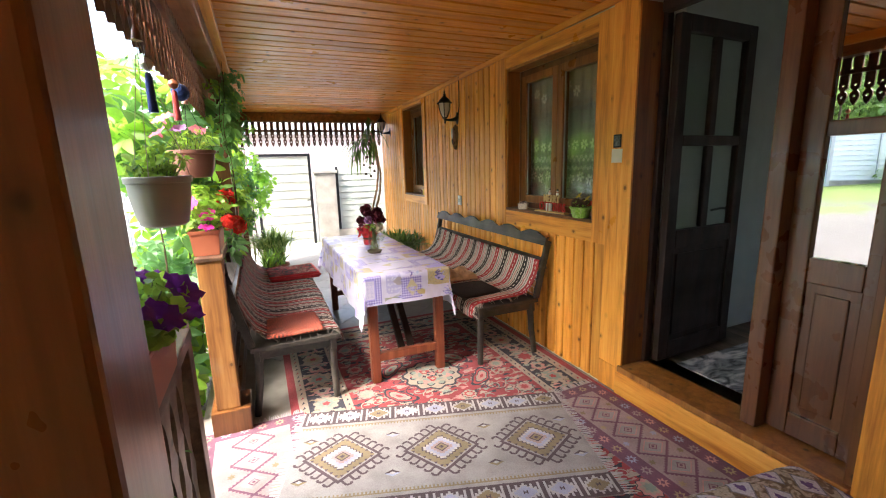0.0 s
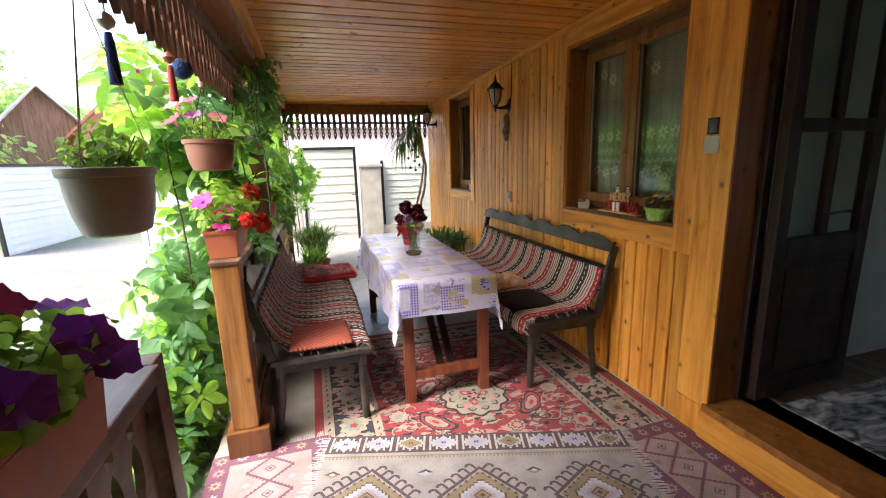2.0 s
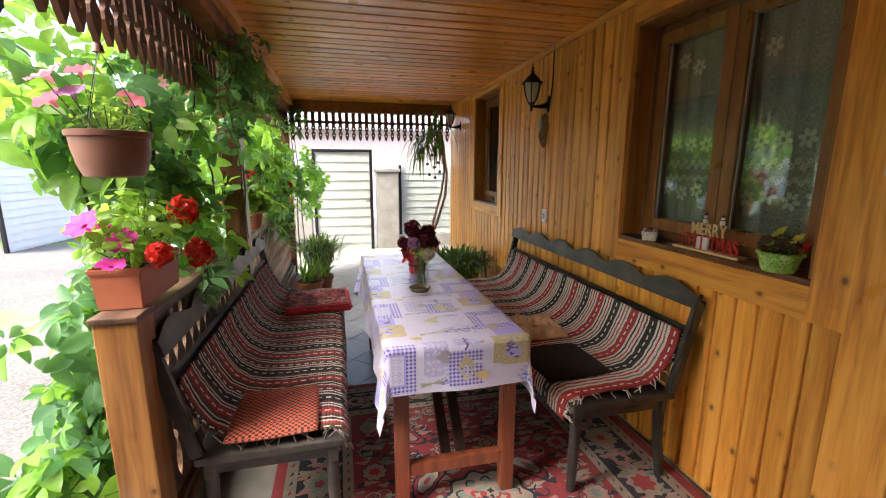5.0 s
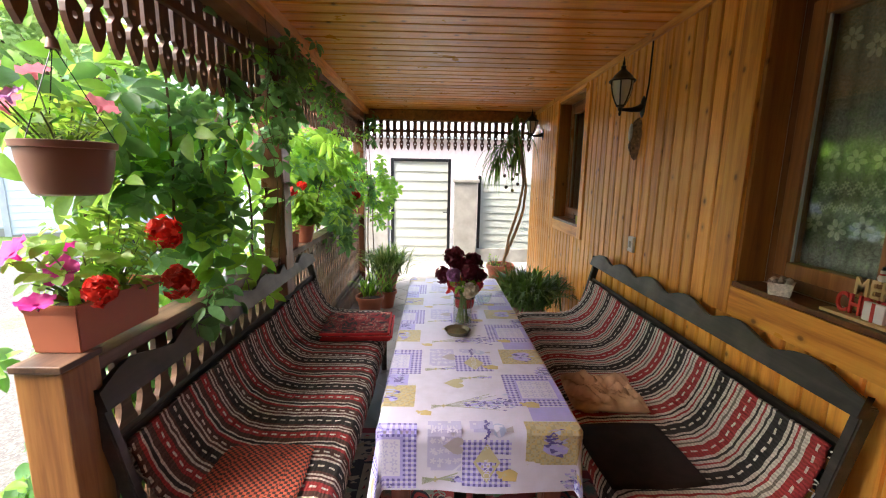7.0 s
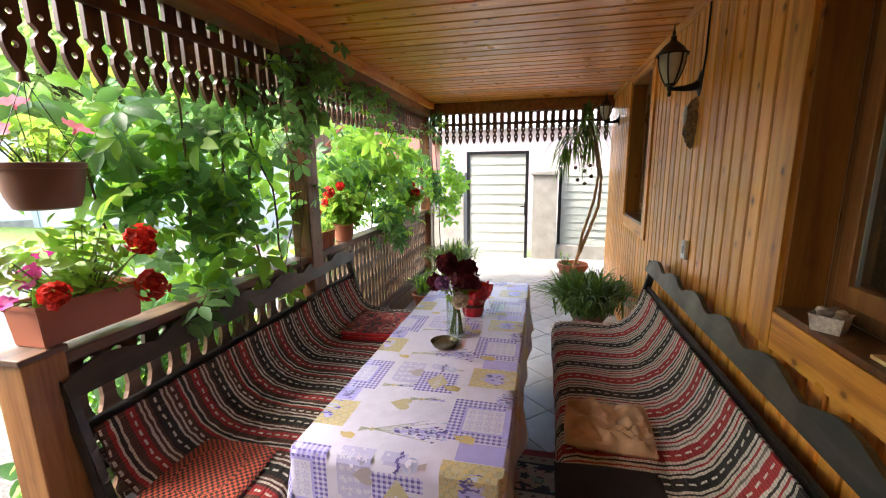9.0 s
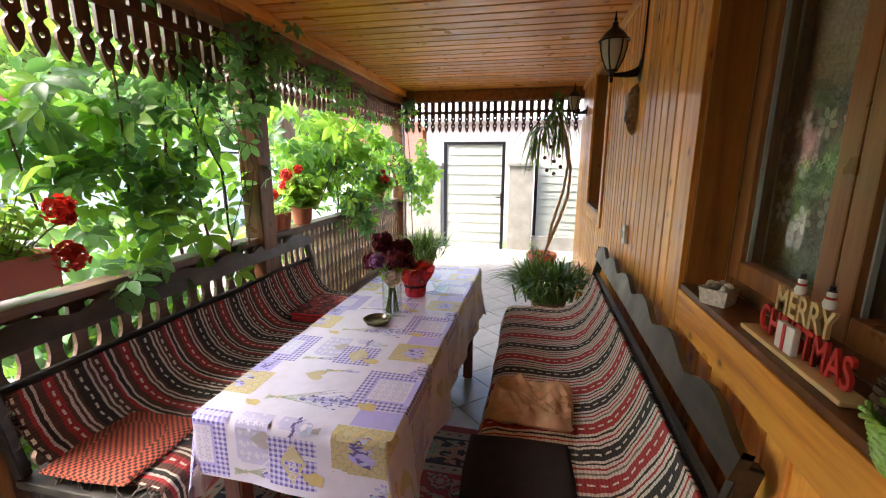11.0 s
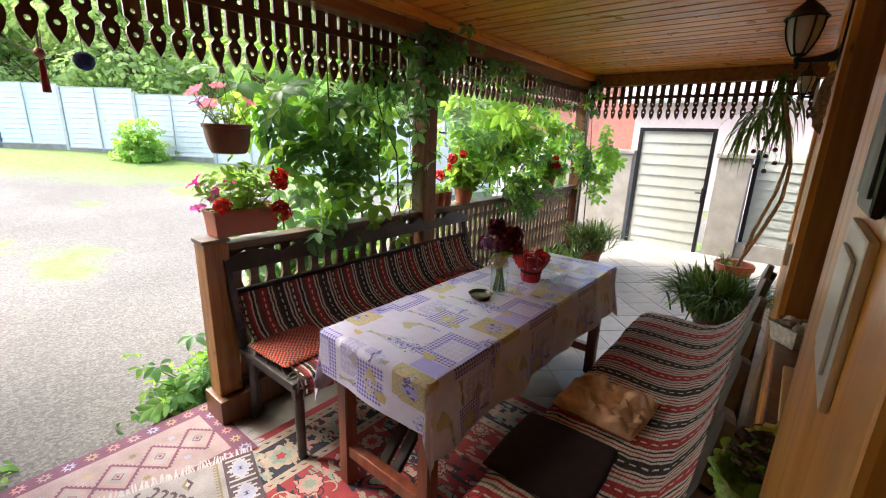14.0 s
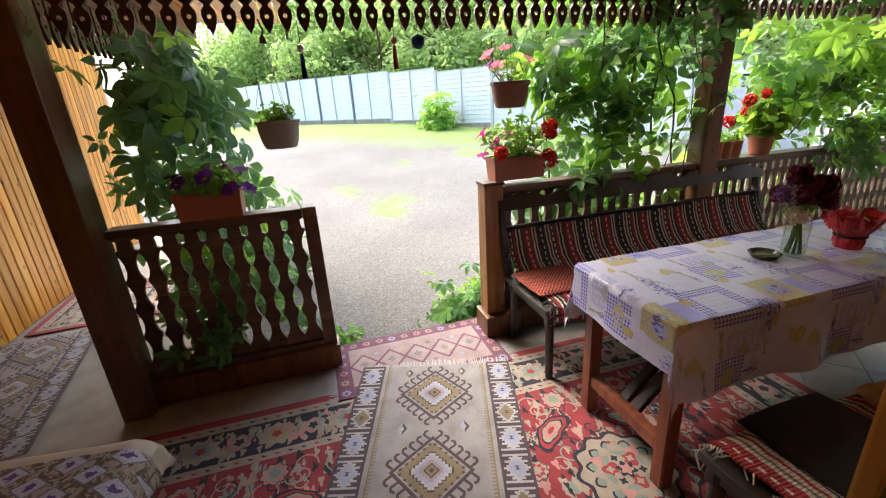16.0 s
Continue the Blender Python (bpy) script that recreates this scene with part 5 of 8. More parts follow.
for ti in range(-2, 3):
    for tj in range(-2, 5):
        U, V = ti * TW, -0.544 + tj * TH - ti * DROP
        if not -hl - 0.5 < V - 0.1 < hl + 0.5:
            continue
        # pale washes with lace
        patch(U - 0.155, V + 0.045, 0.10, 0.16, 0.01, lambda i, j: "pale" if (i * 7 + j * 5) % 13 else None, 0.0008)
        lace(U - 0.15, V + 0.06, 0.09, 0.13, "white", 0.0012)
        patch(U + 0.165, V + 0.207, 0.125, 0.08, 0.02, lambda i, j: "lilac", 0.0008)
        patch(U - 0.03, V + 0.165, 0.07, 0.04, 0.01, lambda i, j: "pale" if (i + j * 3) % 7 else None, 0.0009)
        # checked square with a lettered diamond
        patch(U - 0.052, V, 0.144, 0.144, 0.008, check)
        blob([(U + 0.02 + a, V + 0.072 + b_) for a, b_ in ((0.040, 0), (0, 0.060), (-0.040, 0), (0, -0.060))], "beige")
        word_on(U + 0.02, V + 0.072)
        # burlap square with a violet heart
        patch(U + 0.135, V + 0.064, 0.18, 0.14, 0.005, lambda i, j: ("beige", "beige", "yellow", "burlap")[(i * 3 + j * 5 + (i * j) % 3) % 4])
        for s_ in (-1, 1):
            petals(U + 0.222, V + 0.134 + s_ * 0.020, 0.024, 2, "lilac", 0.0026, 0.5 * s_, 1.5, 0.9, 0.12)
        for q in range(26):
            petals(U + 0.222 + crnd.gauss(0, 0.02), V + 0.134 + crnd.gauss(0, 0.018), crnd.uniform(0.004, 0.008), 3, crnd.choice(["violet", "pale", "blue"]), 0.0032 + 0.0001 * (q % 5), crnd.random() * 6, 1.5, 0.7)
        # framed check with lace
        patch(U + 0.112, V - 0.243, 0.216, 0.216, 0.008, lambda i, j: check(i, j) if (i < 5 or j < 5 or i > 21 or j > 21) else None)
        patch(U + 0.152, V - 0.203, 0.136, 0.136, 0.008, lambda i, j: ("lilac" if i in (0, 16) or j in (0, 16) else "white"), 0.0016)
        lace(U + 0.164, V - 0.191, 0.112, 0.112, "pale", 0.0022)
        # lavender, heart, bottle, sachets
        if ti in (-1, 1):
            sprig(U - ti * 0.075, V - 0.30, -ti * 0.19, 150, 0.06)
            blob([(U - ti * (0.085 + 0.0026 * (13 * math.cos(a) - 5 * math.cos(2 * a) - 2 * math.cos(3 * a) - math.cos(4 * a))), V - 0.17 + 0.034 * math.sin(a) ** 3) for a in (2 * math.pi * i / 20 for i in range(20))], "beige", 0.0021)
        else:
            sprig(U - 0.10, V - 0.245, 0.22, 130)
        sprig(U - 0.125, V + 0.016, 0.075, 16, 0.014)
        sprig(U + 0.0, V - 0.055, 0.075, 16, 0.012)
        blob([(U - 0.062 + 0.0026 * (13 * math.cos(a) - 5 * math.cos(2 * a) - 2 * math.cos(3 * a) - math.cos(4 * a)), V - 0.094 + 0.034 * math.sin(a) ** 3) for a in (2 * math.pi * i / 20 for i in range(20))], "beige", 0.0021)
        blob([(U - 0.075 + 0.0022 * (13 * math.cos(a) - 5 * math.cos(2 * a) - 2 * math.cos(3 * a) - math.cos(4 * a)), V + 0.125 + 0.028 * math.sin(a) ** 3) for a in (2 * math.pi * i / 20 for i in range(20))], "grey", 0.0021)
        petals(U + 0.055, V + 0.172, 0.020, 4, "blue", 0.002, amp=0.05)
        petals(U + 0.048, V + 0.176, 0.009, 4, "white", 0.0024, amp=0.1)
        blob([(U + 0.076, V + 0.166), (U + 0.098, V + 0.165), (U + 0.098, V + 0.179), (U + 0.076, V + 0.178)], "grey")
        for q in range(9):
            petals(U + 0.02 + crnd.gauss(0, 0.004), V + 0.15 + 0.007 * q, 0.005, 3, "violet", 0.0026, crnd.random() * 6)
        sachet(U + 0.085, V + 0.035, 1.15)
        sachet(U + 0.18, V - 0.236, 1.15)
        sachet(U + 0.35, V + 0.03, 0.9)
me = finish(bm, "tablecloth", [CL[k] for k in CK], False)
for p in me.polygons:
    p.use_smooth = True
cloth = new("tablecloth", me)
cloth.location = table.location + Vector((0, 0, -0.009))
tagged(cloth, "white oilcloth with lavender and gingham print on the table", "tablecloth")


# ---- benches with woven throws ----
def throw_mat(name, cols, period, dash_cols, seed):
    """Stripes across the length, with dashed rows, in woven rag yarn."""
    m, n, l, b = material(name, 0.95)
    uv = n.new("ShaderNodeTexCoord")
    sp = n.new("ShaderNodeSeparateXYZ")
    l.new(uv.outputs["UV"], sp.inputs[0])
    wob = noise_fac(n, l, 24, (1, 1, 1), 4, "UV")
    x = math_node(n, l, "ADD", math_node(n, l, "MULTIPLY", sp.outputs["X"], 1.0 / period), math_node(n, l, "MULTIPLY", wob, 0.06))
    f = math_node(n, l, "FRACT", math_node(n, l, "ADD", x, seed))
    pal = {"r": (0.36, 0.035, 0.035), "k": (0.03, 0.027, 0.025), "w": (0.62, 0.56, 0.48), "b": (0.10, 0.045, 0.035), "g": (0.20, 0.17, 0.14)}
    stops, pos = [], 0.0
    tot = sum(w for _, w in cols)
    for c, w in cols:
        stops.append((pos / tot, pal[c]))
        pos += w
    r = ramp(n, stops, "CONSTANT")
    l.new(f, r.inputs[0])
    col = r.outputs[0]
    dash = math_node(n, l, "GREATER_THAN", math_node(n, l, "FRACT", math_node(n, l, "MULTIPLY", sp.outputs["Y"], 26)), 0.42)
    for c0 in dash_cols:
        near = math_node(n, l, "LESS_THAN", math_node(n, l, "ABSOLUTE", math_node(n, l, "SUBTRACT", f, c0)), 0.016)
        col = mixc(n, l, math_node(n, l, "MULTIPLY", near, dash), col, (0.66, 0.60, 0.52))
    yarn = n.new("ShaderNodeTexWave")
    mp = n.new("ShaderNodeMapping")
    l.new(uv.outputs["UV"], mp.inputs[0])
    l.new(mp.outputs[0], yarn.inputs[0])
    yarn.bands_direction = "Y"
    yarn.inputs["Scale"].default_value, yarn.inputs["Distortion"].default_value = 26, 3.0
    yarn.inputs["Detail"].default_value, yarn.inputs["Detail Scale"].default_value = 2, 4
    fine = noise_fac(n, l, 150, detail=3, coord="UV")
    sh = ramp(n, [(0.2, (0.62,) * 3), (0.75, (1.1,) * 3)])
    l.new(math_node(n, l, "ADD", math_node(n, l, "MULTIPLY", yarn.outputs["Fac"], 0.45), math_node(n, l, "MULTIPLY", fine, 0.55)), sh.inputs[0])
    l.new(mixc(n, l, 0.85, col, sh.outputs[0], "MULTIPLY"), b.inputs["Base Color"])
    hgt = math_node(n, l, "ADD", math_node(n, l, "MULTIPLY", yarn.outputs["Fac"], 0.6), math_node(n, l, "MULTIPLY", fine, 0.5))
    bump(n, l, b, hgt, 0.7, 0.006)
    return m


THROW_R = throw_mat("rag_throw_light", [("r", 5), ("w", 1.2), ("k", .8), ("w", 1.2), ("r", .8), ("w", 1.2), ("k", .8), ("w", 1.0), ("k", 5), ("w", 1), ("k", .7), ("w", 1.2), ("r", .9), ("w", 1.2), ("g", .8), ("w", 1.3)], 0.30, [2.5 / 24.1, 14.5 / 24.1], 0.3)
THROW_L = throw_mat("rag_throw_dark", [("r", 3.2), ("b", 1.0), ("w", .8), ("b", .9), ("w", .7), ("b", .9), ("k", 4.5), ("w", .8), ("b", 1.0), ("w", .8), ("b", 3.0), ("r", 1.2), ("w", .8), ("k", 1.2), ("w", .7), ("b", 2.2)], 0.30, [1.6 / 23.7, 9.8 / 23.7, 16.0 / 23.7], 0.62)
YARN_L, YARN_R = woven("yarn_grey", (0.20, 0.17, 0.15)), woven("yarn_white", (0.60, 0.54, 0.47))

BL = 2.06  # length of a bench


def bench_profile():
    return [(-0.044, 0.725), (-0.038, 0.70), (-0.025, 0.655), (0.0, 0.60), (0.04, 0.535), (0.10, 0.49), (0.17, 0.472), (0.27, 0.468), (0.38, 0.470), (0.47, 0.468), (0.512, 0.452), (0.527, 0.42), (0.530, 0.37)]


def throw(name, mat, yarn, label, loc, rz, seed):
    rnd = random.Random(seed)
    prof = bench_profile()
    # resample
    pts = []
    for (a, b), (c, d) in zip(prof, prof[1:]):
        for k in range(4):
            pts.append((a + (c - a) * k / 4, b + (d - b) * k / 4))
    pts.append(prof[-1])
    arc = [0.0]
    for p, q in zip(pts, pts[1:]):
        arc.append(arc[-1] + math.hypot(q[0] - p[0], q[1] - p[1]))
    bm = bmesh.new()
    lay = bm.loops.layers.uv.new("uv")
    ny = 110
    rows = []
    for j in range(ny + 1):
        y = 0.048 + (BL - 0.096) * j / ny
        row = []
        for i, (x, z) in enumerate(pts):
            s = i / (len(pts) - 1)
            k = noise.noise((x * 6 + seed, y * 3.5, z * 6))
            edge = 0.012 * noise.noise((s * 9, seed, 0 if j < ny / 2 else 5)) if j in (0, ny) else 0
            sag = 0.012 * noise.noise((y * 2.2, seed + 9, 0)) * (1 - s) * 2
            row.append(bm.verts.new((x + 0.008 * k, y + edge, z + 0.009 * k + (sag if s < 0.5 else 0) + (0.02 * noise.noise((y * 5, seed, 3)) if i == len(pts) - 1 else 0))))
        rows.append(row)
    for j in range(ny):
        for i in range(len(pts) - 1):
            f = bm.faces.new((rows[j][i], rows[j][i + 1], rows[j + 1][i + 1], rows[j + 1][i]))
            for lp, (jj, ii) in zip(f.loops, ((j, i), (j, i + 1), (j + 1, i + 1), (j + 1, i))):
                lp[lay].uv = (BL * jj / ny, arc[ii])
    t = thing(name, label, "blanket", loc=loc, rz=rz)
    ob = part("woven_cloth", bm, mat, t, smooth=True)
    so = ob.modifiers.new("thickness", "SOLIDIFY")
    so.thickness, so.offset = 0.010, 1
    fb = bmesh.new()
    for j, s in ((0, -1), (ny, 1)):
        for i in range(2, len(pts) - 1):
            if rnd.random() < 0.75:
                x, z = pts[i]
                y = (0.048 if s < 0 else BL - 0.048)
                l = rnd.uniform(0.015, 0.05)
                tube(fb, [(x, y, z + 0.004), (x + rnd.uniform(-0.02, 0.02), y + s * l * 0.45, z + 0.006), (x + rnd.uniform(-0.03, 0.03), y + s * l * 0.7, z - l * 0.5)], 0.003, 0.002, 5)
    tagged(part("fringe", fb, yarn, t, "loose yarn fringe"), kind="stuff")
    return t


def bench(label, loc, rz):
    b = thing("bench", label, "bench", "benches at the table", loc=loc, rz=rz)
    seat = bmesh.new()
    box(seat, 0.0, 0.515, 0, BL, 0.418, 0.448, 0.006)
    part("seat", seat, BENCH, b)
    part("seat_rail", bx(0.46, 0.495, 0.02, BL - 0.02, 0.345, 0.417, 0.004), BENCH, b)
    part("seat_rail", bx(0.02, 0.05, 0.02, BL - 0.02, 0.345, 0.417, 0.004), BENCH, b)
    for y in (0.05, BL - 0.05):
        part("end_rail", bx(0.051, 0.459, y - 0.018, y + 0.018, 0.36, 0.417, 0.004), BENCH, b)
        lg = bmesh.new()
        tube(lg, [(0.475, y - 0.0, 0), (0.472, y, 0.2), (0.47, y, 0.417)], 0.021, 0.026, 12)
        part("leg", lg, BENCH, b, smooth=True)
        lg = bmesh.new()
        tube(lg, [(0.0, y, 0), (0.03, y, 0.2), (0.045, y, 0.417)], 0.021, 0.026, 12)
        part("leg", lg, BENCH, b, smooth=True)
        yb = 0.02 if y < 1 else BL - 0.02
        part("back_post", beam(bmesh.new(), (0.012, yb, 0.449), (-0.092, yb, 0.875), 0.045, 0.034, (0, 1, 0), 0.005), BENCH, b)
    # scalloped top board
    n = 6
    out = [(0.0, -0.048), (0.0, 0.022)]
    for i in range(n):
        for k in range(9):
            s = k / 8
            y = BL * (i + s) / n
            out.append((y, 0.008 + 0.040 * (0.5 - 0.5 * math.cos(2 * math.pi * s ** 0.8)) ** 0.8 + (0.012 * math.sin(math.pi * (i + s) / n))))
    out += [(BL, 0.022), (BL, -0.048)]
    clean = []
    for p in out:
        if not clean or abs(p[0] - clean[-1][0]) + abs(p[1] - clean[-1][1]) > 1e-4:
            clean.append(p)
    tilt = math.atan2(0.142, 0.476)
    def pl(u, v, w):
        h = 0.885 + v * math.cos(tilt)
        return (-0.080 - (h - 0.885) * 0.3 + w * math.cos(tilt), u, h + w * math.sin(tilt))
    part("top_board", plate(bmesh.new(), clean, 0.024, pl), BENCH, b, "black scalloped top board")
    part("back_board", beam(bmesh.new(), (-0.074, 0.03, 0.700), (-0.074, BL - 0.03, 0.700), 0.022, 0.09, (0.3, 0, 1), 0.004), BENCH, b)
    part("back_board", beam(bmesh.new(), (-0.042, 0.03, 0.60), (-0.042, BL - 0.03, 0.60), 0.022, 0.09, (0.3, 0, 1), 0.004), BENCH, b)
    return b


LB, RB = (0.245, 3.13, 0.0), (2.235, 5.16, 0.0)
bench("black painted wooden bench with scalloped back by the railing", (*LB[:2], 0.0), 0)
bench("black painted wooden bench with scalloped back by the house wall", (*RB[:2], 0.010), 180)
throw("woven_throw", THROW_L, YARN_L, "dark striped rag-woven throw over a bench", LB, 0, 2)
throw("woven_throw", THROW_R, YARN_R, "red, black and white striped rag-woven throw over a bench", (*RB[:2], 0.008), 180, 7)


def cushion(name, w, d, h, mat, label, loc, rz, puff=0.35, folds=0.0, tilt=0):
    bm = bmesh.new()
    n = 40
    sides = []
    for s in (1, -1):
        gr = []
        for i in range(n + 1):
            row = []
            for j in range(n + 1):
                a, b = 2 * i / n - 1, 2 * j / n - 1
                e = (1 - abs(a) ** 3.5) * (1 - abs(b) ** 3.5)
                e = max(0, e) ** puff
                z = s * h / 2 * e + folds * noise.noise((a * 2.4, b * 2.0, s)) * e + (folds * (1.1 * abs(noise.noise((a * 3.2 + b * 2.2, b * 1.6, 4))) - 0.7 * abs(noise.noise((a * 2.2, b * 4.5 - a * 2, 9)))) * e if s > 0 else 0)
                pin = 1 - 0.04 * abs(a * b)
                row.append(bm.verts.new((a * w / 2 * pin, b * d / 2 * pin, h / 2 + z)))
            gr.append(row)
        sides.append(gr)
        for i in range(n):
            for j in range(n):
                q = (gr[i][j], gr[i + 1][j], gr[i + 1][j + 1], gr[i][j + 1])
                bm.faces.new(q if s > 0 else q[::-1])
    bmesh.ops.remove_doubles(bm, verts=bm.verts[:], dist=0.0004)
    ob = new(name, finish(bm, name, mat, True))
    ob.matrix_basis = pose(*loc, tilt, 0, rz)
    return tagged(ob, label, "cushion")


m, n, l, b = material("houndstooth_wool", 0.95)
tc, ck = n.new("ShaderNodeTexCoord"), n.new("ShaderNodeTexChecker")
l.new(tc.outputs["Object"], ck.inputs[0])
ck.inputs["Scale"].default_value = 88
ck.inputs["Color1"].default_value, ck.inputs["Color2"].default_value = (0.55, 0.11, 0.06, 1), (0.06, 0.03, 0.025, 1)
fn = noise_fac(n, l, 220, detail=3)
fr = ramp(n, [(0.3, (0.7,) * 3), (0.7, (1.15,) * 3)])
l.new(fn, fr.inputs[0])
l.new(mixc(n, l, 0.8, ck.outputs[0], fr.outputs[0], "MULTIPLY"), b.inputs["Base Color"])
bump(n, l, b, fn, 0.5, 0.004)
HOUND = m
TAN = plain("tan_cotton", (0.60, 0.41, 0.25), 0.9, vary=0.25, scale=14, bumpy=0.5, fine=34, dirt=(0.30, 0.17, 0.08))
BROWNPLUSH = plain("dark_plush", (0.016, 0.008, 0.007), 0.95, vary=0.4, scale=25, bumpy=0.5, fine=220)
FLORALRED, n, l, b = material("red_floral_mat", 0.95)
fr = ramp(n, [(0.0, (0.025, 0.02, 0.02)), (0.44, (0.24, 0.02, 0.025)), (0.53, (0.04, 0.02, 0.02)), (0.57, (0.45, 0.27, 0.2)), (0.60, (0.30, 0.03, 0.03)), (0.68, (0.03, 0.03, 0.03))], "CONSTANT")
l.new(noise_fac(n, l, 15, detail=3, distort=1.2), fr.inputs[0])
l.new(fr.outputs[0], b.inputs["Base Color"])
bump(n, l, b, noise_fac(n, l, 200, detail=3), 0.6, 0.004)
REDEDGE = woven("bright_red_edging", (0.50, 0.02, 0.025))
cushion("seat_cushion", 0.34, 0.36, 0.035, HOUND, "red and black houndstooth seat cushion on a bench", (0.50, 3.315, 0.474), 2, 0.3)
cushion("seat_cushion", 0.34, 0.32, 0.06, TAN, "crumpled tan cotton cushion on a bench", (1.895, 3.88, 0.472), -4, 0.35, 0.045)
cushion("seat_cushion", 0.36, 0.38, 0.03, BROWNPLUSH, "dark brown plush seat pad on a bench", (1.86, 3.46, 0.476), 2, 0.3)
fm = thing("folded_mat", "folded dark floral mat with a bright red edge on a bench", "mat", loc=(0.60, 4.74, 0.476), rz=3)
for k, (dx, dy) in enumerate(((0.0, 0.0), (0.012, -0.008), (-0.006, 0.006))):
    z = 0.002 + 0.017 * k
    bm = bmesh.new()
    gr = [[bm.verts.new((-0.21 + dx + 0.42 * i / 12, -0.20 + dy + 0.40 * j / 12, z + 0.015 + 0.005 * noise.noise((i * 0.4, j * 0.4, k)))) for j in range(13)] for i in range(13)]
    for i in range(12):
        for j in range(12):
            bm.faces.new((gr[i][j], gr[i + 1][j], gr[i + 1][j + 1], gr[i][j + 1]))
    lay_ob = part("layer", bm, FLORALRED, fm, smooth=True)
    so = lay_ob.modifiers.new("thickness", "SOLIDIFY")
    so.thickness, so.offset = 0.013, -1
    part("edging", tube(bmesh.new(), [(0.212 + dx, -0.2 + dy + 0.4 * i / 12, z + 0.008 + 0.005 * noise.noise((4.8, i * 0.4, k))) for i in range(13)], 0.009, 0.009, 8), REDEDGE, fm, "bright red edging", True)
    part("edging", tube(bmesh.new(), [(-0.21 + dx + 0.42 * i / 12, -0.202 + dy, z + 0.008 + 0.005 * noise.noise((i * 0.4, 0, k))) for i in range(13)], 0.009, 0.009, 8), REDEDGE, fm, "bright red edging", True)

# ---- covered daybed near the door ----
COVER_M, n, l, b = material("lattice_bedcover", 0.95)
tc, mp, sp = n.new("ShaderNodeTexCoord"), n.new("ShaderNodeMapping"), n.new("ShaderNodeSeparateXYZ")
mp.inputs["Rotation"].default_value, mp.inputs["Scale"].default_value = (0, 0, radians(40)), (10.5, 8.5, 1)
l.new(tc.outputs["Object"], mp.inputs[0])
l.new(mp.outputs[0], sp.inputs[0])
off_ = [math_node(n, l, "ABSOLUTE", math_node(n, l, "SUBTRACT", math_node(n, l, "FRACT", sp.outputs[k]), 0.5)) for k in "XY"]
rim = math_node(n, l, "MAXIMUM", off_[0], off_[1])
scroll = ramp(n, [(0.42, (0.15, 0.11, 0.075)), (0.5, (0.24, 0.19, 0.13)), (0.54, (0.42, 0.37, 0.30))])
l.new(noise_fac(n, l, 26, detail=2, distort=1.5), scroll.inputs[0])
dia = ramp(n, [(0.0, (0.52, 0.52, 0.62)), (0.29, (0.20, 0.20, 0.24)), (0.335, (0.0, 0.0, 0.0))], "CONSTANT")
l.new(rim, dia.inputs[0])
tone = mixc(n, l, math_node(n, l, "LESS_THAN", rim, 0.335), scroll.outputs[0], dia.outputs[0])
blot = math_node(n, l, "LESS_THAN", math_node(n, l, "ADD", rim, math_node(n, l, "MULTIPLY", noise_fac(n, l, 70, detail=3), 0.35)), 0.30)
tone = mixc(n, l, blot, tone, (0.14, 0.085, 0.26))
fn = noise_fac(n, l, 160, detail=4)
fr = ramp(n, [(0.3, (0.6,) * 3), (0.7, (1.2,) * 3)])
l.new(fn, fr.inputs[0])
l.new(mixc(n, l, 0.8, tone, fr.outputs[0], "MULTIPLY"), b.inputs["Base Color"])
bump(n, l, b, fn, 0.5, 0.005)
BX, BY, BZ = (-0.53, 0.49), (-0.60, 0.40), 0.425   # daybed in its own x, y and the height of its top
bed = thing("daybed", "low daybed with a lattice patterned cover beside the door", "daybed", loc=(1.47, 0.95, 0.0085), rz=-6)
part("mattress", bx(BX[0] + 0.01, BX[1] - 0.01, BY[0], BY[1] - 0.005, 0.27, BZ - 0.012, 0.05), TAN, bed, "tan foam mattress")
part("bed_frame", bx(BX[0] + 0.04, BX[1] - 0.04, BY[0] + 0.03, BY[1] - 0.04, 0.14, 0.269, 0.01), BENCH, bed)
for sx in (BX[0] + 0.07, BX[1] - 0.07):
    for sy in (BY[0] + 0.07, BY[1] - 0.07):
        part("leg", bx(sx - 0.025, sx + 0.025, sy - 0.025, sy + 0.025, 0, 0.139, 0.004), BENCH, bed)
bm = bmesh.new()
nn = 60


def over_edge(t, lo, hi):
    """How far t lies past the bed's edge, and how near that edge it is."""
    past = max(0.0, t - hi, lo - t)
    near = max(0.0, 1 - min(hi - t, t - lo) / 0.08) if past == 0 else 1.0
    return past, near


gr = []
for i in range(nn + 1):
    row = []
    for j in range(nn + 1):
        u, v = BX[0] - 0.11 + (BX[1] - BX[0] + 0.22) * i / nn, BY[0] + (BY[1] - BY[0] + 0.11) * j / nn
        (pu, nu), (pv, nv) = over_edge(u, *BX), over_edge(v, BY[0] - 1, BY[1])
        z = BZ + 0.008 * noise.noise((u * 6, v * 6, 0)) - 0.035 * nu ** 3 - 0.035 * nv ** 3 - 0.95 * max(pu, pv)
        fold = 0.012 * noise.noise((u * 11, v * 11, 4))
        x = max(BX[0] - 0.012 - 0.12 * pu - fold * (pu > 0), min(BX[1] + 0.012 + 0.12 * pu + fold * (pu > 0), u))
        y = min(BY[1] + 0.012 + 0.12 * pv + fold * (pv > 0), v)
        row.append(bm.verts.new((x, y, z)))
    gr.append(row)
for i in range(nn):
    for j in range(nn):
        f = bm.faces.new((gr[i][j], gr[i + 1][j], gr[i + 1][j + 1], gr[i][j + 1]))
        f.material_index = int(i < 9)
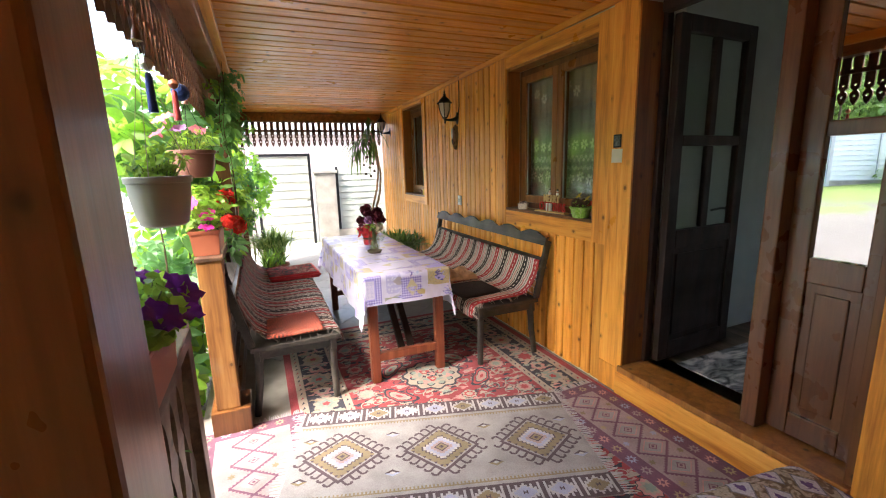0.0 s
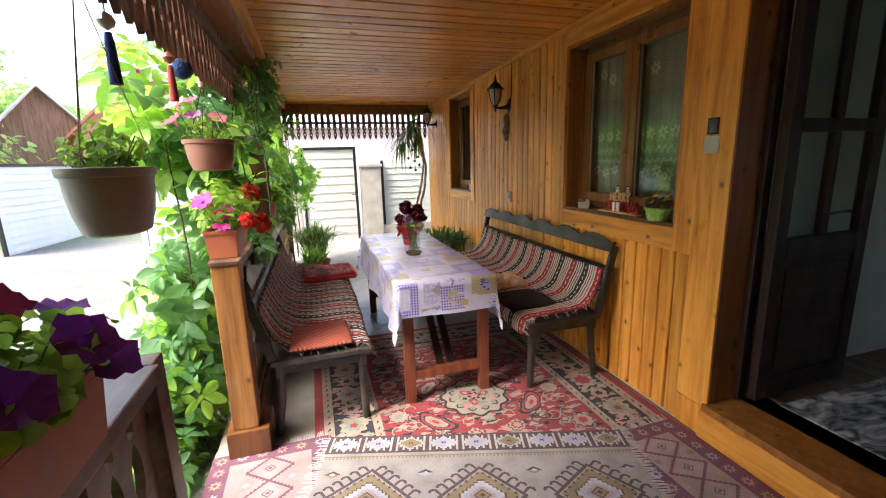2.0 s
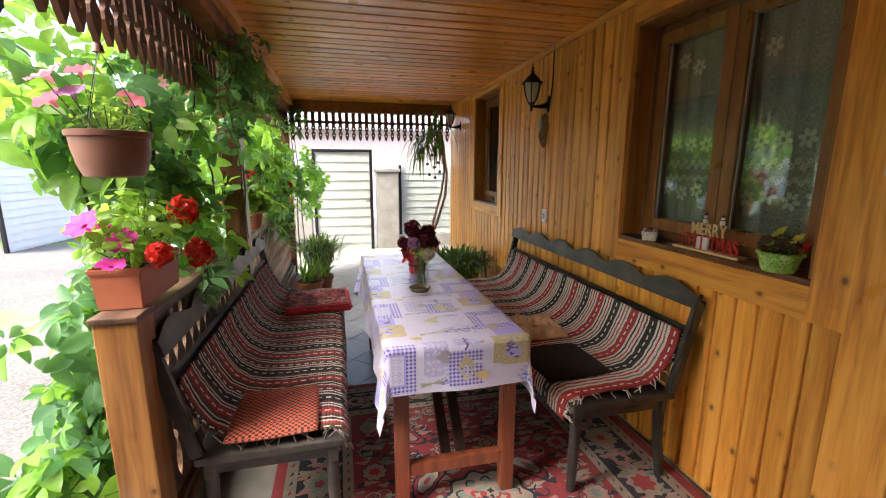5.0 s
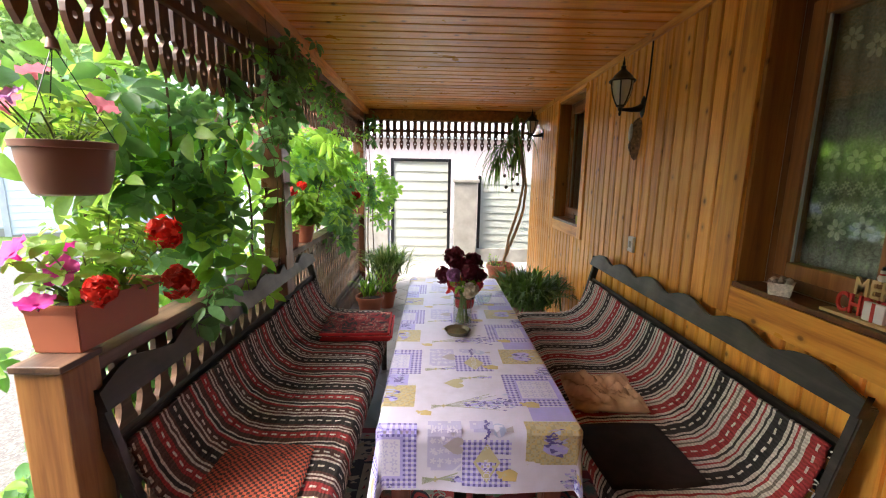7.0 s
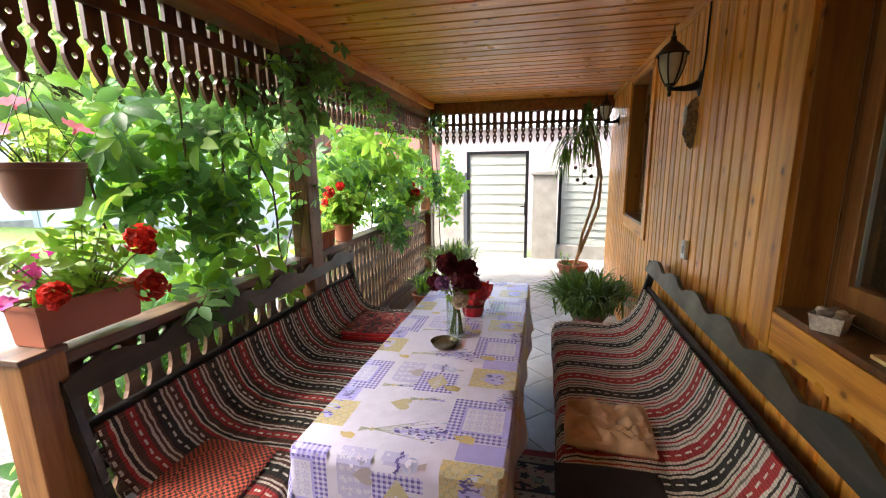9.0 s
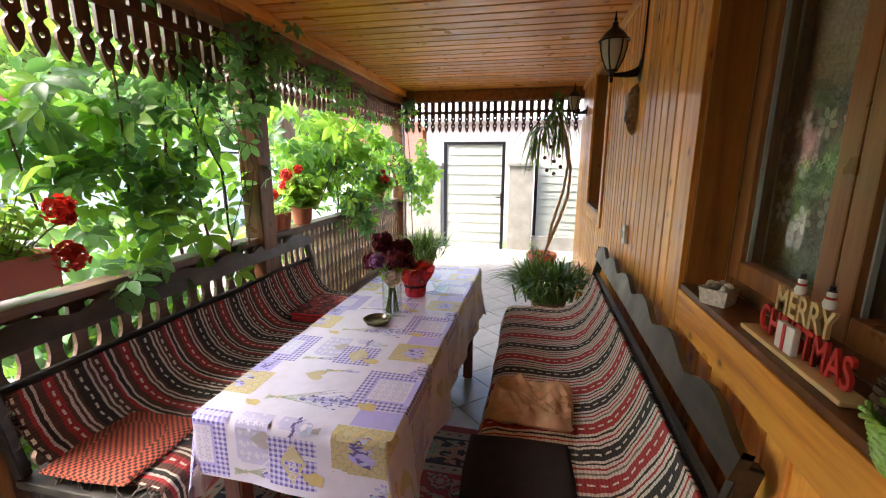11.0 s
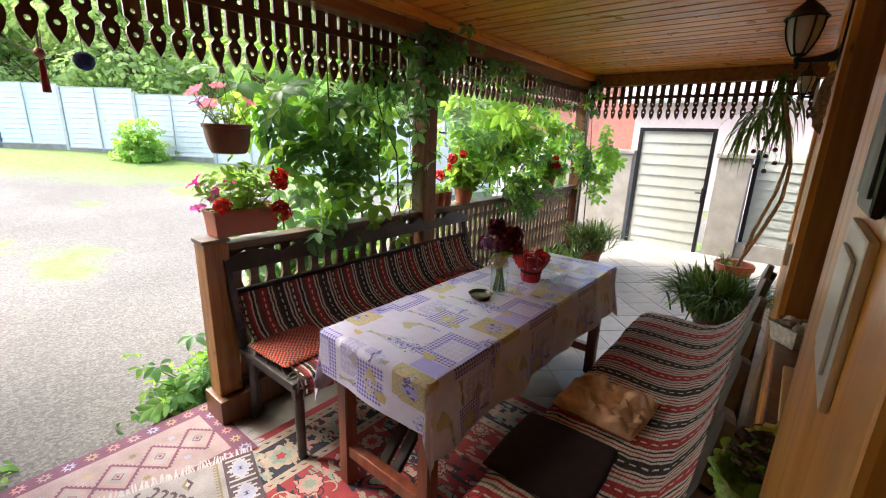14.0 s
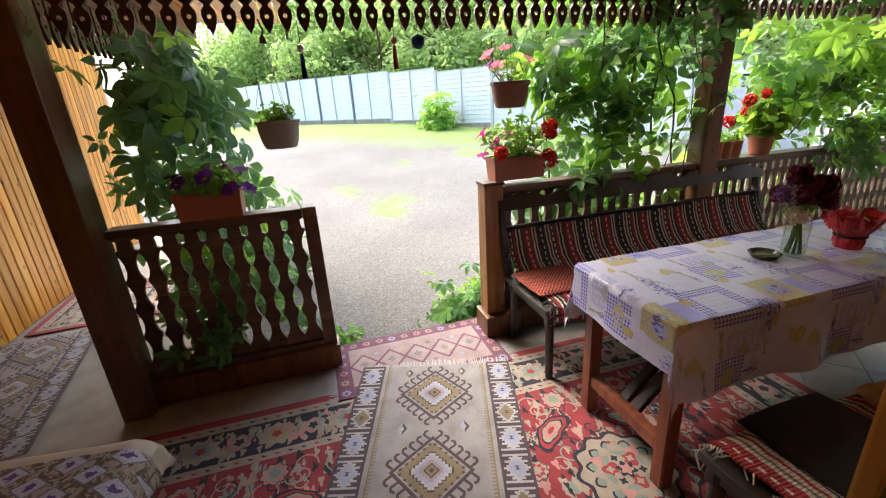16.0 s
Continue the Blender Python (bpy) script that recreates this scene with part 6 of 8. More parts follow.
SATIN = plain("cream_satin", (0.50, 0.44, 0.34), 0.4, vary=0.12, scale=18, bumpy=0.3, fine=40)
ob = single("bedcover", bm, [COVER_M, SATIN], "blue and grey lattice patterned cover with a pale edge", "bedcover", loc=(1.47, 0.95, 0.0085), rz=-6, smooth=True)
so = ob.modifiers.new("thickness", "SOLIDIFY")
so.thickness, so.offset = 0.006, 1

# ---- plants ----
def leaflet(l, w, fold=0.18, droop=0.12, neck=0.0):
    """A pointed leaflet along +y with a toothed edge: two folded halves, on a short stalk."""
    ts = (0, 0.2, 0.42, 0.66, 0.86, 1.0)
    ws = (0.06, 0.62, 1.0, 0.82, 0.42, 0.0)
    mid = [(0, neck + l * s, -droop * l * s * s) for s in ts]
    vs, fs = list(mid), []
    for s in (-1, 1):
        base = len(vs)
        vs += [(s * w / 2 * ws[k], neck + l * (ts[k] + 0.05), mid[k][2] + fold * w / 2 * ws[k]) for k in (1, 2, 3, 4)]
        q = [(0, base, 1)] + [(k, base + k - 1, base + k, k + 1) for k in (1, 2, 3)] + [(4, base + 3, 5)]
        fs += [f if s > 0 else f[::-1] for f in q]
    return vs, fs


def turned(vf, m):
    return [tuple(m @ Vector(v)) for v in vf[0]], vf[1]


def joined(lst):
    vs, fs = [], []
    for v, f in lst:
        o = len(vs)
        vs += v
        fs += [tuple(i + o for i in q) for q in f]
    return vs, fs


def creeper_leaf():
    parts = []
    for ang, l, lift in ((0, 0.112, 0), (50, 0.10, 8), (-50, 0.10, -8), (112, 0.072, 14), (-112, 0.072, -14)):
        parts.append(turned(leaflet(l, l * 0.50, 0.3, 0.35, 0.012), pose(0, 0, 0, 0, lift, ang)))
    return joined(parts)


def round_leaf(r=0.04):
    vs = [(0, 0, 0)]
    n = 16
    for i in range(n):
        a = 2 * math.pi * i / n
        k = r * (0.92 + 0.08 * (i % 2))
        vs.append((k * math.cos(a), r * 0.8 + k * math.sin(a), 0.25 * r * math.cos(2 * a)))
    vs[0] = (0, r * 0.8, -0.12 * r)
    return vs, [(0, 1 + i, 1 + (i + 1) % n) for i in range(n)]


CREEPER, OVAL, ROUND = creeper_leaf(), leaflet(0.05, 0.024, 0.2, 0.2), round_leaf()


def leaf_pose(p, out, rnd, spread=0.8, down=0.8):
    nrm = Vector((out[0] + rnd.uniform(-1, 1) * spread, out[1] + rnd.uniform(-1, 1) * spread, out[2] + 0.45 + rnd.uniform(-1, 1) * spread)).normalized()
    d = Vector((rnd.uniform(-1, 1), rnd.uniform(-1, 1), -down + rnd.uniform(-0.6, 0.6)))
    d = d - nrm * d.dot(nrm)
    d = d.normalized() if d.length > 1e-3 else nrm.orthogonal().normalized()
    x = d.cross(nrm)
    m = Matrix((x, d, nrm)).transposed().to_4x4()
    m.translation = p
    return m


def mass(name, placed, tmpl, mats, parent, label="", kind="stuff"):
    """Many leaves joined into one mesh; placed: (matrix, scale, material index)."""
    tv = np.array(tmpl[0])
    vs, fs, mi = [], [], []
    for k, (m, s, c) in enumerate(placed):
        a = np.array(m.to_3x3())
        vs.append((tv * s) @ a.T + np.array(m.translation))
        o = k * len(tv)
        fs += [tuple(i + o for i in f) for f in tmpl[1]]
        mi += [c] * len(tmpl[1])
    me = bpy.data.meshes.new(name)
    me.from_pydata(np.concatenate(vs).tolist(), [], fs)
    me.polygons.foreach_set("material_index", mi)
    me.polygons.foreach_set("use_smooth", [True] * len(fs))
    for m in mats:
        me.materials.append(m)
    ob = new(name, me)
    ob.parent = parent
    return tagged(ob, label, kind=kind)


VINE = leafy("creeper_leaf", (0.055, 0.15, 0.06), (0.13, 0.31, 0.12), 0.42, 0.5, (0.34, 0.60, 0.14))
# pale leaf: fresh growth, and a larger share to brighten back-lit clumps
VINE2 = leafy("creeper_leaf_pale", (0.17, 0.35, 0.04), (0.28, 0.50, 0.08), 0.45, 0.6, (0.45, 0.76, 0.09))
HERB = leafy("herb_leaf", (0.13, 0.27, 0.04), (0.26, 0.44, 0.08), 0.5, 0.6, (0.5, 0.75, 0.08))
BLADE = leafy("strap_leaf", (0.04, 0.10, 0.025), (0.12, 0.23, 0.05), 0.4, 0.25)
BARK = plain("vine_bark", (0.10, 0.065, 0.04), 0.9, vary=0.35, scale=30, bumpy=0.6)
STEM = plain("green_stem", (0.12, 0.18, 0.05), 0.6, vary=0.2)
SOIL = plain("potting_soil", (0.045, 0.03, 0.02), 0.95, vary=0.4, scale=60, bumpy=0.8)
TERRA = plain("terracotta_plastic", (0.40, 0.125, 0.065), 0.5, vary=0.08, dirt=(0.30, 0.11, 0.07))
BROWNPOT = plain("brown_plastic_pot", (0.21, 0.10, 0.07), 0.45, vary=0.08)
GREYPOT = plain("grey_plastic_pot", (0.37, 0.385, 0.39), 0.45, vary=0.06)
FLOWER = {k: leafy("petal_" + k, tuple(c * 0.75 for c in col), col, 0.6, 0.35, col) for k, col in (("red", (0.72, 0.035, 0.02)), ("magenta", (0.62, 0.03, 0.32)), ("violet", (0.16, 0.02, 0.26)), ("pink", (0.74, 0.24, 0.32)), ("dark", (0.16, 0.012, 0.035)), ("white", (0.75, 0.66, 0.5)), ("lilac", (0.42, 0.18, 0.42)))}


def vine(label, zones, seed, stems, single_leaves=0, tmpl=None):
    """zones: (count, centre, half-size, outward, size, share of pale leaves, raised to brighten back-lit zones)."""
    rnd = random.Random(seed)
    v = thing("climbing_vine", label, "vine", "creepers on the porch")
    sb = bmesh.new()
    for a, b, r in stems:
        pts = []
        for k in range(9):
            s = k / 8
            p = Vector(a).lerp(Vector(b), s)
            w = 0.06 * (1 - abs(2 * s - 1))
            pts.append(p + Vector((noise.noise((s * 3, seed, a[1])) * w, noise.noise((s * 3, seed + 5, a[1])) * w * 2, 0)))
        tube(sb, pts, r, r * 0.5, 6)
    part("stem", sb, BARK, v, "brown twisted vine stems", True)
    placed = []
    for cnt, c, h, out, size, pale_share in zones:
        for _ in range(cnt):
            q = Vector((rnd.gauss(0, 0.55), rnd.gauss(0, 0.55), rnd.gauss(0, 0.55)))
            q = Vector([max(-1.15, min(1.15, t)) for t in q])
            p = Vector((c[0] + h[0] * q.x, c[1] + h[1] * q.y, c[2] + h[2] * q.z))
            gap = noise.noise((p.x * 3.1, p.y * 2.7, p.z * 2.7 + seed))
            if gap < -0.22:
                continue
            placed.append((leaf_pose(p, out, rnd), size * rnd.uniform(0.55, 1.25), 1 if rnd.random() < pale_share else 0))
    placed.sort(key=lambda e: -e[0].translation.x)
    for m, s, c in placed[:single_leaves]:
        me = LEAFMESH[c]
        ob = piece("leaf", me, v, m @ Matrix.Diagonal((s, s, s, 1)))
    if len(placed) > single_leaves:
        mass("foliage", placed[single_leaves:], CREEPER, [VINE, VINE2], v, "dense green creeper leaves")
    return v


LEAFMESH = []
for k, mt in enumerate((VINE, VINE2)):
    me = bpy.data.meshes.new("leaf")
    me.from_pydata(CREEPER[0], [], CREEPER[1])
    me.polygons.foreach_set("use_smooth", [True] * len(CREEPER[1]))
    me.materials.append(mt)
    LEAFMESH.append(me)

vine("green creeper covering the railing beside a porch post", [
    (330, (-0.10, 4.12, 1.42), (0.24, 0.46, 0.52), (0.3, -0.4, 0.2), 1.12, 0.4),
    (110, (0.0, 4.35, 2.02), (0.16, 0.42, 0.20), (0.4, -0.4, 0.1), 0.85, 0.2),
    (95, (-0.30, 3.84, 1.66), (0.16, 0.42, 0.42), (-0.2, -0.4, 0.3), 1.35, 0.6),
    (430, (-0.28, 3.92, 0.52), (0.20, 0.46, 0.42), (-0.1, -0.7, 0.3), 1.15, 0.4),
    (150, (-0.32, 3.38, 0.16), (0.17, 0.24, 0.24), (0.1, -0.7, 0.4), 1.15, 0.35),
    (55, (0.22, 4.75, 2.15), (0.10, 0.35, 0.14), (0.6, -0.3, 0.1), 0.7, 0.1),
    (60, (0.20, 4.60, 1.75), (0.08, 0.16, 0.35), (0.6, -0.3, 0.1), 0.8, 0.1),
    (12, (0.17, 3.75, 0.98), (0.04, 0.20, 0.10), (0.6, -0.3, 0.2), 0.8, 0.2),
], 1, [((-0.10, 4.25, -0.1), (-0.02, 4.2, 2.25), 0.012), ((-0.05, 4.38, 0.0), (0.02, 4.4, 2.25), 0.010), ((-0.12, 4.0, -0.1), (-0.05, 3.95, 2.1), 0.009), ((0.02, 4.55, 0.9), (0.1, 4.2, 2.3), 0.007), ((0.2, 4.45, 0.95), (0.22, 4.6, 2.25), 0.004), ((0.21, 4.5, 1.2), (0.2, 4.2, 2.2), 0.003), ((0.2, 4.3, 1.0), (0.21, 4.75, 2.1), 0.003), ((0.19, 4.62, 1.0), (0.23, 4.35, 2.3), 0.003), ((-0.2, 3.7, -0.1), (-0.2, 3.6, 1.6), 0.009)], 290)
vine("sunlit green creeper climbing along the far railing", [
    (560, (-0.12, 6.15, 1.50), (0.28, 0.85, 0.42), (0.3, -0.5, 0.2), 1.1, 0.7),
    (190, (0.02, 7.0, 1.45), (0.18, 0.5, 0.45), (0.4, -0.4, 0.2), 0.9, 0.5),
    (200, (-0.30, 5.7, 0.5), (0.2, 0.9, 0.4), (-0.2, -0.3, 0.3), 1.1, 0.5),
    (80, (0.2, 5.7, 2.08), (0.08, 0.7, 0.14), (0.5, -0.4, 0.1), 0.65, 0.2),
    (70, (0.20, 6.05, 1.05), (0.07, 0.5, 0.25), (0.6, -0.4, 0.1), 0.85, 0.3),
], 2, [((-0.1, 6.0, -0.1), (0.0, 6.2, 2.2), 0.011), ((-0.1, 6.6, -0.1), (0.05, 6.9, 2.2), 0.010), ((0.1, 5.5, 1.1), (0.16, 6.6, 2.2), 0.006), ((0.1, 7.2, 0.9), (0.15, 7.5, 2.25), 0.008)], 60)
vine("green creeper trailing from the porch end post", [
    (170, (0.27, 7.55, 1.60), (0.10, 0.10, 0.55), (0.5, -0.7, 0.1), 0.75, 0.3),
    (90, (0.42, 7.75, 1.25), (0.14, 0.16, 0.40), (0.4, -0.6, 0.2), 0.9, 0.85),
], 3, [((0.24, 7.5, 0.1), (0.22, 7.52, 2.25), 0.010), ((0.3, 7.62, 0.3), (0.24, 7.6, 2.2), 0.008)], 30)
vine("green creeper hanging over the porch wing railing", [
    (460, (-0.50, 1.36, 1.45), (0.46, 0.26, 0.46), (0.3, 0.7, 0.2), 1.15, 0.08),
    (300, (-0.60, 1.45, 0.60), (0.50, 0.3, 0.44), (0.3, 0.7, 0.3), 1.1, 0.15),
    (110, (0.0, 1.55, 0.45), (0.07, 0.4, 0.28), (0.5, 0.3, 0.2), 0.9, 0.2),
    (14, (0.2, 1.45, 0.35), (0.04, 0.15, 0.12), (0.8, 0.3, 0.1), 0.8, 0.2),
], 4, [((-0.5, 1.35, -0.1), (-0.4, 1.2, 1.9), 0.011), ((-0.2, 1.4, -0.1), (-0.5, 1.3, 1.7), 0.009)], 30)


def ground_plant(label, loc, n, h, size, seed, tm, mats, name="shrub"):
    rnd = random.Random(seed)
    s = thing(name, label, "plant", loc=loc)
    sb = bmesh.new()
    for k in range(7):
        a = rnd.uniform(0, 6.28)
        tube(sb, [(0, 0, -0.02), (h[0] * 0.3 * math.cos(a), h[1] * 0.3 * math.sin(a), h[2] * 0.6), (h[0] * 0.7 * math.cos(a), h[1] * 0.7 * math.sin(a), h[2] * rnd.uniform(0.8, 1.4))], 0.008 * max(1, h[2]), 0.003, 5)
    part("stem", sb, STEM, s, "", True)
    pl = []
    for _ in range(n):
        q = Vector((rnd.gauss(0, 0.5), rnd.gauss(0, 0.5), abs(rnd.gauss(0.35, 0.45))))
        p = Vector((h[0] * q.x, h[1] * q.y, h[2] * min(q.z, 1.5)))
        pl.append((leaf_pose(p, (q.x * 0.5, q.y * 0.5, 0.3), rnd), size * rnd.uniform(0.6, 1.3), rnd.choice((0, 0, 1))))
    mass("foliage", pl, tm, mats, s)
    return s


ground_plant("low green creeper growing at the porch edge", (-0.34, 3.12, -0.13), 150, (0.24, 0.34, 0.22), 0.75, 21, CREEPER, [VINE, VINE2])
ground_plant("low weeds beside the porch step", (-0.25, 2.05, -0.13), 60, (0.18, 0.22, 0.16), 0.8, 22, CREEPER, [VINE, VINE2])
ground_plant("green shrub beside the porch wing", (-1.75, 1.5, -0.13), 300, (0.6, 0.28, 0.75), 1.1, 23, CREEPER, [VINE, VINE2])
ground_plant("light green bush in front of the fence", (-12.2, 6.3, ground_z(-12.2, 6.3)), 700, (0.5, 0.5, 0.75), 1.2, 24, CREEPER, [VINE2, HERB])
ground_plant("small bush in front of the fence", (-20.0, 0.2, ground_z(-20, 0.2)), 420, (0.7, 0.6, 0.55), 1.6, 25, CREEPER, [VINE2, HERB])


# pots
def flower_head(bm, c, r, kind, mats, rnd, out=(0, 0, 1)):
    """Adds blossoms to bm."""
    o = Vector(out).normalized()
    u = o.orthogonal().normalized()
    w = o.cross(u)
    if kind == "funnel":
        n = 20
        rings = []
        for k, (rr, hh) in enumerate(((0.09, -0.75), (0.20, -0.25), (0.66, -0.03), (1.08, 0.05))):
            ring = []
            for i in range(n):
                a = 2 * math.pi * i / n
                f = 1 + (0.12 * math.cos(5 * a) if k > 1 else 0)
                z = hh + (0.10 * math.cos(10 * a) if k == 3 else 0)
                ring.append(bm.verts.new(c + r * (rr * f * (math.cos(a) * u + math.sin(a) * w) + z * o)))
            rings.append(ring)
        for p, q in zip(rings, rings[1:]):
            for i in range(n):
                bm.faces.new((p[i], p[(i + 1) % n], q[(i + 1) % n], q[i]))
    else:
        for _ in range(42):
            d = Vector((rnd.gauss(0, 1), rnd.gauss(0, 1), rnd.gauss(0.3, 1))).normalized()
            p = c + d * r * rnd.uniform(0.6, 1.0)
            a, b = d.orthogonal().normalized(), d.cross(d.orthogonal().normalized())
            s = r * 0.42
            mid = bm.verts.new(p - d * s * 0.3)
            ring = [bm.verts.new(p + s * (1 if i % 2 else 0.68) * (math.cos(i * math.pi / 5) * a + math.sin(i * math.pi / 5) * b) + d * s * rnd.uniform(-0.1, 0.25)) for i in range(10)]
            for i in range(10):
                bm.faces.new((mid, ring[i], ring[(i + 1) % 10]))


def greenery(parent, n, h, size, tm, seed, z0=0.0, mats=None, name="foliage"):
    rnd = random.Random(seed)
    pl = []
    sb = bmesh.new()
    for _ in range(n):
        a, k = rnd.uniform(0, 6.283), rnd.random() ** 0.6
        t = rnd.uniform(0.15, 1.0)
        p = Vector((h[0] * k * math.cos(a) * (0.5 + 0.6 * t), h[1] * k * math.sin(a) * (0.5 + 0.6 * t), z0 + h[2] * t * (1.15 - 0.5 * k * k)))
        pl.append((leaf_pose(p, (math.cos(a) * 0.6, math.sin(a) * 0.6, 0.5), rnd, 0.7, 0.1), size * rnd.uniform(0.6, 1.3), rnd.choice((0, 0, 1))))
        if _ % 9 == 0:
            tube(sb, [(p.x * 0.35, p.y * 0.35, z0 - 0.01), (p.x * 0.7, p.y * 0.7, z0 + (p.z - z0) * 0.6), tuple(p)], 0.0028, 0.0018, 4)
    mass(name, pl, tm, mats or [HERB, VINE2], parent)
    tagged(part("stem", sb, STEM, parent), kind="stuff")


def planter(label, loc, rz, w, d, h, flowers, seed, mat=None, green=(200, 0.22, 1.0), tm=None):
    """A tapered rectangular box; flowers: (kind, colour, offset, radius)."""
    mat = mat or TERRA
    p = thing("flower_box", label, "planter", "flower pots", loc=loc, rz=rz)
    bm = bmesh.new()
    rings = []
    for s, z in ((0.86, 0), (0.97, h * 0.86), (1.03, h * 0.87), (1.05, h), (0.95, h), (0.92, h * 0.8)):
        rings.append([bm.verts.new((sx * w / 2 * (1 - (1 - s) * (d / w)), sy * d / 2 * s, z)) for sx, sy in ((-1, -1), (1, -1), (1, 1), (-1, 1))])
    bm.faces.new(rings[0][::-1])
    for a, b in zip(rings, rings[1:]):
        for i in range(4):
            bm.faces.new((a[i], a[(i + 1) % 4], b[(i + 1) % 4], b[i]))
    bmesh.ops.bevel(bm, geom=bm.edges[:], offset=0.003, segments=2, affect="EDGES")
    part("box", bm, mat, p, smooth=True)
    part("soil", bx(-w * 0.455, w * 0.455, -d * 0.42, d * 0.42, h * 0.6, h * 0.82), SOIL, p)
    greenery(p, green[0], (w * 0.62, d * 0.95, green[1]), green[2], tm or ROUND, seed, h * 0.8)
    rnd = random.Random(seed)
    for kind, col, off, r in flowers:
        fb = bmesh.new()
        flower_head(fb, Vector(off), r, kind, None, rnd, (off[0] * 1.5 + rnd.uniform(-0.4, 0.4), off[1] * 3, 0.35))
        f = part("blossom", fb, FLOWER[col], p, col + " blossom", True)
        sb = tube(bmesh.new(), [(off[0] * 0.3, off[1] * 0.3, h * 0.8), (off[0] * 0.75, off[1] * 0.75, (off[2] + h) / 2), (off[0], off[1], off[2] - r * 0.6)], 0.003, 0.002, 5)
        part("stalk", sb, STEM, f)
    return p


planter("terracotta plastic flower box with red and magenta flowers on the railing", (0.10, 3.28, 1.021), 90, 0.34, 0.145, 0.135, [
    ("ball", "red", (0.17, -0.10, 0.28), 0.055), ("ball", "red", (0.14, -0.15, 0.12), 0.055), ("funnel", "magenta", (-0.20, 0.05, 0.28), 0.045), ("funnel", "magenta", (-0.14, -0.02, 0.22), 0.04),
    ("funnel", "magenta", (-0.03, 0.06, 0.26), 0.04), ("ball", "red", (-0.15, -0.12, 0.17), 0.042), ("funnel", "magenta", (-0.22, -0.02, 0.16), 0.035)], 31, None, (430, 0.23, 0.95), OVAL)
planter("terracotta plastic flower box with violet petunias on the railing", (0.10, 1.575, 1.001), 90, 0.31, 0.145, 0.14, [
    ("funnel", "violet", (0.12, -0.10, 0.15), 0.040), ("funnel", "violet", (0.17, -0.02, 0.23), 0.038), ("funnel", "violet", (0.02, -0.12, 0.22), 0.040), ("funnel", "dark", (0.10, 0.02, 0.26), 0.038),
    ("funnel", "violet", (-0.10, -0.10, 0.20), 0.036), ("funnel", "violet", (-0.15, 0.02, 0.22), 0.036), ("funnel", "lilac", (0.0, 0.08, 0.24), 0.034), ("funnel", "violet", (0.20, -0.07, 0.14), 0.038)], 32, None, (380, 0.13, 0.40))


CORD = plain("pale_cord", (0.34, 0.30, 0.24), 0.8)


def round_pot(name, label, loc, r, h, mat, seed, green, tm=None, hang=0.0, saucer=False, flowers=(), gm=None, handles=False):
    p = thing(name, label, "flower pot", "flower pots", loc=loc)
    bm = bmesh.new()
    lathe(bm, [(0.001, 0), (r * 0.62, 0), (r * 0.72, h * 0.04), (r * 0.84, h * 0.30), (r * 0.915, h * 0.62), (r * 0.94, h * 0.86), (r * 1.0, h * 0.875), (r * 1.02, h * 0.99), (r * 0.99, h), (r * 0.94, h * 0.99), (r * 0.90, h * 0.8)], 32)
    part("pot", bm, mat, p, smooth=True)
    part("soil", lathe(bmesh.new(), [(0.001, h * 0.84), (r * 0.89, h * 0.82)], 20), SOIL, p)
    greenery(p, green[0], (r * green[3], r * green[3], green[1]), green[2], tm or OVAL, seed, h * 0.85, gm)
    rnd = random.Random(seed)
    for kind, col, off, rr in flowers:
        fb = bmesh.new()
        flower_head(fb, Vector(off), rr, kind, None, rnd, (off[0] * 2, off[1] * 2, 0.4))
        f = part("blossom", fb, FLOWER[col], p, col + " blossom", True)
        part("stalk", tube(bmesh.new(), [(off[0] * 0.3, off[1] * 0.3, h * 0.85), (off[0], off[1], off[2] - rr * 0.5)], 0.003, 0.002, 5), STEM, f)
    if hang:
        for k in range(3):
            a = k * 2.094 + 0.5
            part("hanger_cord", tube(bmesh.new(), [(r * math.cos(a), r * math.sin(a), h * 0.97), (0, 0, h + hang)], 0.0014, 0.0014, 5), BLACKMETAL if mat is not GREYPOT else CORD, p)
        hk = bmesh.new()
        lathe(hk, [(0.001, h + hang - 0.012), (0.017, h + hang - 0.012), (0.013, h + hang + 0.01), (0.008, h + hang + 0.02), (0.001, h + hang + 0.03)], 12)
        tube(hk, [(0, 0, h + hang + 0.02), (0, 0.008, h + hang + 0.045), (0.008, 0.0, h + hang + 0.065), (0.0, -0.006, h + hang + 0.09)], 0.005, 0.004, 8)
        part("hook", hk, BROWNPOT, p, "", True)
    if saucer:
        part("saucer", lathe(bmesh.new(), [(0.001, -0.012), (r * 0.85, -0.012), (r * 0.95, 0.012), (r * 0.9, 0.012), (0.001, -0.004)], 28), mat, p, smooth=True)
    return p


gp = round_pot("hanging_pot", "oval grey plastic pot with green herbs hanging from the fretwork", (0.140, 1.965, 1.318), 0.107, 0.135, GREYPOT, 41, (260, 0.10, 0.6, 0.92), hang=0.357)
gp.scale = (0.74, 1.0, 1.0)
round_pot("hanging_pot", "brown plastic pot with pink petunias hanging from the fretwork", (0.08, 3.255, 1.432), 0.115, 0.145, BROWNPOT, 42, (150, 0.13, 0.6, 1.0), hang=0.25, flowers=[
    ("funnel", "pink", (-0.10, -0.10, 0.30), 0.045), ("funnel", "pink", (-0.14, -0.02, 0.24), 0.045), ("funnel", "pink", (0.03, 0.11, 0.26), 0.04), ("funnel", "pink", (-0.06, 0.0, 0.33), 0.035), ("funnel", "lilac", (-0.03, -0.12, 0.25), 0.035)])
